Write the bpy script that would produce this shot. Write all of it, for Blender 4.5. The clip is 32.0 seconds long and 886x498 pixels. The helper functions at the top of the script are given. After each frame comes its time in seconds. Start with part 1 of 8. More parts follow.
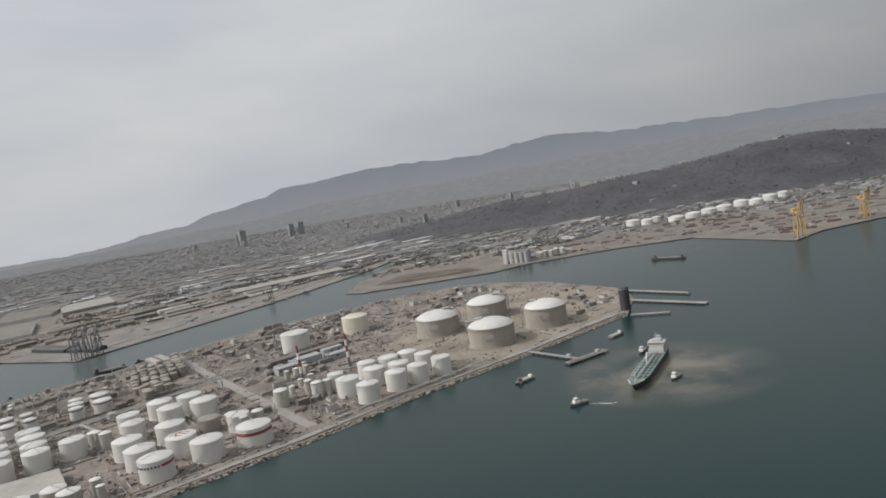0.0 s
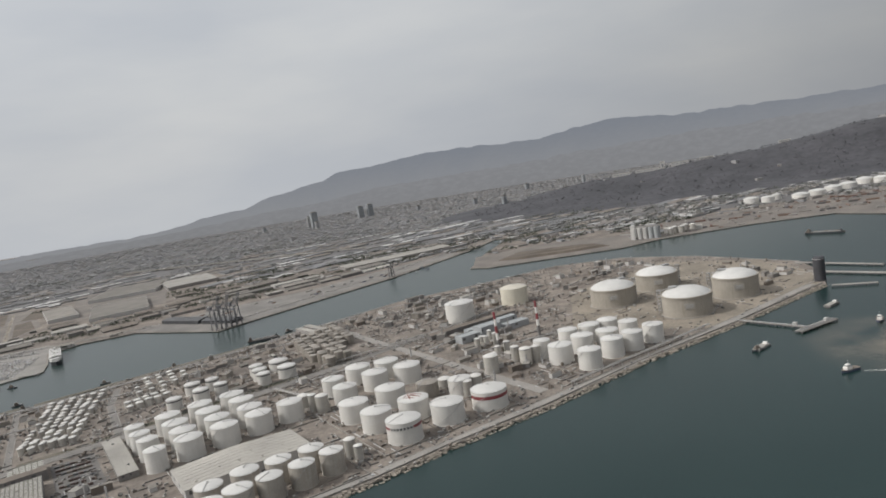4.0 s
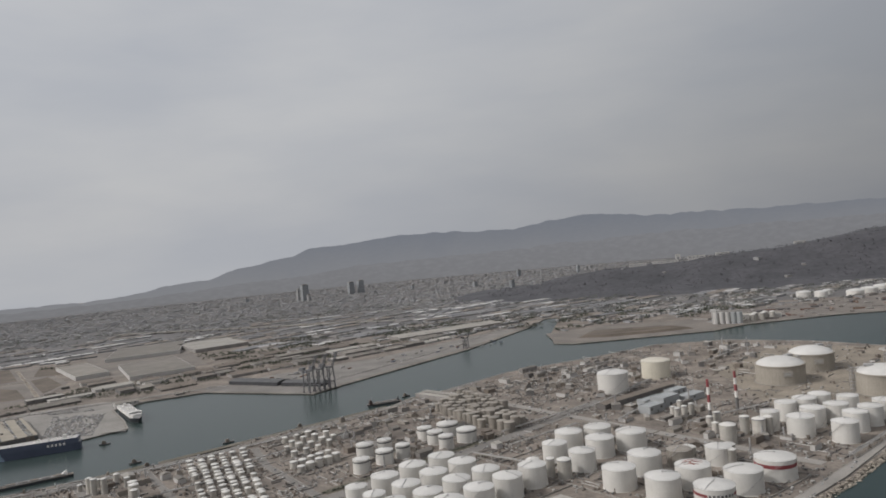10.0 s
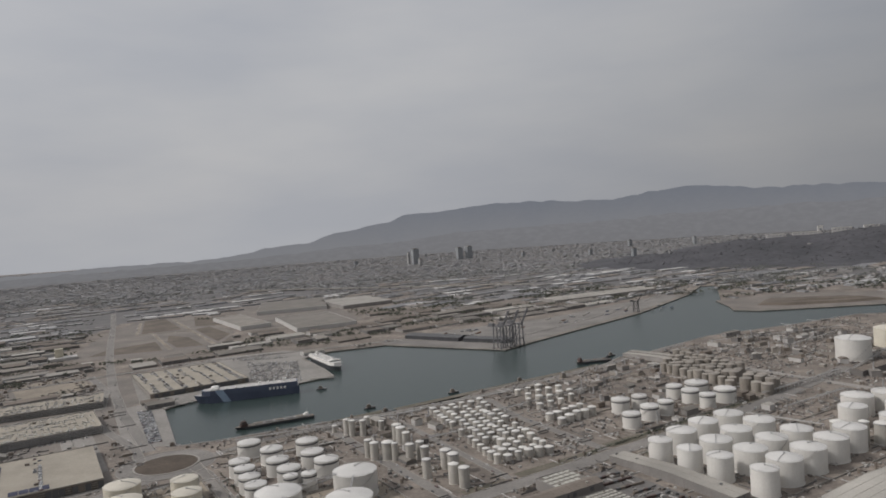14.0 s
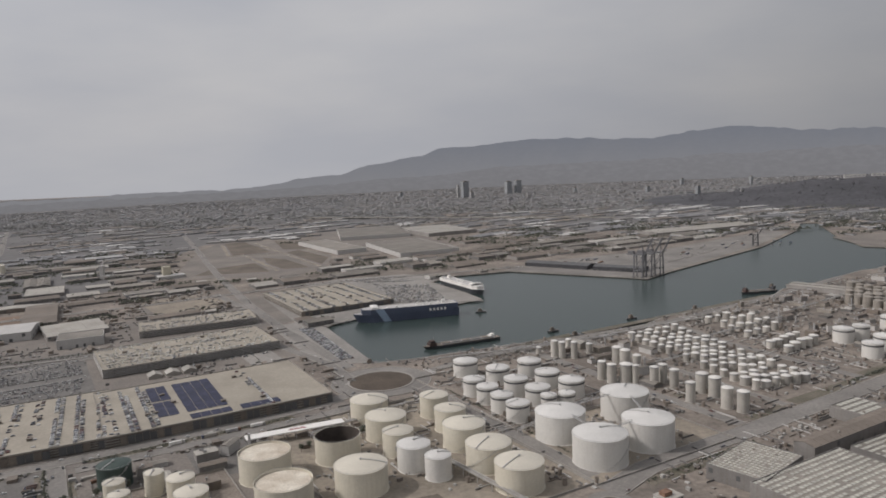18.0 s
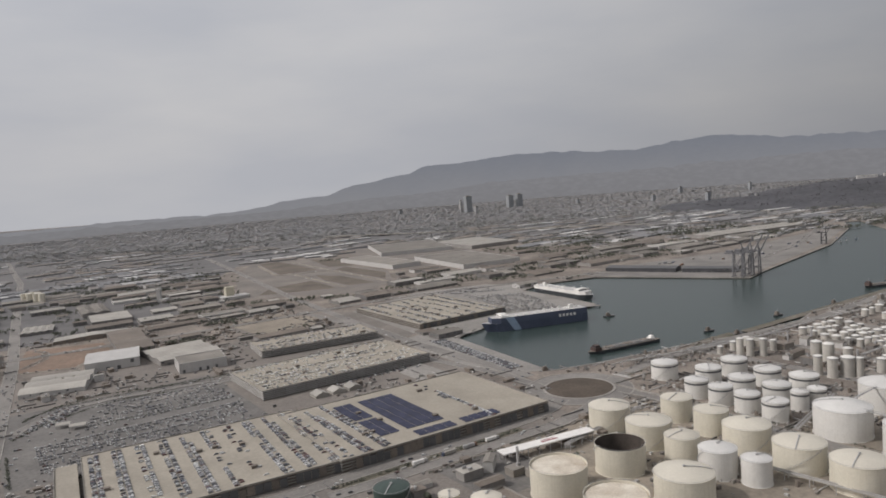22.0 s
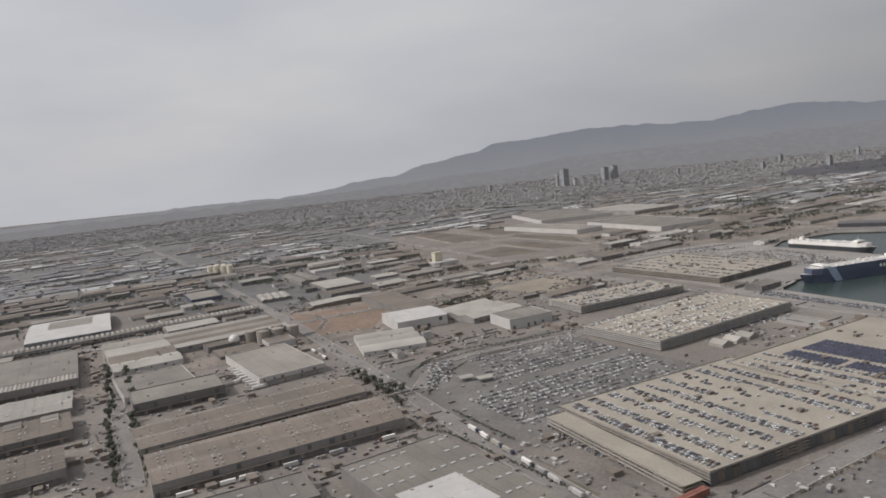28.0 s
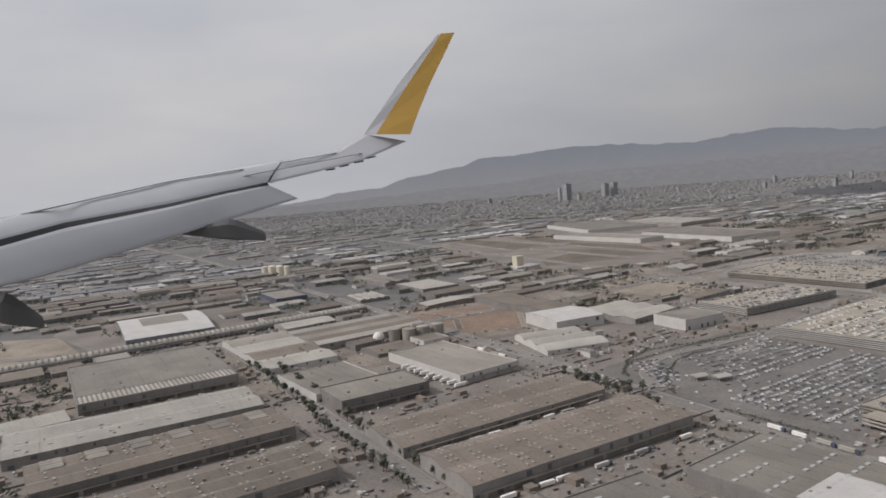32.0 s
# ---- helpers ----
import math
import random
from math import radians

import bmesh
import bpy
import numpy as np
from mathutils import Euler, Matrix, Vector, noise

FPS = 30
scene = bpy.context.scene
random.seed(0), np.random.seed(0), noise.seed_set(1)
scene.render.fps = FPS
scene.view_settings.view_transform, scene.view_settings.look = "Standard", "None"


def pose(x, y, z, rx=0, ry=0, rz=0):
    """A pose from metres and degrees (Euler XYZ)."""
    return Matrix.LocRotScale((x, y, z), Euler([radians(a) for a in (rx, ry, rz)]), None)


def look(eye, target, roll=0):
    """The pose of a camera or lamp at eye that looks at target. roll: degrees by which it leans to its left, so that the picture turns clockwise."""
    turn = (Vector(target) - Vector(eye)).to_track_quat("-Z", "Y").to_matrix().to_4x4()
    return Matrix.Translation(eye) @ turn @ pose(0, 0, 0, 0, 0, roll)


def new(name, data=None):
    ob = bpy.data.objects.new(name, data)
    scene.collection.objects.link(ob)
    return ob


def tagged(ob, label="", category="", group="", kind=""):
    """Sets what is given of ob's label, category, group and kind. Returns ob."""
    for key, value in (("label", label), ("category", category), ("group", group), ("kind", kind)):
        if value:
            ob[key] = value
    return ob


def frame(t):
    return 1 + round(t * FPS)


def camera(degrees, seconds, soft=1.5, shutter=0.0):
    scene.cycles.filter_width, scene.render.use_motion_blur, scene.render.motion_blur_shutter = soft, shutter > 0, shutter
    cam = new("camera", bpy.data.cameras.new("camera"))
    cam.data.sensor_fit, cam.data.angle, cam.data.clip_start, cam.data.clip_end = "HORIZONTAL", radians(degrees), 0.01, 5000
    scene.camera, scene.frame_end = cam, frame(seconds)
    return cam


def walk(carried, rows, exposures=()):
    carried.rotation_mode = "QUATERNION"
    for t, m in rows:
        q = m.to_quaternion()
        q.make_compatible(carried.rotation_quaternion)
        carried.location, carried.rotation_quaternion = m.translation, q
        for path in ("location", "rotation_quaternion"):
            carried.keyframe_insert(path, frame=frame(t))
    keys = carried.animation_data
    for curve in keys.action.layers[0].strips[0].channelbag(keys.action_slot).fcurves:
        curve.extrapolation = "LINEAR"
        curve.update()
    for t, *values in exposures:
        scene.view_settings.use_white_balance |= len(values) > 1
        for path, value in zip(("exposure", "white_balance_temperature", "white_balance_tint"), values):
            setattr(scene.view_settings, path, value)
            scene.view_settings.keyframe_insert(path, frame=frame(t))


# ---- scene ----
cam = camera(62.7, 32.0, soft=1.75)
PATH = [
    (0, (-6.016, 6.966, 162.346), (-6.03, 8.954, 162.127), -9.5),
    (0.5, (-23.615, 9.2, 162.358), (-23.69, 11.189, 162.157), -9.8),
    (1, (-40.864, 11.595, 162.306), (-40.938, 13.583, 162.106), -9.1),
    (1.5, (-57.944, 13.97, 162.259), (-58.033, 15.958, 162.063), -8.8),
    (2, (-74.988, 16.3, 162.236), (-75.078, 18.288, 162.037), -9.0),
    (2.5, (-92.022, 18.732, 162.193), (-92.123, 20.719, 161.99), -8.9),
    (3, (-109.39, 21.335, 162.119), (-109.496, 23.32, 161.901), -9.1),
    (3.5, (-126.91, 23.739, 162.096), (-127.024, 25.722, 161.866), -9.3),
    (5.5, (-198.212, 32.812, 162.105), (-198.294, 34.794, 161.857), -9.4),
    (6, (-216.35, 35.592, 161.952), (-216.429, 37.573, 161.691), -8.5),
    (6.5, (-234.527, 38.919, 161.643), (-234.603, 40.9, 161.379), -8.8),
    (7, (-252.519, 42.551, 161.223), (-252.575, 44.532, 160.958), -8.7),
    (7.5, (-270.518, 46.155, 160.793), (-270.491, 48.143, 160.579), -7.9),
    (8, (-288.694, 49.399, 160.387), (-288.582, 51.394, 160.3), -5.7),
    (8.5, (-307.02, 52.254, 159.979), (-306.925, 54.252, 159.986), -4.8),
    (9, (-325.448, 55.366, 159.444), (-325.321, 57.362, 159.442), -6.6),
    (9.5, (-343.716, 58.549, 158.819), (-343.581, 60.544, 158.793), -5.5),
    (10, (-361.484, 61.89, 158.097), (-361.39, 63.888, 158.081), -5.4),
    (10.5, (-378.913, 65.456, 157.266), (-378.859, 67.455, 157.299), -5.2),
    (11, (-396.3, 69.277, 156.368), (-396.327, 71.276, 156.413), -4.9),
    (11.5, (-413.707, 72.941, 155.383), (-413.75, 74.94, 155.429), -4.7),
    (12, (-431.245, 76.052, 154.32), (-431.309, 78.051, 154.362), -4.5),
    (12.5, (-448.892, 78.864, 153.195), (-448.985, 80.862, 153.211), -4.4),
    (13, (-466.584, 81.792, 152.079), (-466.692, 83.788, 152.051), -5.0),
    (13.5, (-484.256, 84.834, 150.974), (-484.373, 86.829, 150.907), -4.1),
    (14, (-502.036, 87.929, 149.933), (-502.145, 89.924, 149.855), -4.1),
    (14.5, (-519.974, 91.053, 148.876), (-520.083, 93.05, 148.814), -3.7),
    (16.5, (-592.255, 104.392, 141.657), (-592.346, 106.388, 141.564), -3.8),
    (17, (-610.408, 107.592, 140.653), (-610.498, 109.584, 140.493), -2.9),
    (17.5, (-628.583, 110.593, 139.608), (-628.719, 112.575, 139.375), -2.6),
    (18, (-646.696, 113.61, 138.567), (-646.839, 115.59, 138.321), -2.6),
    (18.5, (-664.32, 116.898, 137.401), (-664.459, 118.878, 137.154), -3.1),
    (19, (-681.645, 120.472, 136.19), (-681.674, 122.45, 135.893), -3.9),
    (19.5, (-698.963, 123.633, 134.96), (-698.953, 125.593, 134.565), -2.5),
    (20, (-716.086, 126.411, 133.815), (-716.095, 128.373, 133.43), -2.1),
    (20.5, (-733.18, 128.938, 132.884), (-733.194, 130.914, 132.571), -3.2),
    (21, (-750.381, 131.251, 132.048), (-750.395, 133.24, 131.842), -3.6),
    (21.5, (-767.749, 133.566, 131.328), (-767.779, 135.555, 131.121), -4.9),
    (22, (-785.454, 135.822, 130.677), (-785.5, 137.812, 130.48), -4.4),
    (22.5, (-803.337, 137.57, 130.07), (-803.384, 139.56, 129.872), -4.1),
    (23, (-821.331, 139.217, 129.572), (-821.37, 141.202, 129.327), -3.7),
    (23.5, (-839.568, 141.168, 129.104), (-839.677, 143.126, 128.708), -3.0),
    (24, (-857.867, 143.421, 128.597), (-858.035, 145.359, 128.135), -2.8),
    (24.5, (-876.034, 145.492, 128.048), (-876.184, 147.435, 127.595), -2.5),
    (25, (-894.041, 147.587, 127.494), (-894.184, 149.547, 127.122), -3.2),
    (25.5, (-912.431, 150.026, 126.931), (-912.561, 151.99, 126.582), -3.9),
    (27.5, (-984.829, 156.549, 122.313), (-984.966, 158.526, 122.042), -5.6),
    (28, (-1003.08, 158.449, 121.484), (-1003.224, 160.429, 121.249), -5.9),
    (28.5, (-1020.886, 160.818, 120.52), (-1021.025, 162.806, 120.356), -6.3),
    (29, (-1038.702, 163.869, 119.44), (-1038.82, 165.859, 119.283), -5.3),
    (29.5, (-1056.749, 167.267, 118.378), (-1056.79, 169.257, 118.184), -2.7),
    (30, (-1075.012, 170.494, 117.386), (-1075.068, 172.483, 117.193), -2.6),
    (30.5, (-1093.282, 173.661, 116.448), (-1093.37, 175.652, 116.279), -3.9),
    (31, (-1111.254, 176.68, 115.667), (-1111.318, 178.671, 115.492), -3.7),
    (31.5, (-1129.321, 179.559, 114.969), (-1129.374, 181.55, 114.783), -4.4),
    (32, (-1147.598, 182.39, 114.466), (-1147.627, 184.38, 114.267), -4.2),
]
walk(cam, [(t, look(eye, target, roll)) for t, eye, target, roll in PATH],
     exposures=((0, 0.22, 6410, 9), (3, 0.2, 6410, 9), (6, 0.15, 6410, 9.5), (9, 0.04, 6410, 10.5), (12, -0.17, 6410, 11), (14, -0.17, 6430, 11.5), (17, -0.12, 6470, 13), (20, -0.01, 6470, 13), (24, 0.08, 6470, 12), (25.5, 0.13, 6470, 12), (28, 0.13, 6470, 12.5), (32, 0.09, 6470, 13)))

# ---- world, sun ----
SUN_TO = Vector((-0.96, -0.1, 0.86)).normalized()
world = bpy.data.worlds.new("hazy_sky")
scene.world = world
world.use_nodes = True
wn, wl = world.node_tree.nodes, world.node_tree.links
wn.clear()
sky = wn.new("ShaderNodeTexSky")
sky.sky_type = "NISHITA"
sky.sun_disc = False
sky.sun_elevation = math.asin(SUN_TO.z)
sky.sun_rotation = math.atan2(SUN_TO.x, SUN_TO.y)
sky.dust_density, sky.air_density, sky.ozone_density = 9.0, 1.2, 1.0
coord = wn.new("ShaderNodeTexCoord")
stretch = wn.new("ShaderNodeMapping")
stretch.inputs["Scale"].default_value = (1.0, 1.0, 3.5)
cloud = wn.new("ShaderNodeTexNoise")
cloud.inputs["Scale"].default_value, cloud.inputs["Detail"].default_value = 2.2, 6.0
cloud_tone = wn.new("ShaderNodeValToRGB")
cloud_tone.color_ramp.elements[0].position, cloud_tone.color_ramp.elements[1].position = 0.38, 0.68
cloud_tone.color_ramp.elements[0].color = (0.87, 0.9, 0.955, 1)
cloud_tone.color_ramp.elements[1].color = (1.05, 1.055, 1.06, 1)
toward = wn.new("ShaderNodeVectorMath")
toward.operation = "DOT_PRODUCT"
toward.inputs[1].default_value = SUN_TO
veil = wn.new("ShaderNodeMapRange")
veil.interpolation_type = "SMOOTHSTEP"
veil.inputs["From Min"].default_value, veil.inputs["From Max"].default_value = -0.9, 0.2
veil.inputs["To Min"].default_value, veil.inputs["To Max"].default_value = 0.185, 0.56
sunward, aureole, glare = [wn.new("ShaderNodeMath") for _ in range(3)]
sunward.operation, aureole.operation, glare.operation = "MAXIMUM", "POWER", "MULTIPLY_ADD"
sunward.inputs[1].default_value, aureole.inputs[1].default_value, glare.inputs[1].default_value = 0.0, 5.0, 0.85
veil_mul = wn.new("ShaderNodeVectorMath")
veil_mul.operation = "SCALE"
thin = wn.new("ShaderNodeMix")
thin.data_type = "RGBA"
thin.inputs["Factor"].default_value = 0.86
scale_sky = wn.new("ShaderNodeVectorMath")
scale_sky.operation = "SCALE"
scale_sky.inputs["Scale"].default_value = 0.09
back = wn.new("ShaderNodeBackground")
back.inputs["Strength"].default_value = 1.0
wout = wn.new("ShaderNodeOutputWorld")
wl.new(coord.outputs["Generated"], stretch.inputs["Vector"])
wl.new(stretch.outputs["Vector"], cloud.inputs["Vector"])
wl.new(cloud.outputs["Fac"], cloud_tone.inputs["Fac"])
wl.new(sky.outputs["Color"], scale_sky.inputs[0])
wl.new(scale_sky.outputs["Vector"], thin.inputs["A"])
wl.new(coord.outputs["Generated"], toward.inputs[0])
wl.new(toward.outputs["Value"], veil.inputs["Value"])
wl.new(cloud_tone.outputs["Color"], veil_mul.inputs[0])
wl.new(toward.outputs["Value"], sunward.inputs[0])
wl.new(sunward.outputs["Value"], aureole.inputs[0])
wl.new(aureole.outputs["Value"], glare.inputs[0])
wl.new(veil.outputs["Result"], glare.inputs[2])
wl.new(glare.outputs["Value"], veil_mul.inputs["Scale"])
wl.new(veil_mul.outputs["Vector"], thin.inputs["B"])
wl.new(thin.outputs["Result"], back.inputs["Color"])
wl.new(back.outputs["Background"], wout.inputs["Surface"])

sun = new("sun", bpy.data.lights.new("sun", "SUN"))
sun.data.energy, sun.data.angle, sun.data.color = 2.15, radians(1.5), (1.0, 0.972, 0.937)
sun.matrix_world = look(SUN_TO * 900, (0, 0, 0))


# ---- materials ----
def mat(name, color, rough=0.8, vary=0.25, scale=0.15, fine=2.5, metal=0.0, bump=0.15, second=None, per_object=0.0, per_island=0.0, stain=0.0):
    """A surface with a base colour, large stains, fine grain and relief."""
    m = bpy.data.materials.new(name)
    m.use_nodes = True
    n, l = m.node_tree.nodes, m.node_tree.links
    b = n["Principled BSDF"]
    b.inputs["Roughness"].default_value, b.inputs["Metallic"].default_value = rough, metal
    geo = n.new("ShaderNodeNewGeometry")
    big, small = n.new("ShaderNodeTexNoise"), n.new("ShaderNodeTexNoise")
    big.inputs["Scale"].default_value, big.inputs["Detail"].default_value = scale, 5
    small.inputs["Scale"].default_value, small.inputs["Detail"].default_value = fine, 3
    l.new(geo.outputs["Position"], big.inputs["Vector"])
    l.new(geo.outputs["Position"], small.inputs["Vector"])
    ramp = n.new("ShaderNodeValToRGB")
    ramp.color_ramp.elements[0].position, ramp.color_ramp.elements[1].position = 0.3, 0.7
    lo = second if second else tuple(c * (1 - vary) for c in color)
    ramp.color_ramp.elements[0].color = (*lo, 1)
    ramp.color_ramp.elements[1].color = (*[min(1, c * (1 + vary * 0.35)) for c in color], 1)
    l.new(big.outputs["Fac"], ramp.inputs["Fac"])
    grain = n.new("ShaderNodeMix")
    grain.data_type, grain.blend_type = "RGBA", "MULTIPLY"
    grain.inputs["Factor"].default_value = 1.0
    tone = n.new("ShaderNodeMapRange")
    tone.inputs["From Min"].default_value, tone.inputs["From Max"].default_value = 0.3, 0.7
    tone.inputs["To Min"].default_value, tone.inputs["To Max"].default_value = 1 - vary * 0.6, 1 + vary * 0.3
    l.new(small.outputs["Fac"], tone.inputs["Value"])
    l.new(ramp.outputs["Color"], grain.inputs["A"])
    l.new(tone.outputs["Result"], grain.inputs["B"])
    last = grain.outputs["Result"]
    for amount, node, out in ((per_object, "ShaderNodeObjectInfo", "Random"), (per_island, "ShaderNodeNewGeometry", "Random Per Island")):
        if amount:
            info, span, mul = n.new(node), n.new("ShaderNodeMapRange"), n.new("ShaderNodeMix")
            span.inputs["To Min"].default_value, span.inputs["To Max"].default_value = 1 - amount, 1 + amount * 0.4
            mul.data_type, mul.blend_type = "RGBA", "MULTIPLY"
            mul.inputs["Factor"].default_value = 1.0
            l.new(info.outputs[out], span.inputs["Value"])
            l.new(last, mul.inputs["A"])
            l.new(span.outputs["Result"], mul.inputs["B"])
            last = mul.outputs["Result"]
    if stain:
        run, wide, mulb = n.new("ShaderNodeTexNoise"), n.new("ShaderNodeMapping"), n.new("ShaderNodeMix")
        wide.inputs["Scale"].default_value = (1.2, 1.2, 0.06)
        run.inputs["Scale"].default_value, run.inputs["Detail"].default_value = 1.0, 4
        l.new(geo.outputs["Position"], wide.inputs["Vector"])
        l.new(wide.outputs["Vector"], run.inputs["Vector"])
        r2 = n.new("ShaderNodeMapRange")
        r2.inputs["From Min"].default_value, r2.inputs["From Max"].default_value = 0.52, 0.75
        r2.inputs["To Min"].default_value, r2.inputs["To Max"].default_value = 0.0, stain
        l.new(run.outputs["Fac"], r2.inputs["Value"])
        mulb.data_type = "RGBA"
        mulb.inputs["B"].default_value = (color[0] * 0.5, color[1] * 0.42, color[2] * 0.34, 1)
        l.new(r2.outputs["Result"], mulb.inputs["Factor"])
        l.new(last, mulb.inputs["A"])
        last = mulb.outputs["Result"]
    l.new(last, b.inputs["Base Color"])
    if bump:
        bp = n.new("ShaderNodeBump")
        bp.inputs["Strength"].default_value, bp.inputs["Distance"].default_value = bump, 0.1
        l.new(small.outputs["Fac"], bp.inputs["Height"])
        l.new(bp.outputs["Normal"], b.inputs["Normal"])
    return m


def palette_mat(name, colors, rough=0.5, node="ShaderNodeNewGeometry", out="Random Per Island", metal=0.0):
    """A paint whose colour is picked at random from a short list, for each piece."""
    m = bpy.data.materials.new(name)
    m.use_nodes = True
    n, l = m.node_tree.nodes, m.node_tree.links
    b = n["Principled BSDF"]
    b.inputs["Roughness"].default_value, b.inputs["Metallic"].default_value = rough, metal
    info, ramp = n.new(node), n.new("ShaderNodeValToRGB")
    ramp.color_ramp.interpolation = "CONSTANT"
    e = ramp.color_ramp.elements
    while len(e) < len(colors):
        e.new(0.5)
    for i, c in enumerate(colors):
        e[i].position = i / len(colors)
        e[i].color = (*c, 1)
    l.new(info.outputs[out], ramp.inputs["Fac"])
    geo, dirt, mul, tone = n.new("ShaderNodeNewGeometry"), n.new("ShaderNodeTexNoise"), n.new("ShaderNodeMix"), n.new("ShaderNodeMapRange")
    dirt.inputs["Scale"].default_value, dirt.inputs["Detail"].default_value = 0.35, 5
    l.new(geo.outputs["Position"], dirt.inputs["Vector"])
    tone.inputs["From Min"].default_value, tone.inputs["From Max"].default_value = 0.3, 0.7
    tone.inputs["To Min"].default_value, tone.inputs["To Max"].default_value = 0.72, 1.05
    l.new(dirt.outputs["Fac"], tone.inputs["Value"])
    mul.data_type, mul.blend_type = "RGBA", "MULTIPLY"
    mul.inputs["Factor"].default_value = 1.0
    l.new(ramp.outputs["Color"], mul.inputs["A"])
    l.new(tone.outputs["Result"], mul.inputs["B"])
    l.new(mul.outputs["Result"], b.inputs["Base Color"])
    return m


M_GROUND = mat("port_ground", (0.222, 0.19, 0.16), 0.95, 0.5, 0.03, 0.45, second=(0.118, 0.1, 0.085))
M_ASPHALT = mat("worn_asphalt", (0.21, 0.195, 0.178), 0.9, 0.3, 0.03, 0.6)
M_CONC = mat("pale_concrete", (0.285, 0.265, 0.24), 0.9, 0.25, 0.04, 0.8)
M_APRON = mat("quay_concrete", (0.265, 0.248, 0.226), 0.9, 0.3, 0.02, 0.4)
M_DECK = mat("sandy_deck_concrete", (0.31, 0.278, 0.228), 0.9, 0.18, 0.05, 0.7)
M_WALLC = mat("dirty_concrete_wall", (0.17, 0.162, 0.155), 0.9, 0.25, 0.1, 1.2, stain=0.5)
M_EARTH = mat("red_earth", (0.215, 0.148, 0.108), 1.0, 0.4, 0.03, 0.5, second=(0.15, 0.112, 0.086))
M_SAND = mat("pale_sand", (0.265, 0.228, 0.182), 1.0, 0.35, 0.03, 0.5)
M_MUD = mat("dark_earth", (0.14, 0.115, 0.092), 1.0, 0.35, 0.03, 0.5)
M_LEAF = mat("tree_leaves", (0.095, 0.1, 0.072), 0.9, 0.5, 0.3, 3.0, per_island=0.4)
M_SCRUB = mat("hill_scrub", (0.074, 0.072, 0.077), 0.95, 0.3, 0.05, 1.0, per_island=0.2)
M_STAINF = mat("stained_bund_floor", (0.225, 0.193, 0.162), 0.95, 0.5, 0.06, 0.8, second=(0.13, 0.108, 0.09))
M_VERGE = mat("dusty_verge", (0.15, 0.13, 0.105), 1.0, 0.5, 0.05, 0.9, second=(0.085, 0.08, 0.055))
M_SMALL = mat("small_tank_paint", (0.475, 0.45, 0.405), 0.6, 0.15, 0.2, 1.5, bump=0.03, stain=0.3, per_object=0.3)
# Near-black brown, the shade inside an open tank put into the colour.
M_INSIDE = mat("tank_inside_shade", (0.075, 0.06, 0.05), 0.9, 0.3, 0.3, 1.5)
M_BARK = mat("bark", (0.12, 0.09, 0.07), 0.95)
M_WHITE = mat("white_tank_paint", (0.62, 0.60, 0.56), 0.5, 0.10, 0.08, 1.2, bump=0.03, stain=0.14, per_object=0.08)
M_CREAM = mat("cream_tank_paint", (0.605, 0.563, 0.465), 0.55, 0.12, 0.08, 1.2, bump=0.03, stain=0.16, per_object=0.08)
M_ROOFW = mat("white_roof_plate", (0.565, 0.55, 0.52), 0.5, 0.10, 0.1, 1.2, bump=0.03, per_object=0.06)
M_ROOFC = mat("cream_roof_plate", (0.535, 0.497, 0.418), 0.55, 0.10, 0.1, 1.2, bump=0.03, per_object=0.06)
M_LNG = mat("tank_concrete", (0.33, 0.30, 0.255), 0.9, 0.15, 0.06, 0.8, stain=0.35)
M_AGED = mat("aged_tank_paint", (0.43, 0.395, 0.345), 0.7, 0.2, 0.1, 1.2, bump=0.03, stain=0.35, per_object=0.12)
M_BROWN = mat("brown_tank_paint", (0.31, 0.282, 0.245), 0.75, 0.25, 0.1, 1.2, stain=0.6, per_object=0.25)
M_GREEN = mat("green_tank_paint", (0.04, 0.06, 0.052), 0.6, 0.2, 0.1, 1.2)
M_BAND = mat("dark_paint_and_shade", (0.10, 0.10, 0.10), 0.6, 0.2)
M_RED = mat("red_paint", (0.24, 0.055, 0.06), 0.6, 0.2)
M_STEEL = mat("galvanised_steel", (0.42, 0.41, 0.40), 0.55, 0.25, 0.3, 2.0, metal=0.3)
M_DARK = mat("dark_steel_and_shade", (0.055, 0.055, 0.06), 0.6, 0.3)
M_RUST = mat("rusty_steel", (0.21, 0.12, 0.08), 0.85, 0.4, 0.3, 2.0)
M_ROCK = mat("sea_wall_rock", (0.33, 0.29, 0.24), 0.95, 0.3, 0.3, 1.5, per_island=0.35)
M_SHEET = mat("grey_sheet_roof", (0.245, 0.222, 0.192), 0.75, 0.25, 0.05, 1.0, per_object=0.35)
M_SHEETL = mat("pale_sheet_roof", (0.37, 0.347, 0.308), 0.7, 0.2, 0.05, 1.0, per_object=0.2)
M_RLIGHT = mat("dusty_roof_light", (0.285, 0.265, 0.235), 0.6, 0.2, 0.3, 1.5)
M_SHEETD = mat("dark_sheet_and_shade", (0.186, 0.156, 0.129), 0.8, 0.25, 0.05, 1.0, per_object=0.2)
M_WALL = mat("rendered_wall", (0.25, 0.235, 0.22), 0.85, 0.2, 0.1, 1.2, per_object=0.4, stain=0.3)
M_WALLW = mat("white_sheet_wall", (0.45, 0.435, 0.415), 0.7, 0.12, 0.1, 1.2, stain=0.2)
M_SKYL = mat("skylight_sheet", (0.36, 0.36, 0.35), 0.35, 0.12, 0.3, 1.5)
M_GLASS = mat("dark_window_glass", (0.035, 0.045, 0.055), 0.12, 0.2, 0.3, 1.5, bump=0.0)
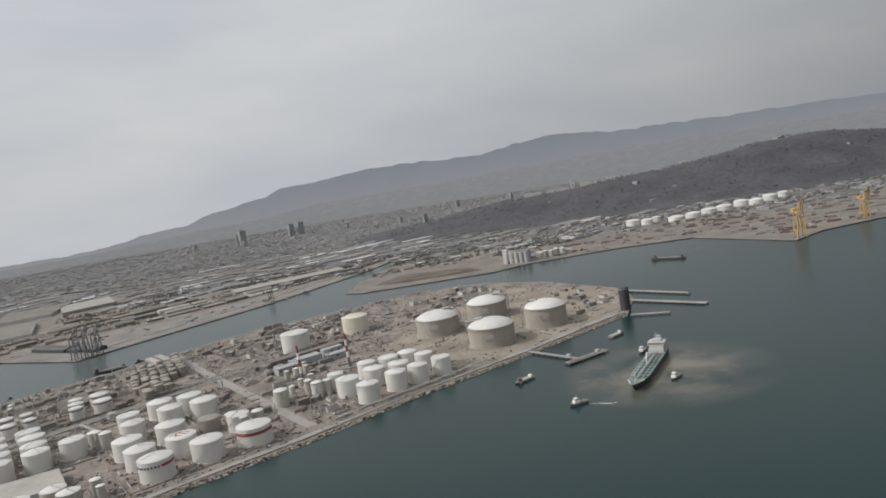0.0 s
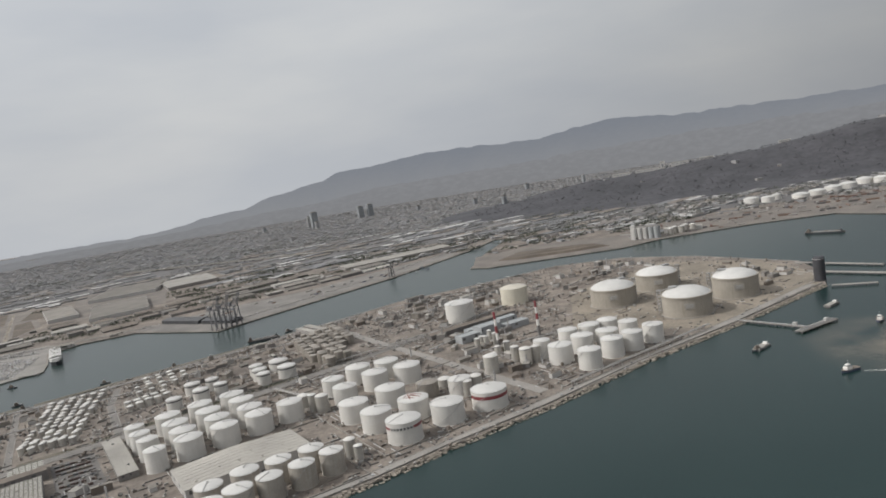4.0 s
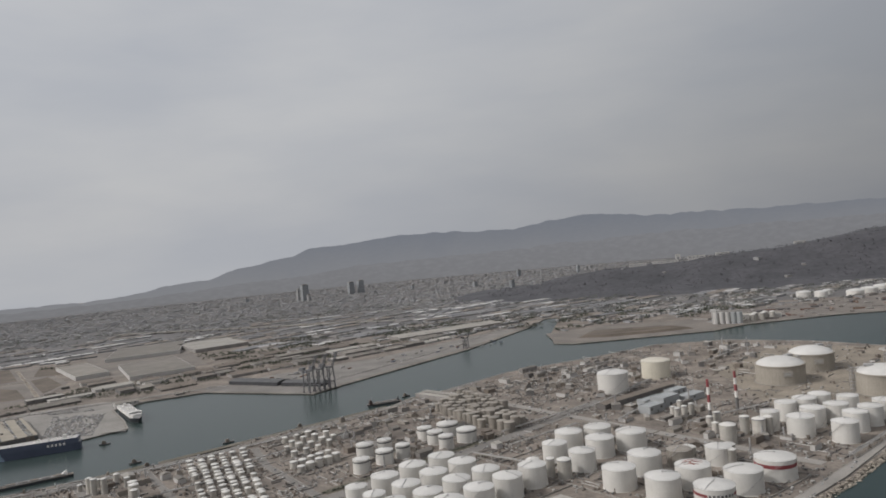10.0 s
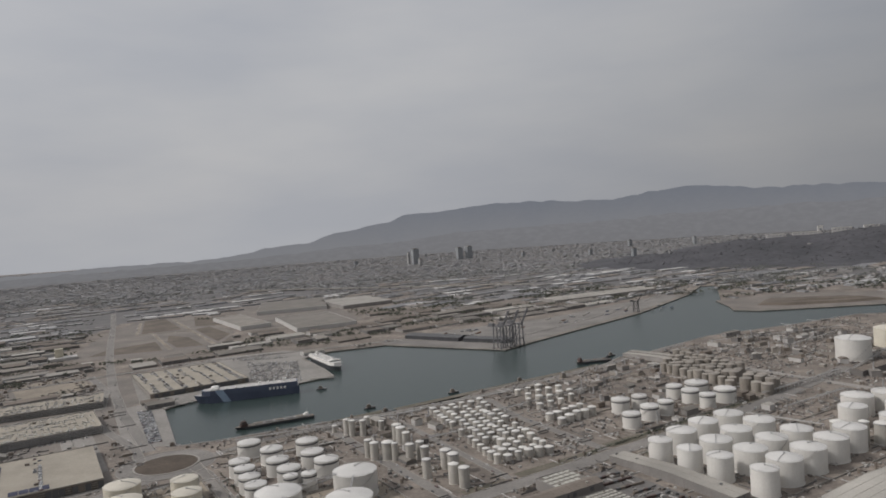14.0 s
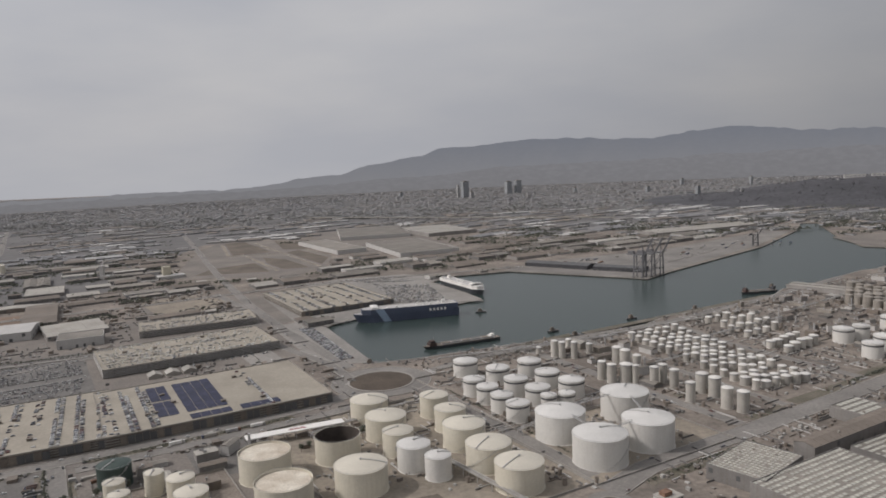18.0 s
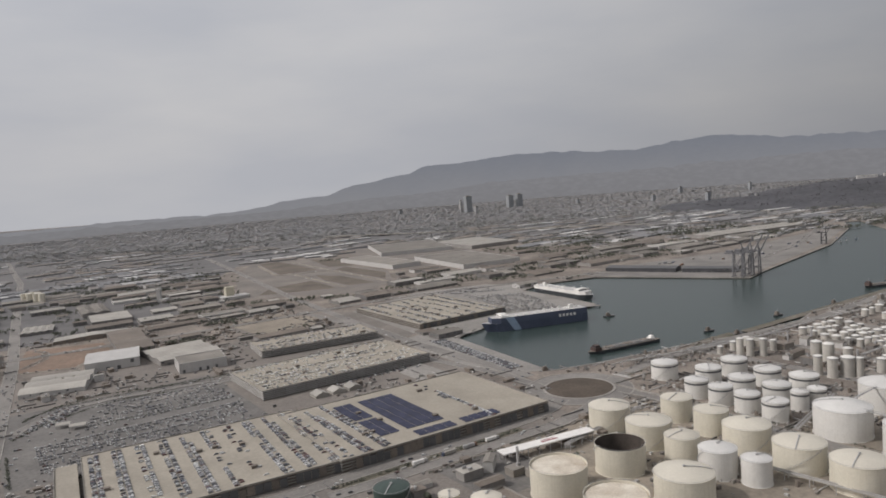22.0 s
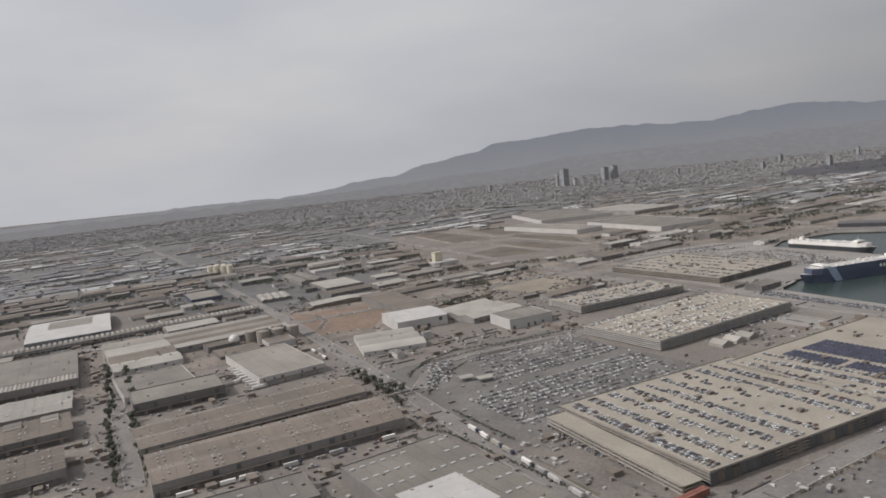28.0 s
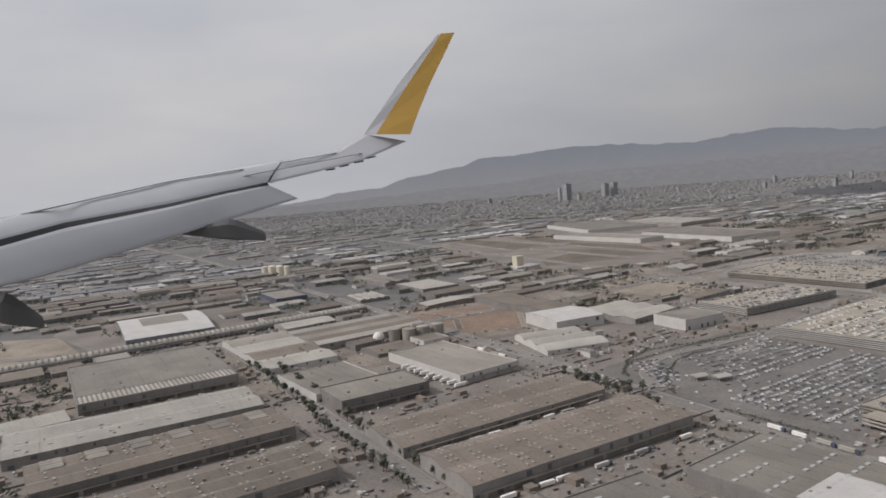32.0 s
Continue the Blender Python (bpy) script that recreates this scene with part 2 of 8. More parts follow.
M_SOLAR = mat("solar_glass", (0.045, 0.048, 0.085), 0.25, 0.3, 0.3, 1.5, bump=0.0, per_object=0.25)
M_CAR = palette_mat("car_paint", [(0.42, 0.42, 0.42), (0.08, 0.08, 0.09), (0.55, 0.55, 0.53), (0.13, 0.13, 0.14), (0.22, 0.22, 0.235), (0.6, 0.6, 0.59), (0.12, 0.07, 0.065), (0.09, 0.1, 0.12), (0.55, 0.54, 0.52), (0.36, 0.35, 0.33), (0.10, 0.10, 0.10), (0.5, 0.49, 0.47)], 0.35)
M_CARO = palette_mat("single_car_paint", [(0.5, 0.5, 0.5), (0.08, 0.08, 0.09), (0.62, 0.62, 0.60), (0.15, 0.15, 0.16), (0.28, 0.28, 0.30), (0.66, 0.66, 0.65), (0.14, 0.06, 0.055), (0.08, 0.095, 0.13)], 0.35, "ShaderNodeObjectInfo", "Random")
M_CARP = palette_mat("pale_car_paint", [(0.62, 0.6, 0.55), (0.55, 0.53, 0.47), (0.66, 0.65, 0.62), (0.48, 0.45, 0.38), (0.16, 0.16, 0.17), (0.6, 0.58, 0.52)], 0.35)
M_CARL = palette_mat("lot_car_paint", [(0.42, 0.42, 0.41), (0.3, 0.3, 0.3), (0.5, 0.5, 0.48), (0.1, 0.1, 0.11), (0.36, 0.35, 0.34), (0.2, 0.2, 0.21), (0.14, 0.13, 0.13)], 0.45)
# City walls and roofs in close bluish greys: haze put into the base colour.
M_CITY = palette_mat("hazed_city_walls", [(0.275, 0.272, 0.275), (0.3, 0.293, 0.288), (0.262, 0.262, 0.268), (0.315, 0.307, 0.297), (0.285, 0.262, 0.247), (0.268, 0.268, 0.272), (0.295, 0.28, 0.265)], 0.9)
M_CITYR = palette_mat("hazed_city_roofs", [(0.185, 0.183, 0.185), (0.21, 0.202, 0.198), (0.172, 0.172, 0.177), (0.36, 0.355, 0.345), (0.2, 0.178, 0.163), (0.178, 0.176, 0.178), (0.228, 0.218, 0.207), (0.19, 0.187, 0.19), (0.195, 0.182, 0.172), (0.17, 0.17, 0.173)], 0.9)
# Leaf colour for distant trees, lightened to stand in for haze.
M_GROVE = mat("hazed_leaves", (0.135, 0.137, 0.12), 0.95, 0.3, 0.1, 1.0, per_island=0.2)
M_BLUE = mat("dark_blue_hull", (0.08, 0.095, 0.14), 0.45, 0.2, 0.05, 1.0)
M_BLUEL = mat("pale_blue_stripe", (0.26, 0.33, 0.42), 0.45, 0.15)
M_SHIPW = mat("white_ship_paint", (0.74, 0.72, 0.68), 0.45, 0.12, 0.1, 1.0, stain=0.3)
M_SHIPG = mat("green_deck_paint", (0.17, 0.225, 0.205), 0.6, 0.25, 0.1, 1.0)
M_HULLK = mat("black_hull", (0.05, 0.055, 0.06), 0.5, 0.25, 0.1, 1.0)
M_YELLOW = mat("yellow_crane_paint", (0.48, 0.33, 0.12), 0.55, 0.2, 0.2, 1.0)
M_WING = mat("wing_paint", (0.44, 0.445, 0.46), 0.3, 0.08, 0.5, 3.0, bump=0.0)
M_WINGD = mat("shaded_grey_paint", (0.26, 0.27, 0.275), 0.5, 0.15, 0.5, 3.0, bump=0.0)
M_TIP = mat("yellow_winglet_paint", (0.34, 0.2, 0.025), 0.45, 0.08, 0.5, 3.0, bump=0.0)
M_PAVE = mat("stained_paving", (0.188, 0.165, 0.143), 0.9, 0.4, 0.025, 0.7, second=(0.135, 0.12, 0.107))
M_BRICK = mat("faded_red_paint", (0.25, 0.1, 0.075), 0.75, 0.3, 0.3, 1.5)
M_MAROON = mat("dark_maroon_paint", (0.10, 0.065, 0.055), 0.75, 0.3, 0.3, 1.5, per_object=0.3)
M_CARR = palette_mat("lorry_park_paint", [(0.2, 0.06, 0.05), (0.1, 0.16, 0.17), (0.3, 0.3, 0.3), (0.1, 0.1, 0.11), (0.24, 0.09, 0.07), (0.42, 0.42, 0.41), (0.13, 0.12, 0.12)], 0.5)
M_CARG = mat("car_window_glass", (0.04, 0.04, 0.042), 0.35, 0.2, 0.3, 1.5, bump=0.0)
M_ISLE = mat("bare_island_soil", (0.09, 0.07, 0.053), 1.0, 0.4, 0.05, 0.8)
M_FAR = mat("dark_city_ground", (0.132, 0.125, 0.121), 0.95, 0.3, 0.008, 0.05, second=(0.1, 0.096, 0.094))
M_YARD = mat("dark_yard_asphalt", (0.155, 0.145, 0.134), 0.9, 0.35, 0.03, 0.6)
M_TOWER = mat("pale_tower_render", (0.33, 0.34, 0.34), 0.8, 0.12, 0.1, 1.0)
M_TOWERG = mat("tower_window_bands", (0.19, 0.2, 0.215), 0.3, 0.15, 0.3, 1.0, bump=0.0)
M_CRANE = mat("grey_crane_paint", (0.165, 0.163, 0.168), 0.6, 0.2, 0.3, 1.5)
M_PANEL = mat("cream_roof_light", (0.45, 0.435, 0.38), 0.4, 0.15, 0.3, 1.5, per_island=0.25)
M_HILL = mat("wooded_hill", (0.068, 0.066, 0.072), 1.0, 0.4, 0.012, 0.08, second=(0.048, 0.048, 0.053))


def water_mat():
    m = bpy.data.materials.new("sea_water")
    m.use_nodes = True
    n, l = m.node_tree.nodes, m.node_tree.links
    b = n["Principled BSDF"]
    b.inputs["Roughness"].default_value, b.inputs["IOR"].default_value = 0.26, 1.33
    b.inputs["Specular IOR Level"].default_value = 0.42
    geo, big, ripple, ramp = n.new("ShaderNodeNewGeometry"), n.new("ShaderNodeTexNoise"), n.new("ShaderNodeTexNoise"), n.new("ShaderNodeValToRGB")
    big.inputs["Scale"].default_value, big.inputs["Detail"].default_value = 0.006, 6
    ripple.inputs["Scale"].default_value, ripple.inputs["Detail"].default_value = 0.6, 4
    silt = n.new("ShaderNodeVectorMath")
    silt.operation = "DISTANCE"
    silt.inputs[1].default_value = (128, 494, 0)
    warp = n.new("ShaderNodeMapRange")
    warp.inputs["From Min"].default_value, warp.inputs["From Max"].default_value = 18, 78
    warp.inputs["To Min"].default_value, warp.inputs["To Max"].default_value = 1, 0
    mix, cut = n.new("ShaderNodeMix"), n.new("ShaderNodeMath")
    cut.operation = "MULTIPLY"
    mix.data_type = "RGBA"
    mix.inputs["B"].default_value = (0.155, 0.135, 0.105, 1)
    ramp.color_ramp.elements[0].position, ramp.color_ramp.elements[1].position = 0.35, 0.7
    ramp.color_ramp.elements[0].color, ramp.color_ramp.elements[1].color = (0.008, 0.024, 0.0232, 1), (0.013, 0.031, 0.0295, 1)
    spot = n.new("ShaderNodeTexNoise")
    spot.inputs["Scale"].default_value, spot.inputs["Detail"].default_value = 0.025, 5
    sharp = n.new("ShaderNodeMapRange")
    sharp.inputs["From Min"].default_value, sharp.inputs["From Max"].default_value = 0.34, 0.6
    for node in (big, ripple, spot):
        l.new(geo.outputs["Position"], node.inputs["Vector"])
    l.new(geo.outputs["Position"], silt.inputs[0])
    l.new(silt.outputs["Value"], warp.inputs["Value"])
    l.new(spot.outputs["Fac"], sharp.inputs["Value"])
    l.new(warp.outputs["Result"], cut.inputs[0])
    l.new(sharp.outputs["Result"], cut.inputs[1])
    l.new(big.outputs["Fac"], ramp.inputs["Fac"])
    # Base colour lightens toward the channel, imitating haze and sky reflection there.
    across, haze_span, haze_mix = n.new("ShaderNodeVectorMath"), n.new("ShaderNodeMapRange"), n.new("ShaderNodeMix")
    across.operation = "DOT_PRODUCT"
    across.inputs[1].default_value = (-UY, UX, 0)
    haze_span.interpolation_type = "SMOOTHSTEP"
    haze_span.inputs["From Min"].default_value, haze_span.inputs["From Max"].default_value = 520, 800
    haze_mix.data_type = "RGBA"
    haze_mix.inputs["B"].default_value = (0.037, 0.052, 0.049, 1)
    l.new(geo.outputs["Position"], across.inputs[0])
    l.new(across.outputs["Value"], haze_span.inputs["Value"])
    l.new(haze_span.outputs["Result"], haze_mix.inputs["Factor"])
    l.new(ramp.outputs["Color"], haze_mix.inputs["A"])
    l.new(haze_mix.outputs["Result"], mix.inputs["A"])
    l.new(cut.outputs["Value"], mix.inputs["Factor"])
    l.new(mix.outputs["Result"], b.inputs["Base Color"])
    bp = n.new("ShaderNodeBump")
    bp.inputs["Strength"].default_value, bp.inputs["Distance"].default_value = 0.22, 0.25
    l.new(ripple.outputs["Fac"], bp.inputs["Height"])
    l.new(bp.outputs["Normal"], b.inputs["Normal"])
    return m


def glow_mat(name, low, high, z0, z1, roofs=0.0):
    """The far hills, a glowing backdrop with the haze painted into its colours."""
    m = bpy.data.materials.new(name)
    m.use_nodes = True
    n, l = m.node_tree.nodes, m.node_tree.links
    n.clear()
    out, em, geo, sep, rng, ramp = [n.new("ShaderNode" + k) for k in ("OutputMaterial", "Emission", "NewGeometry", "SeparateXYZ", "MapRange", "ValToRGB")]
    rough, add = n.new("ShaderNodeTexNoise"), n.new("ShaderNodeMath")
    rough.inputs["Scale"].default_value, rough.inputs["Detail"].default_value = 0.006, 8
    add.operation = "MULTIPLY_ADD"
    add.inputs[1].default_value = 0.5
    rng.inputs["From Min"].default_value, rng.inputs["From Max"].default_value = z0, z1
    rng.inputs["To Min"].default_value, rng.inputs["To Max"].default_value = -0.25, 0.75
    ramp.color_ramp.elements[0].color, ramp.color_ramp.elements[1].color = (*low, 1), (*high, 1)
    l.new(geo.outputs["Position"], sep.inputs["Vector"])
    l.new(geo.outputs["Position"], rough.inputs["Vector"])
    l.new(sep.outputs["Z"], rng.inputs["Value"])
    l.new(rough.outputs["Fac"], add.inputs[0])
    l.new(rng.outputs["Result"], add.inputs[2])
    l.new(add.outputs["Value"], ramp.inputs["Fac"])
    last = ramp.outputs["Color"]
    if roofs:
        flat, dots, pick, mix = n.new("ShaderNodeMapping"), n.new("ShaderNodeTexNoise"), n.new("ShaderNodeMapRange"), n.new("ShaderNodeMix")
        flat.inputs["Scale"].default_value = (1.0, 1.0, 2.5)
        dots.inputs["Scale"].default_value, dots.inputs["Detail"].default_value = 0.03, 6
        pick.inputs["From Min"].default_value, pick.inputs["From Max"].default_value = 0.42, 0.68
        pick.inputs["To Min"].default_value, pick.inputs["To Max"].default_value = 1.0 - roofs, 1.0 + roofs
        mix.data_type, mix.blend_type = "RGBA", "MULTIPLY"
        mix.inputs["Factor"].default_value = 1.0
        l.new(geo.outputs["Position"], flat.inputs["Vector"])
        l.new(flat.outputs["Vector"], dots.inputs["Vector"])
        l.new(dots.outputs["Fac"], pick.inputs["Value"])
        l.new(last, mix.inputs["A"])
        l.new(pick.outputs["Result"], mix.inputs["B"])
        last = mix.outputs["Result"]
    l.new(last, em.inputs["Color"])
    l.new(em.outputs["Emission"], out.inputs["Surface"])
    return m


# ---- mesh helpers ----
class MB:
    """Collects plain shapes into one mesh."""

    def __init__(self):
        self.v, self.f, self.m = [], [], []

    def add(self, verts, faces, mi=0):
        k = len(self.v)
        self.v.extend(verts)
        self.f.extend([tuple(i + k for i in f) for f in faces])
        self.m.extend([mi] * len(faces))
        return self

    def prism(self, poly, z0, z1, mi=0, top=True, bottom=False, shrink=1.0):
        n = len(poly)
        cx, cy = sum(p[0] for p in poly) / n, sum(p[1] for p in poly) / n
        vs = [(p[0], p[1], z0) for p in poly] + [(cx + (p[0] - cx) * shrink, cy + (p[1] - cy) * shrink, z1) for p in poly]
        fs = [(i, (i + 1) % n, n + (i + 1) % n, n + i) for i in range(n)]
        if top:
            fs.append(tuple(range(n, 2 * n)))
        if bottom:
            fs.append(tuple(range(n - 1, -1, -1)))
        return self.add(vs, fs, mi)

    def box(self, x, y, z, sx, sy, sz, a=0.0, mi=0, bottom=True):
        c, s = math.cos(a), math.sin(a)
        q = [(x + c * i * sx / 2 - s * j * sy / 2, y + s * i * sx / 2 + c * j * sy / 2) for i, j in ((-1, -1), (1, -1), (1, 1), (-1, 1))]
        return self.prism(q, z, z + sz, mi, True, bottom)

    def cyl(self, x, y, z0, z1, r, r2=None, n=24, mi=0, top=True):
        r2 = r if r2 is None else r2
        vs = [(x + q * math.cos(2 * math.pi * i / n), y + q * math.sin(2 * math.pi * i / n), z) for q, z in ((r, z0), (r2, z1)) for i in range(n)]
        fs = [(i, (i + 1) % n, n + (i + 1) % n, n + i) for i in range(n)]
        if top:
            fs.append(tuple(range(n, 2 * n)))
        return self.add(vs, fs, mi)

    def lathe(self, prof, x=0.0, y=0.0, n=32, mi=0):
        vs = [(x + r * math.cos(2 * math.pi * i / n), y + r * math.sin(2 * math.pi * i / n), z) for r, z in prof for i in range(n)]
        fs = [(k * n + i, k * n + (i + 1) % n, (k + 1) * n + (i + 1) % n, (k + 1) * n + i) for k in range(len(prof) - 1) for i in range(n)]
        return self.add(vs, fs, mi)

    def bar(self, a, b, w, mi=0, h=None):
        a, b = Vector(a), Vector(b)
        d = (b - a).normalized()
        s = d.cross(Vector((0, 0, 1)))
        s = s.normalized() if s.length > 1e-4 else Vector((1, 0, 0))
        u = s.cross(d).normalized()
        h = w if h is None else h
        vs = [tuple(p + s * i * w / 2 + u * j * h / 2) for p in (a, b) for i, j in ((-1, -1), (1, -1), (1, 1), (-1, 1))]
        return self.add(vs, [(0, 1, 5, 4), (1, 2, 6, 5), (2, 3, 7, 6), (3, 0, 4, 7), (0, 3, 2, 1), (4, 5, 6, 7)], mi)

    def mesh(self, name, *mats, smooth=False):
        me = bpy.data.meshes.new(name)
        me.from_pydata(self.v, [], self.f)
        for m in mats:
            me.materials.append(m)
        if len(mats) > 1:
            me.polygons.foreach_set("material_index", self.m)
        if smooth:
            me.polygons.foreach_set("use_smooth", [len(f) == 4 for f in self.f])
        me.update()
        return me


def part(name, shape, material, parent=None, label="", smooth=False):
    """One mesh object, under a thing or a part."""
    mats = material if isinstance(material, (list, tuple)) else (material,)
    ob = new(name, shape if isinstance(shape, bpy.types.Mesh) else shape.mesh(name, *mats, smooth=smooth))
    if parent:
        ob.parent = parent
    return tagged(ob, label)


def root(name, x, y, z, label, category, group="", rz=0.0, kind=""):
    ob = new(name)
    ob.empty_display_size = 0.5
    ob.matrix_basis = pose(x, y, z, 0, 0, rz)
    return tagged(ob, label, category, group, kind)


ANG = radians(34.0)
UX, UY = math.cos(ANG), math.sin(ANG)
ORG = (-847.4, 452.6)


def grid(u, v):
    """From the port's own axes, along and across the quays, to the world."""
    return (ORG[0] + UX * u - UY * v, ORG[1] + UY * u + UX * v)


def ungrid(x, y):
    dx, dy = x - ORG[0], y - ORG[1]
    return (UX * dx + UY * dy, -UY * dx + UX * dy)


def inside(x, y, poly):
    hit, n = False, len(poly)
    for i in range(n):
        (x1, y1), (x2, y2) = poly[i], poly[(i + 1) % n]
        if (y1 > y) != (y2 > y) and x < (x2 - x1) * (y - y1) / (y2 - y1) + x1:
            hit = not hit
    return hit


LAND_Z = 1.0

# ---- ground and water ----
SEA_WALL = [(-900, -94), (-500, 197), (-266, 364), (-220, 394), (-180, 426), (-121, 467), (-46, 529), (43, 591), (150, 674)]
INNER = [(172, 735), (176, 786), (106, 906), (31, 974), (-56, 990), (-151, 945), (-259, 906), (-335.8, 838.7), (-374.5, 816.5), (-401.3, 777), (-463.9, 739.3), (-505.6, 716.1), (-534.4, 682.7), (-576.1, 658.6), (-637.9, 636.1), (-701.7, 606.3), (-732.7, 596.3)]
BASIN = [(-792.5, 710.5), (-779.5, 738.5), (-697.8, 780.2), (-661.8, 812.2), (-679.8, 851.2), (-719.7, 921.3), (-695.8, 957.2), (-629.9, 979.1), (-484.8, 895.7), (-455, 933.1), (-288, 1116), (-172, 1290), (-121, 1400)]
FAR_SHORE = [(-95, 1395), (-150, 1200), (-169, 1087), (-142, 1066), (51, 1057), (110, 1085), (248, 1091), (354, 1072), (426, 909), (480, 950), (565, 972), (900, 1010), (1600, 1000), (4700, 700)]
OUT = [(4700, 4600), (-5000, 4600), (-5000, -1000), (-2500, -1000)]
LAND = SEA_WALL + INNER + BASIN + FAR_SHORE + OUT


def slab(name, poly, z0, z1, material, label="", category="", kind="structure", parent=None):
    bm = bmesh.new()
    vs = [bm.verts.new((x, y, z1)) for x, y in poly]
    face = bm.faces.new(vs)
    if face.normal.z < 0 or sum((poly[i][0] - poly[i - 1][0]) * (poly[i][1] + poly[i - 1][1]) for i in range(len(poly))) > 0:
        face.normal_flip()
    skirt = bmesh.ops.extrude_face_region(bm, geom=[face])
    bmesh.ops.translate(bm, verts=[g for g in skirt["geom"] if isinstance(g, bmesh.types.BMVert)], vec=(0, 0, z0 - z1))
    bmesh.ops.triangulate(bm, faces=bm.faces[:])
    bmesh.ops.recalc_face_normals(bm, faces=bm.faces[:])
    me = bpy.data.meshes.new(name)
    bm.to_mesh(me)
    bm.free()
    me.materials.append(material)
    ob = new(name, me)
    if parent:
        ob.parent = parent
        return tagged(ob, label)
    return tagged(ob, label, category, "", kind)


slab("ground", LAND, -6.0, LAND_Z, M_GROUND, "dusty grey-brown port and city ground", "ground")
sea = MB().add([(-5000, -2500, 0), (5000, -2500, 0), (5000, 4600, 0), (-5000, 4600, 0)], [(0, 1, 2, 3)])
tagged(part("water", sea, water_mat()), "green-grey harbour water, lightened in the channel for haze, with stirred silt", "water", "", "structure")


def patch(name, poly, material, label, category, lift=0.05):
    return slab(name, poly, LAND_Z - 0.3, LAND_Z + lift, material, label, category)


def gpatch(name, u0, v0, u1, v1, material, label, category, lift=0.05):
    return patch(name, [grid(u0, v0), grid(u1, v0), grid(u1, v1), grid(u0, v1)], material, label, category, lift)


ROADS = []


def road(points, width, lift=0.09, material=None, name="road", label="worn grey asphalt road"):
    pts = [Vector((x, y)) for x, y in points]
    left, right = [], []
    for i, p in enumerate(pts):
        d = (pts[min(i + 1, len(pts) - 1)] - pts[max(i - 1, 0)]).normalized()
        n = Vector((-d.y, d.x)) * width / 2
        left.append((p.x + n.x, p.y + n.y))
        right.append((p.x - n.x, p.y - n.y))
    m = MB()
    k = len(pts)
    lift += 0.004 * len(ROADS)
    z = LAND_Z + lift
    m.add([(x, y, z) for x, y in left + right] + [(x, y, LAND_Z - 0.2) for x, y in left + right],
          [(i + k, i + 1 + k, i + 1, i) for i in range(k - 1)] + [(i, i + 1, 2 * k + i + 1, 2 * k + i) for i in range(k - 1)] + [(k + i + 1, k + i, 3 * k + i, 3 * k + i + 1) for i in range(k - 1)])
    ob = tagged(part(name, m, material or M_ASPHALT), label, "road", "", "structure")
    ROADS.append((points, width))
    for line, sign in ((left, 1), (right, -1)):
        kerb = MB()
        for (xa, ya), (xb, yb) in zip(line, line[1:]):
            kerb.bar((xa, ya, LAND_Z + lift + 0.02), (xb, yb, LAND_Z + lift + 0.02), 0.55, 0, 0.22)
        part("kerb", kerb, M_CONC, ob)
    dash = MB()
    for p, q in zip(pts, pts[1:]):
        d = (q - p).length
        for j in range(int(d / 5)):
            f0, f1 = (j * 5 + 1) / d, (j * 5 + 3) / d
            dash.bar((*p.lerp(q, f0), z + 0.01), (*p.lerp(q, f1), z + 0.01), 0.14, 0, 0.02)
    if dash.f:
        part("centre_dashes", dash, M_CONC, ob)
    return ob

# ---- roads, yards, fields ----
ROUND = (-721.5, 555.0)
patch("city_ground", [(-4800, 480), (-1560, 640), (-1300, 735), (-1205, 800), (-1128, 862), (-1075, 1000), (-1165, 1250), (-1180, 1400), (-900, 1640), (-690, 1640), (-560, 1350), (-230, 1480), (-60, 1480), (60, 1290), (600, 1290), (1600, 1150), (4600, 1000), (4600, 4500), (-4800, 4500)], M_FAR, "dark grey ground between far city blocks", "ground", 0.03)
gpatch("estate_paving", -430, -130, 128, 335, M_PAVE, "stained grey paving between sheds and car parks", "pavement", 0.015)
gpatch("lorry_park", -128, -125, -28, -14, M_YARD, "dark asphalt lorry park with oil stains", "yard", 0.03)
gpatch("service_yard", 34, -70, 125, -28, M_YARD, "dark asphalt yard round a loading canopy", "yard", 0.03)
gpatch("car_storage_lot", -128, 88, 6, 232, M_YARD, "grey asphalt lot for new cars", "yard", 0.03)
gpatch("dock_apron", 105, 30, 128, 190, M_APRON, "pale concrete dock apron", "quay", 0.06)
patch("far_quay_apron", [(110, 1088), (248, 1094), (354, 1075), (426, 914), (480, 954), (565, 976), (760, 1000), (800, 1240), (420, 1270), (130, 1240)], M_PAVE, "stained grey apron of the far terminal", "quay")
patch("terminal_apron", [(-637.9, 991.1), (-484.8, 900.7), (-459.9, 936.2), (-294, 1124), (-180, 1290), (-215, 1300), (-419.2, 1122.4), (-558.3, 1065.2)], M_ASPHALT, "worn grey container terminal apron", "quay")
patch("sand_heap_yard", [(-160, 1195), (-165, 1095), (-138, 1074), (50, 1065), (100, 1090), (80, 1180), (-60, 1230)], M_PAVE, "bare dusty yard on the far quay", "yard")
patch("car_terminal_paving", [(-900, 868), (-830, 742), (-790, 716), (-781, 739), (-699, 781), (-664, 813), (-681, 851), (-722, 921), (-700, 960), (-760, 985), (-840, 960)], M_APRON, "grey concrete paving of the car terminal", "quay", 0.035)
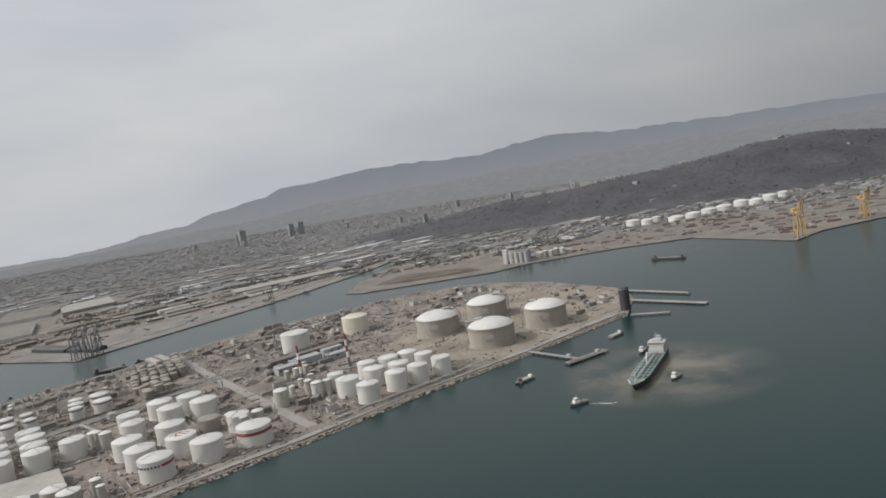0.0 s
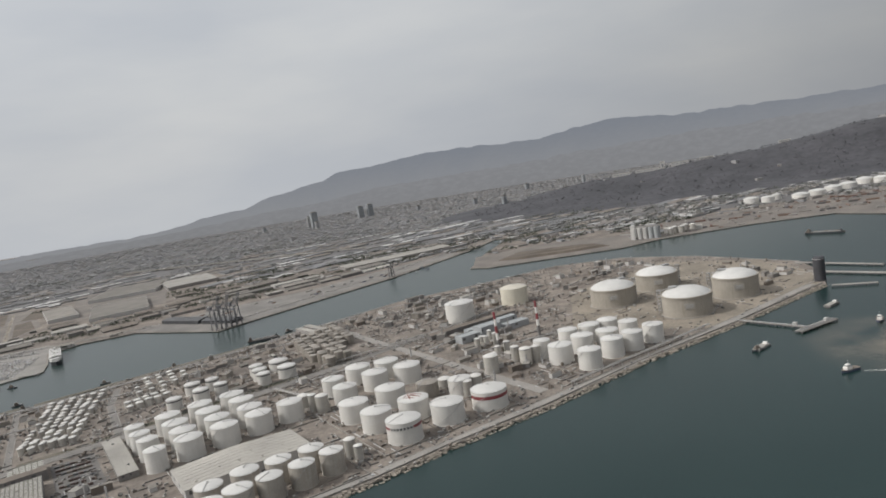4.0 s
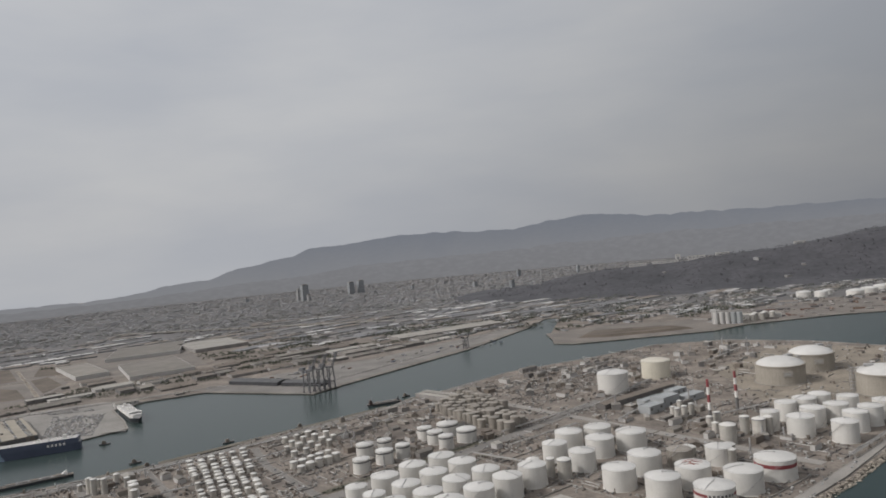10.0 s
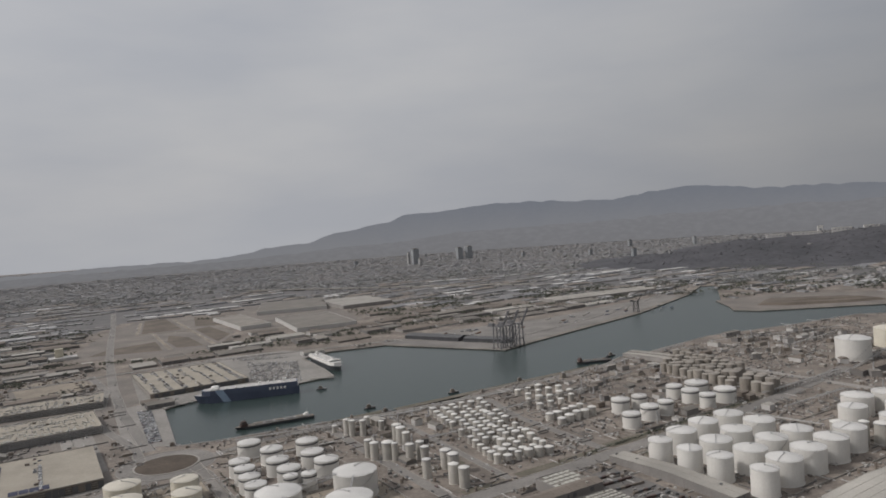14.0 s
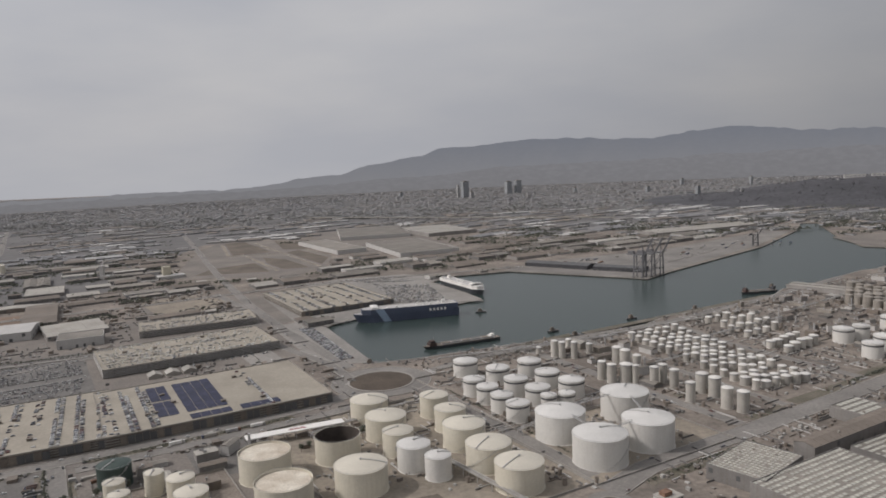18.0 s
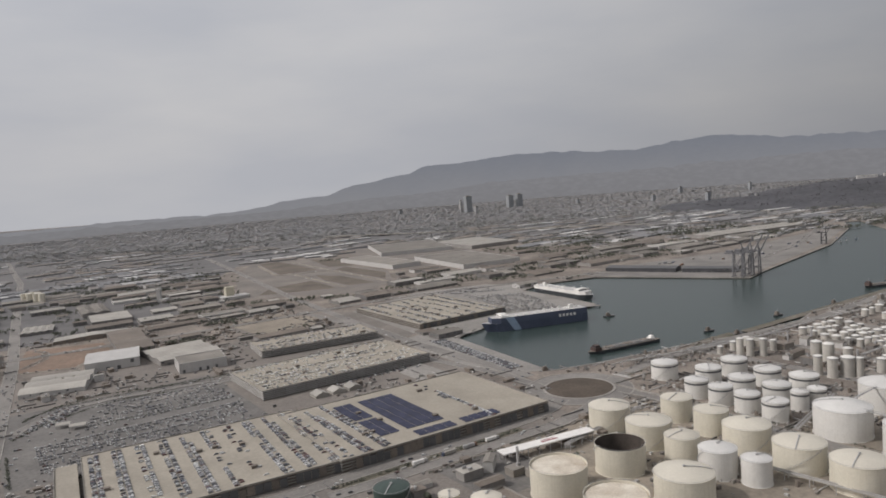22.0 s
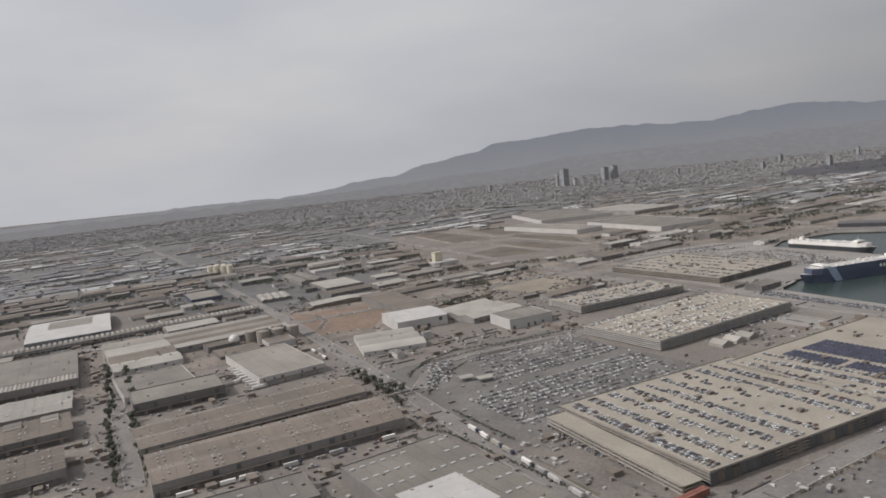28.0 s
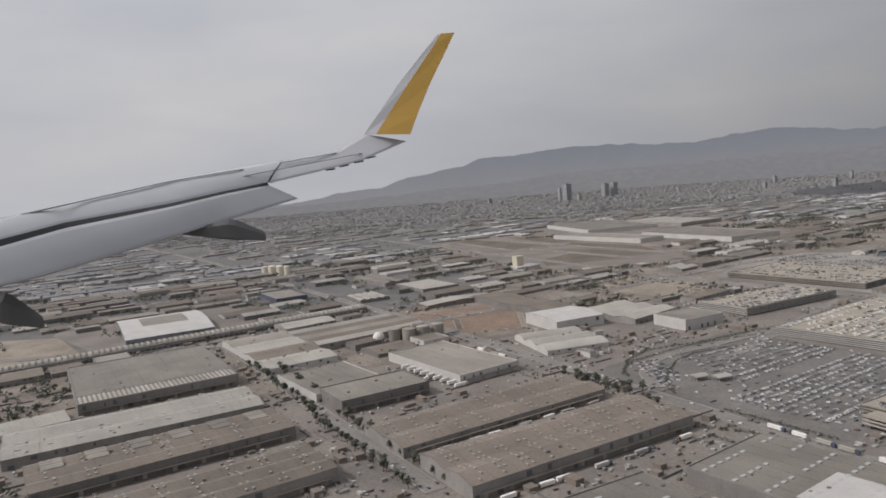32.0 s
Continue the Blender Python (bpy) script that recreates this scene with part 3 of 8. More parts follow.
heap = MB().prism([(-128, 1118), (-95, 1098), (-20, 1092), (40, 1096), (30, 1128), (-30, 1150), (-100, 1165)], LAND_Z - 0.2, LAND_Z + 3.2, shrink=0.86).prism([(-84, 1118), (-18, 1104), (22, 1108), (10, 1128), (-60, 1146)], LAND_Z + 3.1, LAND_Z + 5.0, shrink=0.7)
tagged(part("gravel_pile", heap, M_MUD), "flat-topped brown gravel pile on the quay", "gravel pile")
patch("dock_strip", [(-772, 598), (-733, 598), (-791, 709), (-822, 738), (-842, 716)], M_APRON, "pale concrete strip along the dock", "quay", 0.045)
patch("quay_paving", [(-828, 742), (-900, 868), (-985, 880), (-1010, 815), (-930, 720), (-850, 640), (-775, 600), (-842, 714)], M_PAVE, "stained grey paving beside the dock road", "pavement", 0.02)
patch("lng_yard", [(-80, 640), (20, 590), (150, 680), (165, 735), (150, 830), (60, 900), (-60, 800)], M_SAND, "pale sandy ground round the large tanks", "yard")
patch("inner_yard", [(-130, 720), (-80, 650), (-60, 800), (60, 905), (0, 960), (-140, 930)], M_STAINF, "stained brown yard with pipe racks", "yard", 0.04)
patch("red_earth_field", [grid(-113, 364), grid(-70, 350), grid(-36, 400), grid(-36, 444), grid(-98, 464)], M_EARTH, "bare reddish earth field", "field")
road([grid(-104, 382), grid(-86, 412), grid(-84, 440), grid(-92, 458)], 5, 0.07, M_MUD, "dirt_track", "dark curved track over bare earth")
road([grid(-115, 366), grid(-70, 348), grid(-34, 398)], 4, 0.08, M_SAND, "dirt_track", "pale dusty track beside bare earth")
patch("earth_mound_field", [(-712.7, 356.3), (-687.8, 381.2), (-652.9, 401.1), (-598, 356), (-637.9, 321.1), (-697.8, 324.2)], M_MUD, "churned dark earth building plot", "field")
patch("excavation", [(-694, 390), (-674, 399), (-657, 374), (-675, 353), (-699, 355)], M_MUD, "dark dug-out building plot", "field", 0.075)
patch("sandy_plot", [(-1542, 793), (-1490, 792), (-1432, 716), (-1478, 690)], M_SAND, "pale sandy plot among sheds", "field", 0.05)
patch("works_yard", [(-1520, 880), (-1345, 905), (-1310, 735), (-1400, 690), (-1425, 720), (-1500, 800)], M_PAVE, "stained grey yard round a white hall", "yard", 0.064)
patch("sandy_track", [(-604, 380), (-638, 374), (-663, 353), (-644, 351), (-608, 372)], M_EARTH, "orange sandy earth track", "field", 0.09)
patch("fallow_field", [(-1060, 1010), (-902, 992), (-876, 1080), (-892, 1186), (-990, 1330), (-1060, 1445), (-1160, 1425), (-1135, 1250)], M_PAVE, "dusty fallow field among sheds", "field", 0.05)
for q in ([(-1145, 1419), (-1113, 1435), (-1009, 1265), (-1062, 1232)], [(-1056, 1433), (-1019, 1410), (-940, 1286), (-999, 1296)], [(-968, 1279), (-894, 1172), (-888, 1102), (-980, 1250)],
          [(-1001, 1196), (-956, 1163), (-899, 1076), (-932, 1066), (-976, 1133)], [(-1040, 1086), (-995, 1136), (-945, 1048), (-1040, 1030)]):
    patch("ploughed_plot", q, M_MUD, "dark brown ploughed plot of a field", "field", 0.085)
for p, q in (((-1084, 1406), (-884, 1078)), ((-1050, 1242), (-935, 1052)), ((-1139, 1390), (-1066, 1225)), ((-1066, 1225), (-980, 1240))):
    road([p, q], 6, 0.2, M_SAND, "farm_track", "pale dusty track across a field")
patch("pale_plot", [grid(74, 424), grid(129, 442), grid(153, 376), grid(125, 322), grid(79, 350)], M_SAND, "pale sandy bare plot", "field")
patch("solar_field_plot", [(-1030, 1560), (-860, 1620), (-697.8, 1236.2), (-857.4, 1186.7)], M_PAVE, "stained grey logistics yard", "yard", 0.04)

road([grid(-146, -7), grid(60, -7), grid(105, -6), grid(126, -1), grid(140, 6)], 9)
road([grid(-14, -21), grid(60, -22), grid(112, -22), grid(138, -16), grid(152, -10)], 8, 0.1)
road([grid(-22, -12), grid(-23, -70), grid(-25, -130)], 8, 0.11)
road([grid(176, -6), grid(179, -24), grid(178, -93), grid(176, -166)], 8, 0.11)
road([grid(187, 12), grid(230, 22), grid(312, 21), grid(420, 12), grid(560, 22), grid(690, 38)], 8, 0.11)
road([grid(277, 17), grid(275, -86), grid(275, -164)], 7, 0.1)
road([grid(410, -2), grid(396, -60), grid(390, -160)], 6, 0.1)
road([grid(326, 12), grid(316, -160)], 5, 0.1)
road([grid(633, 20), grid(630, -120), grid(628, -370)], 8, 0.12, M_CONC, label="pale concrete road between tank yards")
road([grid(148, 34), grid(150, 70), grid(140, 130), grid(132, 190)], 7, 0.1, label="grey dock road along the quay")
road([(-947.1, 341.9), (-982, 402), (-1014.8, 455.7), (-1046.5, 514), (-1081.2, 575.4), (-1160.3, 716.6), (-1295, 942), (-1555, 1382), (-1900, 1900)], 9, 0.1)
road([(-1002, 582.2), (-937.1, 646.9), (-857.4, 726.6), (-897.2, 806.8), (-957.1, 886.9)], 8, 0.11)
road([(-747.6, 586.4), (-822.4, 696.6), (-891.3, 811.7), (-989, 990), (-1086.1, 1180.6), (-1180.2, 1368.8), (-1300, 1600)], 9, 0.12)
road([(-742.6, 351.4), (-716, 372), (-701, 386)], 6, 0.145)
road([grid(172, -181), grid(200, -173), grid(250, -172), grid(480, -166), grid(560, -160), (-200, 720)], 12, 0.13)
road([(-260, 375), (-120, 478), (40, 600), (140, 680)], 7, 0.14, M_CONC, label="pale concrete road behind the sea wall")
road([(-500, 205), (-260, 375)], 7, 0.14, M_CONC, label="pale concrete road behind the sea wall")
road([(-1160.3, 436.6), (-1186.1, 480.9), (-1216, 530), (-1278, 640), (-1311, 695), (-1475, 962)], 8, 0.1)
road([(-1555, 712), (-1295, 712), (-1175.2, 746.8), (-1006.9, 837.4), (-857.4, 936.6), (-598, 1016)], 9, 0.15)
road([(-637.9, 1016.1), (-478.8, 963.6), (-329.8, 1130.6), (-200, 1330), (-100, 1450)], 7, 0.15)

road([(-1052, 540), (-1049, 566), (-1041, 588), (-1024, 603), (-1004, 612), (-965, 632), (-935, 647)], 7, 0.16, label="worn asphalt road bending round the car lot")

disc = root("roundabout", ROUND[0], ROUND[1], LAND_Z, "large roundabout with dark earth in its middle", "roundabout", kind="structure")
part("roadway", MB().lathe([(31, 0.0), (31, 0.2), (21, 0.2), (21, 0.0)], n=48), M_ASPHALT, disc)
part("kerb", MB().lathe([(21.2, 0.0), (21.2, 0.5), (19.8, 0.5), (19.8, 0.2)], n=48), M_CONC, disc)
part("island", MB().lathe([(19.8, 0.3), (14, 0.6), (0.01, 0.8)], n=48), M_ISLE, disc)
part("outer_kerb", MB().lathe([(31.7, 0.0), (31.7, 0.35), (31, 0.35), (31, 0.1)], n=56), M_CONC, disc)

ring = root("small_roundabout", -604.7, 389.7, LAND_Z, "small roundabout with a dark middle and a pale kerb", "roundabout", kind="structure")
part("roadway", MB().lathe([(9.5, 0.0), (9.5, 0.22), (4.6, 0.22), (4.6, 0.1)], n=36), M_ASPHALT, ring)
part("kerb", MB().lathe([(4.8, 0.1), (4.8, 0.45), (4.1, 0.45), (4.1, 0.2)], n=36), M_CONC, ring)
part("island", MB().lathe([(4.1, 0.3), (0.01, 0.6)], n=36), M_MUD, ring)

for u0, v0, u1, v1 in ((190, -187, 262, -180), (284, -164, 314, -158), (322, -163, 384, -155), (396, -160, 560, -150), (400, -186, 520, -177), (167, -160, 173, -40), (183, -160, 189, -30), (-8, -17, 95, -11.5), (-18.4, -120, -15, -32), (-31, -116, -28.5, -16), (284, 26, 330, 34), (340, 24, 560, 31), (200, -14, 264, -5), (282, -120, 312, -112), (128, -30, 168, -24), (-137, 30, -133, 120)):
    gpatch("verge", u0, v0, u1, v1, M_VERGE, "brown dusty verge beside a road", "verge", 0.055)


# ---- sea wall of rocks ----
def rocks():
    rng = random.Random(4)
    m = MB()
    for (x1, y1), (x2, y2) in zip(SEA_WALL[1:], SEA_WALL[2:]):
        length = math.hypot(x2 - x1, y2 - y1)
        nx, ny = (y2 - y1) / length, -(x2 - x1) / length
        for k in range(int(length * 2.6)):
            t, o = rng.random(), rng.random()
            r = rng.uniform(0.5, 1.25)
            x, y = x1 + (x2 - x1) * t + nx * (o * 5.0 - 1.5), y1 + (y2 - y1) * t + ny * (o * 5.0 - 1.5)
            z = 1.3 * (1 - o) - 0.2
            pts = []
            for i, j, q in ((-1, -1, -1), (1, -1, -1), (1, 1, -1), (-1, 1, -1), (-1, -1, 1), (1, -1, 1), (1, 1, 1), (-1, 1, 1)):
                pts.append((x + i * r * rng.uniform(0.45, 0.9), y + j * r * rng.uniform(0.45, 0.9), z + q * r * rng.uniform(0.35, 0.7)))
            m.add(pts, [(0, 3, 2, 1), (4, 5, 6, 7), (0, 1, 5, 4), (1, 2, 6, 5), (2, 3, 7, 6), (3, 0, 4, 7)])
    tagged(part("sea_wall_rocks", m, M_ROCK), "sea wall of piled pale boulders", "rocks", "", "stuff")


rocks()
wall_line = MB()
for (xa, ya), (xb, yb) in zip(SEA_WALL[1:], SEA_WALL[2:]):
    wall_line.bar((xa - 2, ya + 3, LAND_Z + 0.5), (xb - 2, yb + 3, LAND_Z + 0.5), 0.6, 0, 1.0)
tagged(part("sea_wall", wall_line, M_CONC), "low pale concrete wall behind the boulders", "wall", "", "structure")


# ---- storage tanks ----
TANK_WORDS = {
    "white": "white steel storage tank with a shallow domed roof",
    "cream": "cream-painted steel storage tank with a shallow domed roof",
    "banded": "white storage tank with a dark band under its roof",
    "open": "cream storage tank, open on top and dark inside",
    "floating": "cream storage tank with a stained sunken floating roof",
    "brown": "weathered brown storage tank",
    "green": "dark green storage tank",
    "redband": "white storage tank with a red band round its shell",
    "small": "small white storage tank",
    "aged": "weathered beige storage tank with a paler domed roof",
}


def stair(r, h, a0, turn=1.7, width=0.5):
    m = MB()
    n = max(8, int(h * 1.6))
    last = None
    for i in range(n + 1):
        a, z = a0 + turn * i / n, 0.3 + (h - 0.2) * i / n
        p, q = (r * math.cos(a), r * math.sin(a), z), ((r + width) * math.cos(a), (r + width) * math.sin(a), z)
        m.bar(p, q, 0.34, 0, 0.07)
        top = (q[0], q[1], z + 0.55)
        if last:
            m.bar(last, top, 0.07)
            m.bar((last[0], last[1], last[2] - 0.55), (top[0], top[1], top[2] - 0.55), 0.09)
        last = top
    return m


def tank(x, y, r, h, kind="white", group="", detail=True, seed=0):
    rng = random.Random(int(x * 7 + y * 13) + seed)
    small = kind == "small"
    paint = {"cream": M_CREAM, "open": M_CREAM, "floating": M_CREAM, "brown": M_BROWN, "green": M_GREEN, "small": M_SMALL, "aged": M_AGED}.get(kind, M_WHITE)
    cap = {"small": M_WHITE, "cream": M_ROOFC, "brown": M_BROWN, "green": M_GREEN}.get(kind, M_ROOFW)
    t = root("storage_tank", x, y, LAND_Z, TANK_WORDS[kind], "tank", group)
    n = 20 if small or not detail else 64
    course = MB()
    prof = [(r + 0.3, 0), (r + 0.3, 0.2), (r, 0.2)]
    rows = 1 if small else 5
    for k in range(1, rows + 1):
        z = 0.2 + (h - 0.2) * k / rows
        prof += [(r, z - 0.06), (r + 0.035, z - 0.06), (r + 0.035, z)] if k < rows else [(r, z)]
    prof += [(r + 0.14, h), (r + 0.14, h + 0.16), (r - 0.1, h + 0.16)]
    if kind == "floating":
        prof += [(r - 0.12, h - 0.9)]
    # Inner wall and floor plate get dark colours in place of shade.
    if kind == "open":
        part("inside", MB().lathe([(r - 0.11, h + 0.15), (r - 0.14, 1.0)], n=n), M_INSIDE, t, "inside of the shell, coloured dark for shade")
    course.lathe(prof, n=n)
    shell = part("shell", course, paint, t, smooth=False)
    roof = MB()
    if kind == "open":
        part("floor_plate", MB().lathe([(r - 0.12, 1.0), (0.01, 1.2)], n=n), M_DARK, t, "floor plate deep inside, coloured dark for shade")
    elif kind == "floating":
        part("floating_roof", MB().lathe([(r - 0.12, h - 0.9), (r - 0.8, h - 0.55), (0.01, h - 0.5)], n=n), STAINED, t, "pale floating roof with rust-brown stains")
    else:
        rise = r * (0.3 if small else rng.uniform(0.17, 0.22))
        roof.lathe([(r + 0.1, h + 0.16), (r * 0.75, h + 0.16 + rise * 0.42), (r * 0.4, h + 0.16 + rise * 0.8), (0.01, h + 0.16 + rise)], n=n)
        lid = part("roof", roof, cap, t)
        if small and rng.random() < 0.6:
            part("rim", MB().lathe([(r + 0.16, h - 0.5), (r + 0.2, h - 0.5), (r + 0.2, h + 0.3), (r + 0.1, h + 0.3)], n=n), M_STEEL, t, "grey rim rail")
        if detail and not small:
            a = rng.uniform(0, 6.28)
            w = MB()
            last = None
            for f in (1.0, 0.75, 0.4, 0.02):
                z = h + 0.4 + rise * {1.0: 0.0, 0.75: 0.42, 0.4: 0.8, 0.02: 1.0}[f]
                p = (r * f * math.cos(a), r * f * math.sin(a), z)
                if last:
                    w.bar(last, p, 0.42, 0, 0.16)
                last = p
            part("roof_walkway", w, M_STEEL, lid, "grey steel walkway up the roof")
            part("vent", MB().cyl(0, 0, h + rise, h + rise + 0.7, 0.35, n=10).cyl(0, 0, h + rise + 0.7, h + rise + 0.9, 0.6, 0.2, n=10), M_STEEL, lid)
    if detail and not small:
        part("stair", stair(r + 0.05, h, rng.uniform(0, 6.28)), M_STEEL, t, "grey steel spiral stair")
        rail = MB().lathe([(r + 0.1, h + 0.62), (r + 0.1, h + 0.7), (r + 0.04, h + 0.7), (r + 0.04, h + 0.62), (r + 0.1, h + 0.62)], n=n)
        for k in range(20):
            a = k * math.pi / 10
            rail.bar(((r + 0.07) * math.cos(a), (r + 0.07) * math.sin(a), h + 0.1), ((r + 0.07) * math.cos(a), (r + 0.07) * math.sin(a), h + 0.66), 0.06)
        part("handrail", rail, M_STEEL, t)
    # Dark ring painted as the shadow below the roof's overhanging lip.
    if kind == "banded":
        part("band", MB().lathe([(r + 0.07, h - 1.9), (r + 0.09, h - 1.9), (r + 0.09, h - 0.9), (r + 0.07, h - 0.9)], n=n), M_BAND, shell, "dark band painted as the shadow under the roof edge")
    if kind == "redband":
        part("band", MB().lathe([(r + 0.07, h - 4.4), (r + 0.09, h - 4.4), (r + 0.09, h - 2.2), (r + 0.07, h - 2.2)], n=n), M_RED, shell, "dark red band round the shell")
    return t


STAINED = mat("stained_roof_plate", (0.60, 0.555, 0.47), 0.7, 0.3, 0.14, 1.2, second=(0.42, 0.35, 0.27))


def bund(tanks, margin, label, material=None, wall=True):
    """A paved pit with a low wall round a group of tanks."""
    uv = [(*ungrid(x, y), r) for x, y, r in tanks]
    u0, u1 = min(u - r for u, v, r in uv) - margin, max(u + r for u, v, r in uv) + margin
    v0, v1 = min(v - r for u, v, r in uv) - margin, max(v + r for u, v, r in uv) + margin
    b = gpatch("bund_floor", u0, v0, u1, v1, material or M_STAINF, label, "bund", 0.07)
    if wall:
        w = MB()
        c = [grid(u0, v0), grid(u1, v0), grid(u1, v1), grid(u0, v1)]
        for i in range(4):
            p, q = c[i], c[(i + 1) % 4]
            w.bar((*p, LAND_Z + 0.45), (*q, LAND_Z + 0.45), 0.35, 0, 0.95)
        tagged(part("bund_wall", w, M_CONC), "low concrete bund wall round storage tanks", "wall", "", "structure")
    return b


def group_of(rows, h, kind, group, margin=5.0, label="dark stained floor under storage tanks", material=None):
    for x, y, r in rows:
        tank(x, y, r, h, kind, group)
    if margin:
        bund(rows, margin, label, material)


GROUP_A = [(-390.4, 527.8, 9), (-376.5, 507.5, 9), (-363.6, 489.3, 9), (-352.6, 471.7, 9.1), (-372.5, 544.5, 9), (-359.1, 524.9, 9), (-345.7, 506.3, 8.8), (-333.8, 486.7, 9.2), (-352.6, 558.1, 9), (-339.7, 540.8, 9.2), (-326.3, 519, 8.9), (-314.9, 501.3, 9.1), (-297, 517, 9)]
GROUP_A_SLIM = [(-407.3, 510.2, 6.8), (-395.4, 493.2, 6.8), (-383.4, 478.7, 6.9), (-368.5, 456.4, 6.9)]
GROUP_B = [(-236, 590, 9.8), (-217.5, 569, 10.5), (-258.6, 585, 10), (-274, 560, 8.5), (-225, 517, 10.5), (-241.8, 562, 9.8), (-260.6, 536, 8.8), (-247.6, 496, 10.1), (-229, 472, 10.1), (-183, 469, 10.7)]
GROUP_C = [(-308.9, 388.9, 7.9), (-301.5, 367, 8), (-293.5, 403, 8), (-290, 380, 8), (-277, 412, 7.6), (-276, 390.5, 7.3), (-260.5, 422.4, 7.5), (-261, 401.5, 7.3), (-247, 414, 6.9)]
GROUP_E = [(-100, 558, 9.2), (-81, 576, 8.6), (-82, 535, 8.4), (-62, 555, 8.3), (-45, 565, 8), (-26.5, 577, 7.7), (-112, 578, 6.5), (-89, 599, 7.8), (-71, 605, 8.6), (-55, 612, 8.2), (-61, 580, 8.6), (-41, 598, 7.6)]
GROUP_F = [(-362.6, 652.3, 6), (-354.6, 636.6, 6.4), (-346.7, 620.9, 5.7), (-329.8, 634.6, 7.9), (-343.7, 658.9, 8.7), (-409.3, 582.2, 6.2), (-393.4, 598.9, 6.6), (-380, 608.6, 5.5), (-409.3, 621.2, 6.7), (-394.4, 627.9, 5.5)]
GROUP_H = [(-668.3, 564.8, 7.7), (-661.8, 526.2, 6.4), (-653.9, 512.1, 6.2), (-645.9, 497.1, 6.2), (-637.9, 483.1, 6.2), (-606, 521, 7.4), (-620.9, 494.1, 4.3), (-647.9, 548.1, 7.2), (-627.9, 562.1, 7.4), (-637.5, 525.6, 7), (-618.6, 537.6, 7.2), (-625.9, 508.6, 7), (-611, 497, 4.5)]
GROUP_I = [(-717.4, 488.3, 10.1), (-704.7, 463.3, 10.3), (-706.7, 404.3, 11.3), (-682.8, 493.2, 7.7), (-672.8, 472.2, 8), (-695.8, 442.2, 7.4), (-664.8, 450.2, 10.3), (-652.9, 426.1, 10.3), (-639.9, 405.1, 10.4)]
GROUP_IW = [(-618, 459.1, 12.2), (-603, 429.6, 12.3), (-582.1, 486.7, 12.3), (-578.1, 447.6, 12.1)]
GROUP_J = [(-809.5, 393.5, 4.4), (-801.5, 382.5, 4.3), (-782.5, 397.5, 5.8), (-772.1, 383.9, 6.8), (-796.5, 402.5, 4.1), (-794.5, 372.5, 5.2), (-787.5, 360.5, 5.2), (-761.1, 367.4, 9), (-743.6, 351.4, 11.8)]
group_of(GROUP_A, 13, "white", "white tanks by the warehouse")
group_of(GROUP_A_SLIM, 13.5, "white", "slim white tanks by the warehouse", 0)
group_of(GROUP_B, 12.6, "white", "white tanks near the sea wall", 6)
group_of(GROUP_C, 12.6, "aged", "weathered tanks on the sea wall")
group_of(GROUP_E, 13.4, "white", "white tanks beside the large concrete tanks", 4)
group_of(GROUP_F, 9.6, "banded", "small banded tanks by the channel", 3)
group_of(GROUP_H, 9.5, "banded", "banded white tanks by the roundabout", 4)
group_of(GROUP_I, 11.2, "cream", "cream tanks by the earth plot", 6, material=M_SAND)
group_of(GROUP_IW, 13.2, "white", "large white tanks by the warehouse road", 6, "sandy floor under large white tanks", M_SAND)
group_of(GROUP_J, 9.6, "cream", "slim cream tanks by the lorry yard", 4)
tank(-156, 485.5, 11.8, 12, "redband")
lub = tank(-209, 448, 10.9, 13.2, "white", "white tanks near the sea wall")
marked = tank(-206, 485.5, 10.3, 12.6, "white", "white tanks near the sea wall")
tank(-723.7, 436.9, 10.6, 11.7, "open")
tank(-752.6, 417.9, 11.5, 12, "floating", "tanks with floating roofs")
tank(-735.7, 389.3, 11.8, 11.3, "floating", "tanks with floating roofs")
tank(-686.5, 425.2, 7.6, 11.4, "white")
tank(-674.8, 415.2, 5.8, 10.1, "white")
tank(-819.4, 412.1, 7.3, 9.5, "green")
tank(-176, 519, 8.2, 11, "white")
tank(-199.5, 525, 7.9, 10, "brown")
tank(-178.5, 751, 14.6, 18.5, "white", "tall tanks beside the pipe rack")
tank(-120.4, 797.6, 14.4, 17, "cream", "tall tanks beside the pipe rack")
for x, y, r, h in ((-283.5, 528, 3, 12), (-275.3, 523, 4.6, 12), (-293, 540, 4.5, 9), (-152.6, 557, 5.6, 13), (-133.5, 572.5, 3.4, 13), (-126, 566.5, 4.6, 12), (-118, 569, 3.2, 12), (-171, 513.6, 3.8, 10), (-165, 530, 4.5, 8), (-188, 540, 5, 6), (-240, 432, 3.4, 11), (-234, 425, 2.6, 9)):
    tank(x, y, r, h, "small", "slim white tanks among pipework")
for x, y, r in ((-533, 520.7, 3.4), (-528.2, 512.6, 3.4), (-527.2, 494.6, 3.1), (-521.1, 487.9, 3.1), (-569.9, 581.4, 3.3), (-566.2, 574, 3.4), (-584.7, 549.3, 2.5), (-579.7, 542.6, 2.8), (-571.2, 542.5, 3.8), (-566.2, 539.4, 2.0), (-608.8, 602, 2.3), (-604, 598, 2.3), (-596, 597, 2.2), (-543.4, 504.9, 2.6), (-550.3, 540, 2.6), (-556.3, 535.2, 2.6), (-561.2, 561.3, 2.6), (-546.3, 529, 2.6)):
    tank(x, y, r, 11, "small", "tall slim white tanks")


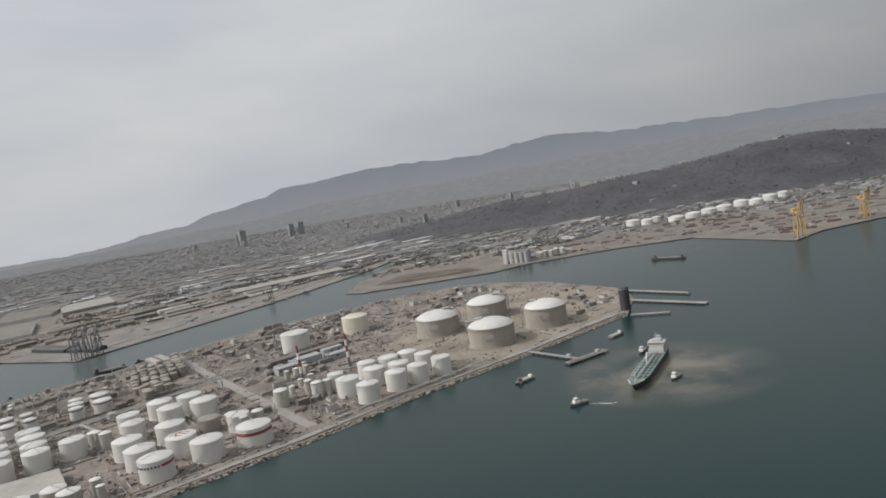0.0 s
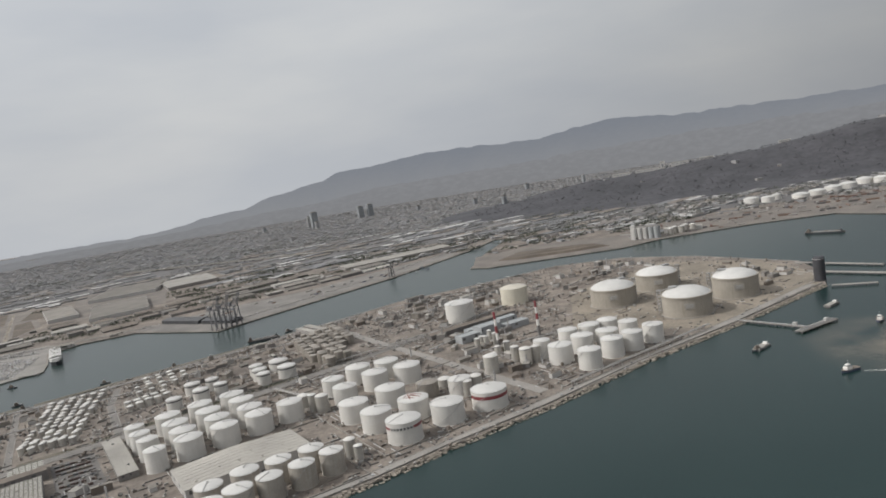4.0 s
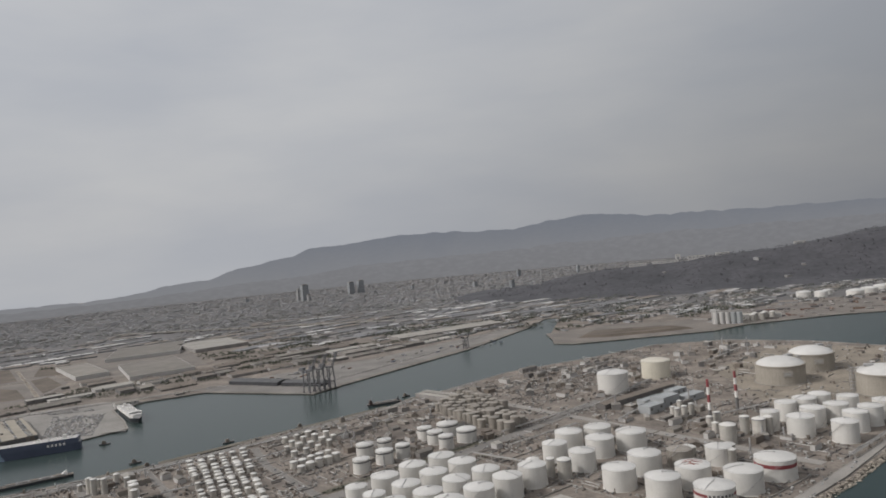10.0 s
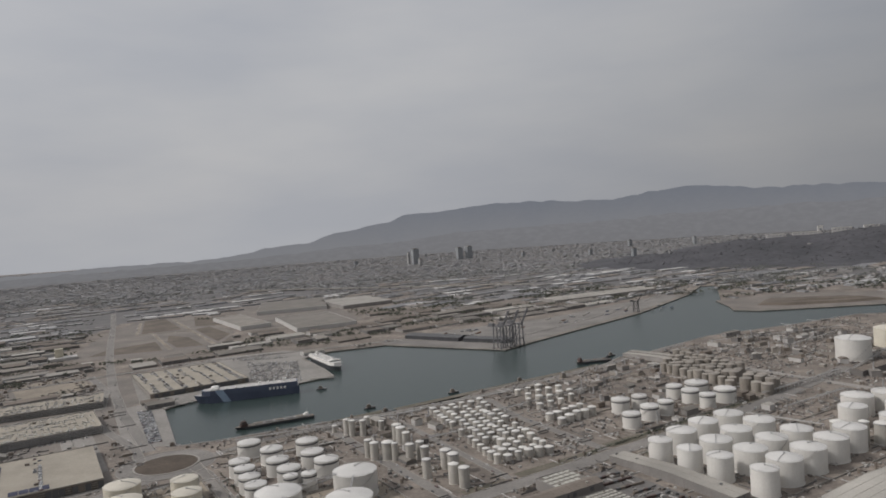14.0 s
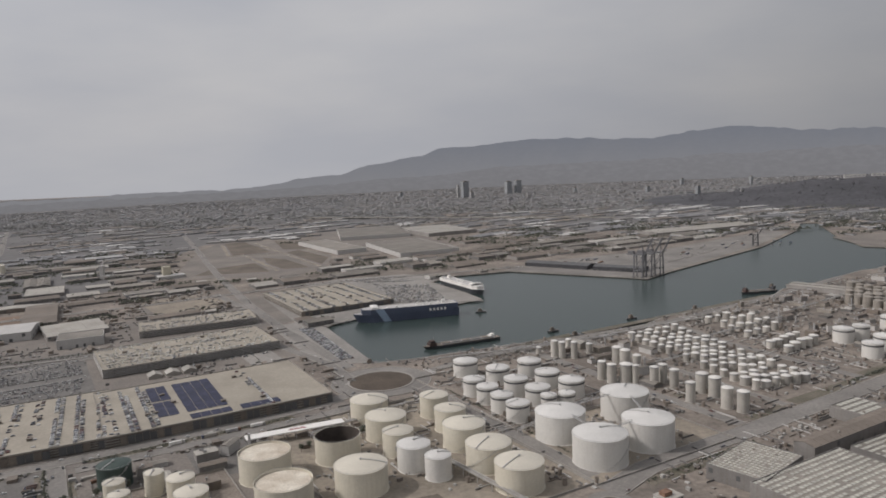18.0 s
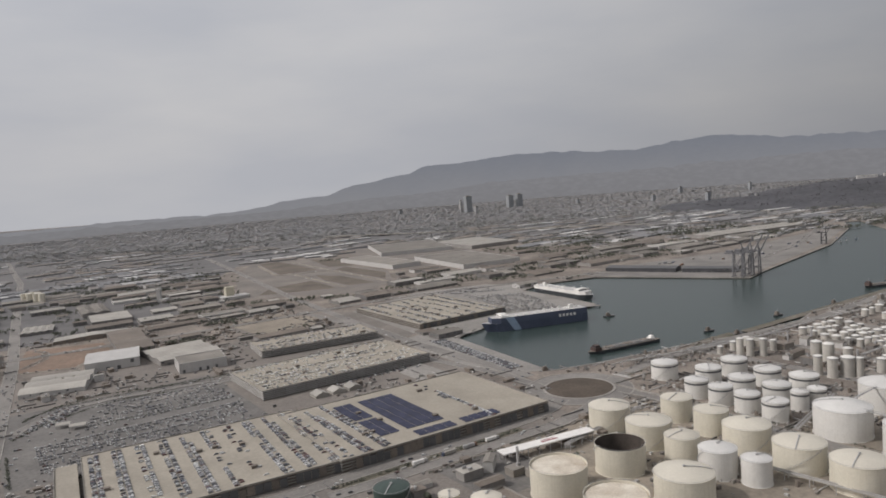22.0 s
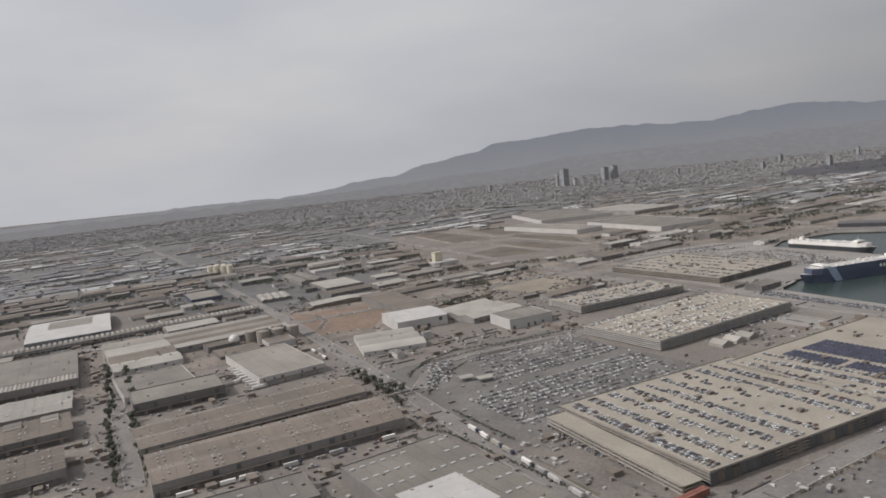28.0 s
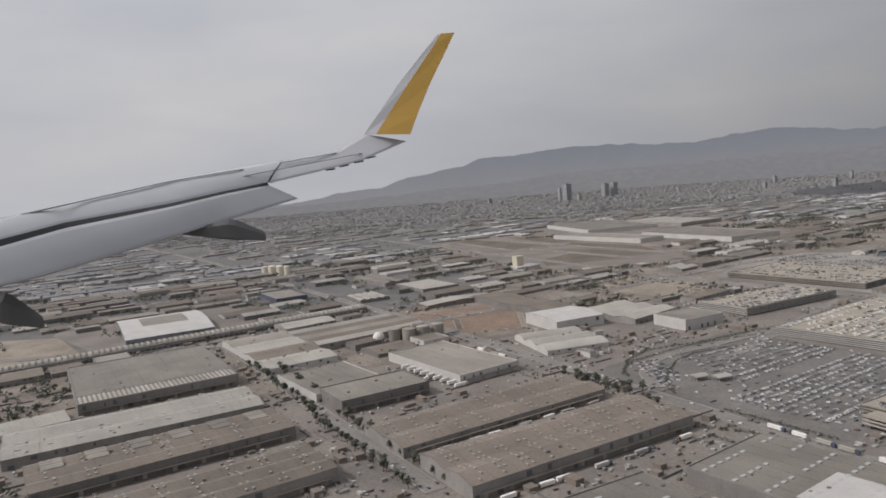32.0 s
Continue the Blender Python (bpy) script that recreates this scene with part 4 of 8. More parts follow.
def tank_field(corners, nu, nv, r, h, kind, group, seed, keep=0.85):
    """Rows of small tanks in a four-sided yard."""
    rng = random.Random(seed)
    (ax, ay), (bx, by), (cx, cy), (dx, dy) = corners
    for i in range(nu):
        for j in range(nv):
            if rng.random() > keep:
                continue
            s, q = (i + 0.5) / nu, (j + 0.5) / nv
            x = (ax * (1 - s) + bx * s) * (1 - q) + (dx * (1 - s) + cx * s) * q
            y = (ay * (1 - s) + by * s) * (1 - q) + (dy * (1 - s) + cy * s) * q
            tank(x, y, r * rng.uniform(0.85, 1.2), h * rng.uniform(0.8, 1.25), kind, group, False)


tank_field(((-554.3, 645.1), (-510.6, 672.2), (-464.9, 533.3), (-503.6, 518.1)), 6, 15, 2.4, 4.4, "small", "crowded small white tanks", 1, 0.9)
tank_field(((-498.7, 684), (-454, 715.1), (-424.2, 662.5), (-466.9, 631.4)), 5, 4, 2.5, 4.6, "small", "small white tanks beside the channel", 2)
tank_field(((-468.9, 613.4), (-439.1, 634.8), (-424.2, 614.5), (-454, 591.1)), 5, 2, 2.8, 5.0, "small", "small white tanks beside sheds", 3)
tank_field(((-352, 744), (-322, 803), (-284, 722), (-315, 661)), 6, 10, 3.5, 7.4, "brown", "weathered brown tanks", 4, 0.97)
tank_field(((-310, 662), (-292, 694), (-276, 664), (-294, 640)), 3, 3, 4.2, 8.4, "brown", "weathered brown tanks", 14, 0.95)
tank_field(((-180, 640), (-150, 660), (-128, 590), (-160, 570)), 4, 5, 2.4, 8.0, "small", "slim tanks of a process plant", 5, 0.6)
tank_field(((-642.9, 606.1), (-598, 631), (-573.2, 605.5), (-613, 581)), 4, 2, 2.0, 6.0, "small", "slim white tanks by the dock", 6, 0.5)


# ---- large concrete gas tanks ----
def gas_tank(x, y, r, h, a):
    t = root("gas_tank", x, y, LAND_Z, "large concrete liquid-gas tank with a white dome", "tank", "large concrete gas tanks")
    shell = MB().lathe([(r + 0.8, 0), (r + 0.8, 0.8), (r, 0.8), (r, h - 1.2), (r + 0.6, h - 1.2), (r + 0.6, h), (r - 1.0, h)], n=56)
    part("shell", shell, M_LNG, t, "sandy concrete shell")
    part("base_ring", MB().lathe([(r + 1.6, 0), (r + 1.6, 0.5), (r + 0.8, 0.5)], n=56), M_CONC, t)
    dome = MB().lathe([(r - 1.0, h), (r * 0.86, h + r * 0.09), (r * 0.62, h + r * 0.19), (r * 0.33, h + r * 0.255), (0.02, h + r * 0.28)], n=56)
    part("dome", dome, M_ROOFW, t, "white dome", smooth=True)
    board = part("sign_board", MB().box((r + 0.25) * math.cos(-1.75), (r + 0.25) * math.sin(-1.75), h * 0.45, 8.5, 0.3, 5.0, -1.75 + math.pi / 2), M_SHEETL, t, "pale square board with unreadable marks")
    for k in (-1, 0, 1):
        q = r + 0.5
        part("sign_bar", MB().box(q * math.cos(-1.75), q * math.sin(-1.75), h * 0.45 + 2.3 + k * 1.1, 6.0 - abs(k), 0.2, 0.5, -1.75 + math.pi / 2), M_STEEL, board)
    tower = MB()
    cx, cy = (r + 2.2) * math.cos(a), (r + 2.2) * math.sin(a)
    for i, j in ((-1, -1), (1, -1), (1, 1), (-1, 1)):
        tower.bar((cx + i * 1.4, cy + j * 1.4, 0), (cx + i * 1.4, cy + j * 1.4, h + 3.5), 0.35)
    for k in range(7):
        z = (h + 3) * (k + 1) / 7
        tower.box(cx, cy, z, 3.0, 3.0, 0.2)
        tower.bar((cx - 1.4, cy - 1.4, z - 2.6), (cx + 1.4, cy - 1.4, z), 0.2)
        tower.bar((cx + 1.4, cy - 1.4, z - 2.6), (cx + 1.4, cy + 1.4, z), 0.2)
    part("stair_tower", tower, M_STEEL, t, "grey steel stair tower")
    deck = MB().box(r * 0.5 * math.cos(a), r * 0.5 * math.sin(a), h + r * 0.22, 7, 5, 1.6, a)
    deck.bar((r * 0.5 * math.cos(a), r * 0.5 * math.sin(a), h + r * 0.24), (cx, cy, h + 2.5), 1.4, 0, 0.4)
    part("pump_platform", deck, M_STEEL, t)
    return t


gas_tank(-28.5, 722, 21.5, 17.2, 0.35)
gas_tank(23.7, 762, 20.8, 16.6, 0.2)
gas_tank(20, 646, 20.8, 17.7, 2.7)
gas_tank(75, 685, 20, 18.6, 2.8)


# ---- sheds and warehouses ----
FOOT = []


def rect_of(q):
    """Near-left corner, length along, width across and heading of a four-cornered outline (far-left, near-left, near-right, far-right)."""
    fl, nl, nr, fr = [Vector(p) for p in q]
    d = (nr - nl) + (fr - fl)
    length, a = d.length / 2, math.atan2(d.y, d.x)
    n = Vector((-math.sin(a), math.cos(a)))
    width = ((fl - nl).dot(n) + (fr - nr).dot(n)) / 2
    return nl, length, width, a


def shed(q, h, roof=None, wall=None, style="flat", label="long grey warehouse with a flat sheet roof", name="warehouse", lights=0, docks=0, group="", bays=1, nl=None, panels=None, ladders=0):
    if nl is None:
        nl, L, W, a = rect_of(q)
    else:
        (L, W, a) = q
    rng = random.Random(int(nl[0] * 3 + nl[1]))
    c0, s0 = math.cos(a), math.sin(a)
    FOOT.append([(nl[0] + c0 * x - s0 * y, nl[1] + s0 * x + c0 * y) for x, y in ((-3, -3), (L + 3, -3), (L + 3, W + 3), (-3, W + 3))])
    t = root(name, nl[0], nl[1], LAND_Z, label, "warehouse", group, math.degrees(a))
    roof, wall = roof or M_SHEET, wall or M_WALL
    if style == "arch":
        bw = W / bays
        rise = min(4.5, bw * 0.13)
        b, steps = MB(), 10
        for k in range(bays):
            arc = [(bw * (k + i / steps), h + rise * (1 - (2 * i / steps - 1) ** 2)) for i in range(steps + 1)]
            b.add([(x, y, z) for x in (0, L) for y, z in [(bw * k, -0.3)] + arc + [(bw * (k + 1), -0.3)]],
                  [tuple(range(steps + 2, -1, -1)), tuple(range(steps + 3, 2 * steps + 6)), (0, 1, steps + 4, steps + 3), (steps + 1, steps + 2, 2 * steps + 5, 2 * steps + 4)])
            part("roof", MB().add([(x, y, z + 0.08) for x in (-0.3, L + 0.3) for y, z in arc], [(i, steps + 1 + i, steps + 2 + i, i + 1) for i in range(steps)]), roof, t)
        part("wall", b, wall, t)
    elif style == "flat":
        part("wall", MB().box(L / 2, W / 2, -0.3, L, W, h + 0.3), wall, t)
        r = MB().box(L / 2, W / 2, h - 0.02, L - 0.5, W - 0.5, 0.12)
        n = max(2, int(L / 6))
        for k in range(1, n):
            r.box(L * k / n, W / 2, h + 0.1, 0.3, W - 0.7, 0.12)
        part("roof", r, roof, t)
        p = MB()
        for x, y, sx, sy in ((L / 2, 0.12, L, 0.3), (L / 2, W - 0.12, L, 0.3), (0.12, W / 2, 0.3, W - 0.6), (L - 0.12, W / 2, 0.3, W - 0.6)):
            p.box(x, y, h, sx, sy, 0.55)
        part("parapet", p, wall, t)
    else:
        b = MB()
        bw = W / bays
        rise = min(1.6, bw * 0.12)
        for k in range(bays):
            y0, y1 = bw * k, bw * (k + 1)
            ym = (y0 + y1) / 2
            b.add([(0, y0, -0.3), (L, y0, -0.3), (L, y1, -0.3), (0, y1, -0.3), (0, y0, h), (L, y0, h), (L, y1, h), (0, y1, h), (0, ym, h + rise), (L, ym, h + rise)],
                  [(0, 1, 5, 4), (2, 3, 7, 6), (3, 0, 4, 8, 7), (1, 2, 6, 9, 5)])
        part("wall", b, wall, t)
        r, mixed = MB(), isinstance(roof, tuple)
        for k in range(bays):
            if mixed:
                r = MB()
            y0, y1 = bw * k - 0.15, bw * (k + 1) + 0.15
            ym = (y0 + y1) / 2
            r.add([(-0.3, y0, h - 0.02), (L + 0.3, y0, h - 0.02), (L + 0.3, ym, h + rise + 0.1), (-0.3, ym, h + rise + 0.1), (-0.3, y1, h - 0.02), (L + 0.3, y1, h - 0.02)], [(0, 1, 2, 3), (3, 2, 5, 4)])
            n = max(2, int(L / 5))
            for i in range(n + 1):
                x = L * i / n
                r.bar((x, y0, h + 0.06), (x, ym, h + rise + 0.16), 0.22, 0, 0.1)
                r.bar((x, ym, h + rise + 0.16), (x, y1, h + 0.06), 0.22, 0, 0.1)
            if mixed:
                part("roof", r, roof[k % len(roof)], t)
        if not mixed:
            part("roof", r, roof, t)
    if lights:
        pane = MB().box(0, 0, 0, 2.2, 1.3, 0.28).mesh("skylight", M_SKYL)
        rows = max(1, int(W / 11))
        for j in range(rows):
            for i in range(lights):
                if rng.random() < 0.12:
                    continue
                s = part("skylight", pane, None, t)
                z = h + 0.1
                if style != "flat":
                    y = W * (j + 0.5) / rows
                    bw = W / bays
                    f = (y % bw) / bw
                    z = h + min(1.6, bw * 0.12) * (1 - abs(2 * f - 1)) + 0.05
                s.location = (L * (i + 0.5) / lights, W * (j + 0.5) / rows, z)
    def roof_z(y):
        f = (y % (W / bays)) / (W / bays)
        if style == "arch":
            return h + min(4.5, W / bays * 0.13) * (1 - (2 * f - 1) ** 2) + 0.1
        return h + (0.12 if style == "flat" else min(1.6, W / bays * 0.12) * (1 - abs(2 * f - 1)) + 0.12)

    if ladders:
        pane = MB().box(0, 0, 0, 0.9, 1.5, 0.22).mesh("skylight", M_RLIGHT)
        for i in range(ladders):
            x = L * (i + 0.5) / ladders + rng.uniform(-1, 1)
            for j in range(int(W / 3.4)):
                for dx in (-1.3, 1.3):
                    y = 2.4 + 3.4 * j + rng.uniform(-0.2, 0.2)
                    if rng.random() < 0.6 and y < W - 1.5:
                        part("skylight", pane, None, t).location = (x + dx, y, roof_z(y))
    units = MB()
    for _ in range(int(L * W / 420) + 1):
        x, y = rng.uniform(1.5, L - 1.5), rng.uniform(1.5, W - 1.5)
        units.box(x, y, roof_z(y) - 0.3, rng.uniform(0.5, 1.6), rng.uniform(0.5, 1.2), rng.uniform(0.5, 1.0), rng.choice((0, 0.3)))
    if nl[1] < 640:
        tagged(part("vent", units, rng.choice((M_SHEETL, M_SHEETD, M_BAND)), t, "small roof vents"), kind="stuff")
    spots, single = [], nl[1] < 760 and group != "sheds of the industrial estate"
    x = rng.uniform(1.5, 4)
    while x < L - 2.5:
        w = rng.choice((1.0, 1.8, 2.6))
        spots.append((x, -0.02, h * rng.choice((0.02, 0.5)), w, 0.0))
        x += w + rng.uniform(1.2, 5) * (2.2 if single else 1)
    y = rng.uniform(1.5, 4)
    while y < W - 2.5:
        w = rng.choice((1.0, 1.8, 2.6))
        spots.append((L + 0.02, y, h * rng.choice((0.02, 0.5)), w, math.pi / 2))
        if not single:
            spots.append((-0.02, y, h * rng.choice((0.02, 0.5)), w, math.pi / 2))
        y += w + rng.uniform(1.5, 5) * (2.2 if single else 1)
    if single:
        panes = {w: MB().box(0, 0, 0, w, 0.1, h * 0.36).mesh("window", M_BAND) for w in (1.0, 1.8, 2.6)}
        for x, y, z, w, a2 in spots:
            part("window", panes[w], None, t).matrix_basis = pose(x, y, z, 0, 0, math.degrees(a2))
    elif nl[1] < 1000:
        holes = MB()
        for x, y, z, w, a2 in spots:
            holes.box(x, y, z, w, 0.1, h * 0.36, a2)
        tagged(part("glazing", holes, M_BAND, t, "dark windows and gates"), kind="stuff")
    if panels:
        nx, ny = panels
        if nx * ny > 200:
            field = MB()
            for j in range(ny):
                for i in range(nx):
                    if rng.random() > 0.06:
                        field.box(L * (i + 0.5) / nx, W * (j + 0.5) / ny, h + 0.1, L / nx * 0.72, W / ny * 0.5, 0.2)
            tagged(part("roof_lights", field, M_PANEL, t, "rows of cream roof lights"), kind="stuff")
            nx = 0
        pane = MB().box(0, 0, 0, L / max(1, nx) * 0.82, W / ny * 0.6, 0.16).mesh("roof_light", M_PANEL)
        for j in range(ny):
            for i in range(nx):
                if rng.random() < 0.06:
                    continue
                y = W * (j + 0.5) / ny
                f = (y % (W / bays)) / (W / bays)
                s = part("roof_light", pane, None, t)
                s.location = (L * (i + 0.5) / nx, y, h + (min(1.6, W / bays * 0.12) * (1 - abs(2 * f - 1)) + 0.14 if style != "flat" else 0.16))
    if docks:
        leaf = MB().box(0, 0, 0, 1.7, 0.14, min(2.2, h * 0.5)).mesh("loading_door", M_SHEETL)
        for i in range(docks):
            d = part("loading_door", leaf, None, t)
            d.location = (L * (i + 0.5) / docks, -0.06, 0.1)
        part("canopy", MB().box(L / 2, -0.9, min(2.6, h * 0.6), L * 0.94, 1.8, 0.18), M_SHEETD, t)
    return t


shed([(-296, 487), (-350.7, 435), (-331.8, 403.6), (-269, 450)], 6.4, M_SHEETL, M_WALLW, "gable", "pale warehouse with a low-pitched roof beside tanks", lights=0, bays=1)
shed([(-496.7, 429), (-459.9, 368.2), (-411.3, 402.2), (-443, 459.9)], 6.2, M_SHEET, M_WALL, "flat", "very large warehouse with rows of pale roof lights", panels=(24, 22))
shed((78, 10, ANG), 6.6, M_SHEETD, M_WALL, "gable", "long narrow shed with a dark ridge roof", nl=grid(262, -211), lights=0)
shed((22, 17, ANG), 5.6, M_SHEET, M_WALL, "flat", "low warehouse with pale roof lights", nl=grid(317, -200), panels=(6, 4))
shed((12, 86, ANG), 4, M_SHEETL, M_WALL, "gable", "long pale shed beside a container yard", nl=grid(376, -264))
striped = shed([(-1410, 651), (-1353, 557), (-1286, 605), (-1330, 690)], 6.5, M_SHEET, M_WALL, "flat", "large grey warehouse with a strip of roof lights", lights=0, docks=6)
shed([(-1371, 519), (-1350, 485), (-1249, 540), (-1271, 578)], 5, M_SHEETL, M_WALL, "gable", "long low warehouse with a pale ribbed roof", lights=9, bays=2)
patched = shed([(-1335, 473), (-1314, 444), (-1227, 501), (-1244, 532)], 6, M_SHEETD, M_WALL, "gable", "long warehouse with a brown-grey patched roof", ladders=7, docks=9, bays=3)
shed([(-1281, 435), (-1264, 407), (-1198, 450), (-1215, 479)], 6, M_SHEETD, M_WALL, "gable", "long warehouse with a weathered brown roof", ladders=6, docks=8, bays=3)
shed([(-1188, 640), (-1149, 568), (-1116, 595), (-1153, 660)], 5, M_SHEET, M_WALLW, "flat", "office warehouse with a white end wall", lights=0, docks=4)
shed([(-1253, 606), (-1225, 554), (-1193, 580), (-1215, 628)], 4, M_SHEET, M_WALLW, "flat", "low grey-roofed works building")
shed([(-1220, 556), (-1208, 531), (-1163, 554), (-1180, 584)], 6.5, M_SHEET, M_WALL, "flat", "tall grey works building with a flat roof", docks=4)
shed([(-1190, 500), (-1174, 469), (-1079, 528), (-1094, 563)], 4.6, M_SHEETD, M_WALL, "gable", "long warehouse with a brown sheet roof and lorry docks", ladders=9, docks=12, bays=2)
shed([(-1164, 458), (-1147, 425), (-1049, 481), (-1072, 514)], 6, M_SHEETD, M_WALL, "gable", "long warehouse with rows of small roof lights", ladders=10, docks=10, bays=2)
big = shed([(-1069, 431), (-1024, 363), (-989, 389), (-1030, 459)], 6, M_SHEET, M_WALL, "flat", "square warehouse with a pale patch on its roof", lights=10, docks=5)
shed([(-1147, 396), (-1134, 373), (-1074, 407), (-1088, 428)], 5.5, M_SHEET, M_WALL, "flat", "low warehouse with a brown flat roof", lights=4, docks=5)
shed([(-1098, 721), (-1080, 679), (-1046, 697), (-1060, 735)], 7.5, M_WALLW, M_WALLW, "gable", "tall white shed with bright roof strips", bays=1)
shed([(-1116, 667), (-1095, 617), (-1055, 633), (-1076, 677)], 3, M_SHEETL, M_WALLW, "arch", "white shed with three rounded roof bays", bays=3)
shed([(-1011, 683), (-998, 657), (-968, 672), (-980, 700)], 7, M_SHEET, M_WALLW, "flat", "white-fronted shed with a grey roof")
shed([(-1037, 743), (-1024, 686), (-984, 715), (-1002, 775)], 4, M_SHEETL, M_WALL, "gable", "pale shed with three low gables", bays=3)
shed([(-1123, 841), (-1080, 735), (-1055, 751), (-1098, 855)], 4, M_SHEETD, M_WALL, "gable", "dark weathered shed with a gabled roof", bays=2)
vaulted = shed((292, 12, ANG), 4, M_SHEET, M_TOWERG, "gable", "very long low grey shed with arched openings", nl=grid(-405, 512), bays=1, docks=70)
shed((86, 62, ANG), 5, (M_SHEETL, M_SHEETD, M_SHEET, M_SHEETD, M_SHEETL), M_WALL, "gable", "wide sheds with pale and brown roofs beside silos", nl=grid(-208, 402), bays=5)
framed = shed([(-1460, 828), (-1408, 738), (-1348, 769), (-1401, 862)], 4, M_WALLW, M_TOWERG, "arch", "white hall with a curved roof and a blue-grey side")
shed([(-1318, 715), (-1265, 617), (-1232, 640), (-1275, 740)], 4, (M_SHEETL, M_SHEETD, M_SHEETL, M_SHEET), M_WALLW, "gable", "long stepped sheds beside a rail yard", bays=4)
shed([(-535.4, 431.7), (-562.2, 410.3), (-544.4, 391.9), (-517.5, 414.4)], 6.1, M_SHEET, M_WALL, "flat", "pale warehouse end with rows of roof lights", panels=(14, 15))
shed([(-548.4, 390.9), (-512.6, 336.2), (-464, 366.1), (-500.7, 425.8)], 6.1, M_SHEET, M_WALL, "flat", "very large warehouse with rows of cream roof lights", panels=(22, 22))
shed((7, 96, ANG), 3, M_SHEETL, M_WALL, "gable", "long narrow pale shed beside a road", nl=grid(604, -56))
shed((7, 96, ANG), 3, M_SHEETL, M_WALL, "gable", "long narrow pale shed beside a road", nl=grid(615, -52))
shed((98, 10, ANG), 4.5, M_SHEETD, M_WALL, "gable", "long dark ribbed shed below tall tanks", nl=grid(661, -168))
for u, v, L, W, h in ((668, -210, 20, 12, 6), (692, -206, 22, 14, 8), (718, -212, 24, 12, 5), (690, -188, 26, 9, 4), (722, -194, 20, 10, 7)):
    shed((L, W, ANG), h, M_TOWER, M_TOWER, "flat", "pale blue-grey process building", nl=grid(u, v), group="process plant buildings")
shed([(-382.4, 1341.7), (-390.4, 1281.8), (-199, 1370), (-204, 1425)], 5, M_SHEETL, M_WALL, "gable", "long pale quay warehouse", bays=2)
shed([(-617, 1046), (-610, 1018), (-547.3, 973), (-538.4, 996.8)], 4.5, M_BAND, M_DARK, "gable", "dark transit shed on a pier", bays=1)
shed([(-543.4, 989.9), (-533.4, 966.7), (-490.7, 938.8), (-480.8, 958.6)], 4.5, M_BAND, M_DARK, "gable", "dark transit shed on a pier", bays=1)
shed([(-987, 1345), (-886, 1197), (-846, 1224), (-947, 1372)], 6, M_SHEET, M_WALLW, "flat", "long sand-coloured logistics hall with a white side")
shed([(-764 - 75, 1402 + 130), (-764, 1402), (-679, 1450), (-754, 1580)], 6, M_SHEETL, M_WALL, "flat", "wide pale grey logistics hall")
shed([(-1004, 1556), (-922, 1392), (-797.5, 1420), (-882, 1590)], 6, M_SHEET, M_WALLW, "flat", "huge pale logistics hall")
shed([(-862, 1290), (-782, 1138), (-700, 1179), (-780, 1331)], 6, M_SHEET, M_WALLW, "flat", "large pale logistics hall")

for q, h, roof, wall, style, words, bays in (
        ([(-1177, 968), (-1211, 941), (-1179, 890), (-1148, 915)], 4, M_SHEETL, M_WALL, "flat", "wide pale flat-roofed works hall", 1),
        ([(-1252, 1052), (-1266, 1020), (-1224, 952), (-1208, 984)], 4, M_SHEET, M_WALL, "gable", "long grey works hall with a low roof", 2),
        ([(-1232, 909), (-1256, 893), (-1240, 858), (-1213, 872)], 3, M_SHEETL, M_WALL, "gable", "pale shed with a ragged row of gables", 4),
        ([(-1331, 968), (-1356, 944), (-1325, 894), (-1303, 917)], 4, M_SHEET, M_BLUE, "flat", "grey-roofed works with a blue side wall", 1),
        ([(-1128, 867), (-1183, 822), (-1175, 803), (-1118, 848)], 3, M_SHEETL, M_SHEETD, "gable", "long narrow shed with a pale roof by the tracks", 1)):
    shed(q, h, roof, wall, style, words, bays=bays)
nlv, LB, WB, ab = rect_of([(-1410, 651), (-1353, 557), (-1286, 605), (-1330, 690)])
for k in range(34):
    w = (LB - 1.2) / 34
    part("roof_stripe", MB().box(0.6 + w * (k + 0.5), 9.0, 6.62, w * 0.55, 16.0, 0.14), M_SHEETL, striped, "pale roof-light strip")
part("strip_base", MB().box(LB / 2, 9.0, 6.6, LB - 1.4, 16.4, 0.09), M_SHEETD, striped, "dark sheet between roof lights")
part("roof_gutter", MB().box(LB / 2, 18.0, 6.6, LB - 1.2, 0.9, 0.1), M_DARK, striped)
nlv, LB, WB, ab = rect_of([(-1335, 473), (-1314, 444), (-1227, 501), (-1244, 532)])
for k in range(6):
    part("roof_patch", MB().box(10 + k * (LB - 20) / 5, WB * 0.72, 7.35, 8.5, WB * 0.36, 0.12).box(10 + k * (LB - 20) / 5, WB * 0.72, 7.4, 9.2, 0.35, 0.2), M_SHEET, patched, "pale patch of newer sheets")
nlv, LB, WB, ab = rect_of([(-1460, 828), (-1408, 738), (-1348, 769), (-1401, 862)])
curve = [(WB * f, 4.2 + min(4.5, WB * 0.13) * (1 - (2 * f - 1) ** 2)) for f in [0.3 + 0.05 * i for i in range(9)]]
part("roof_middle", MB().add([(x, y, z) for x in (LB * 0.24, LB * 0.78) for y, z in curve], [(i, 9 + i, 10 + i, i + 1) for i in range(8)]), M_SHEET, framed, "grey middle of the curved roof")
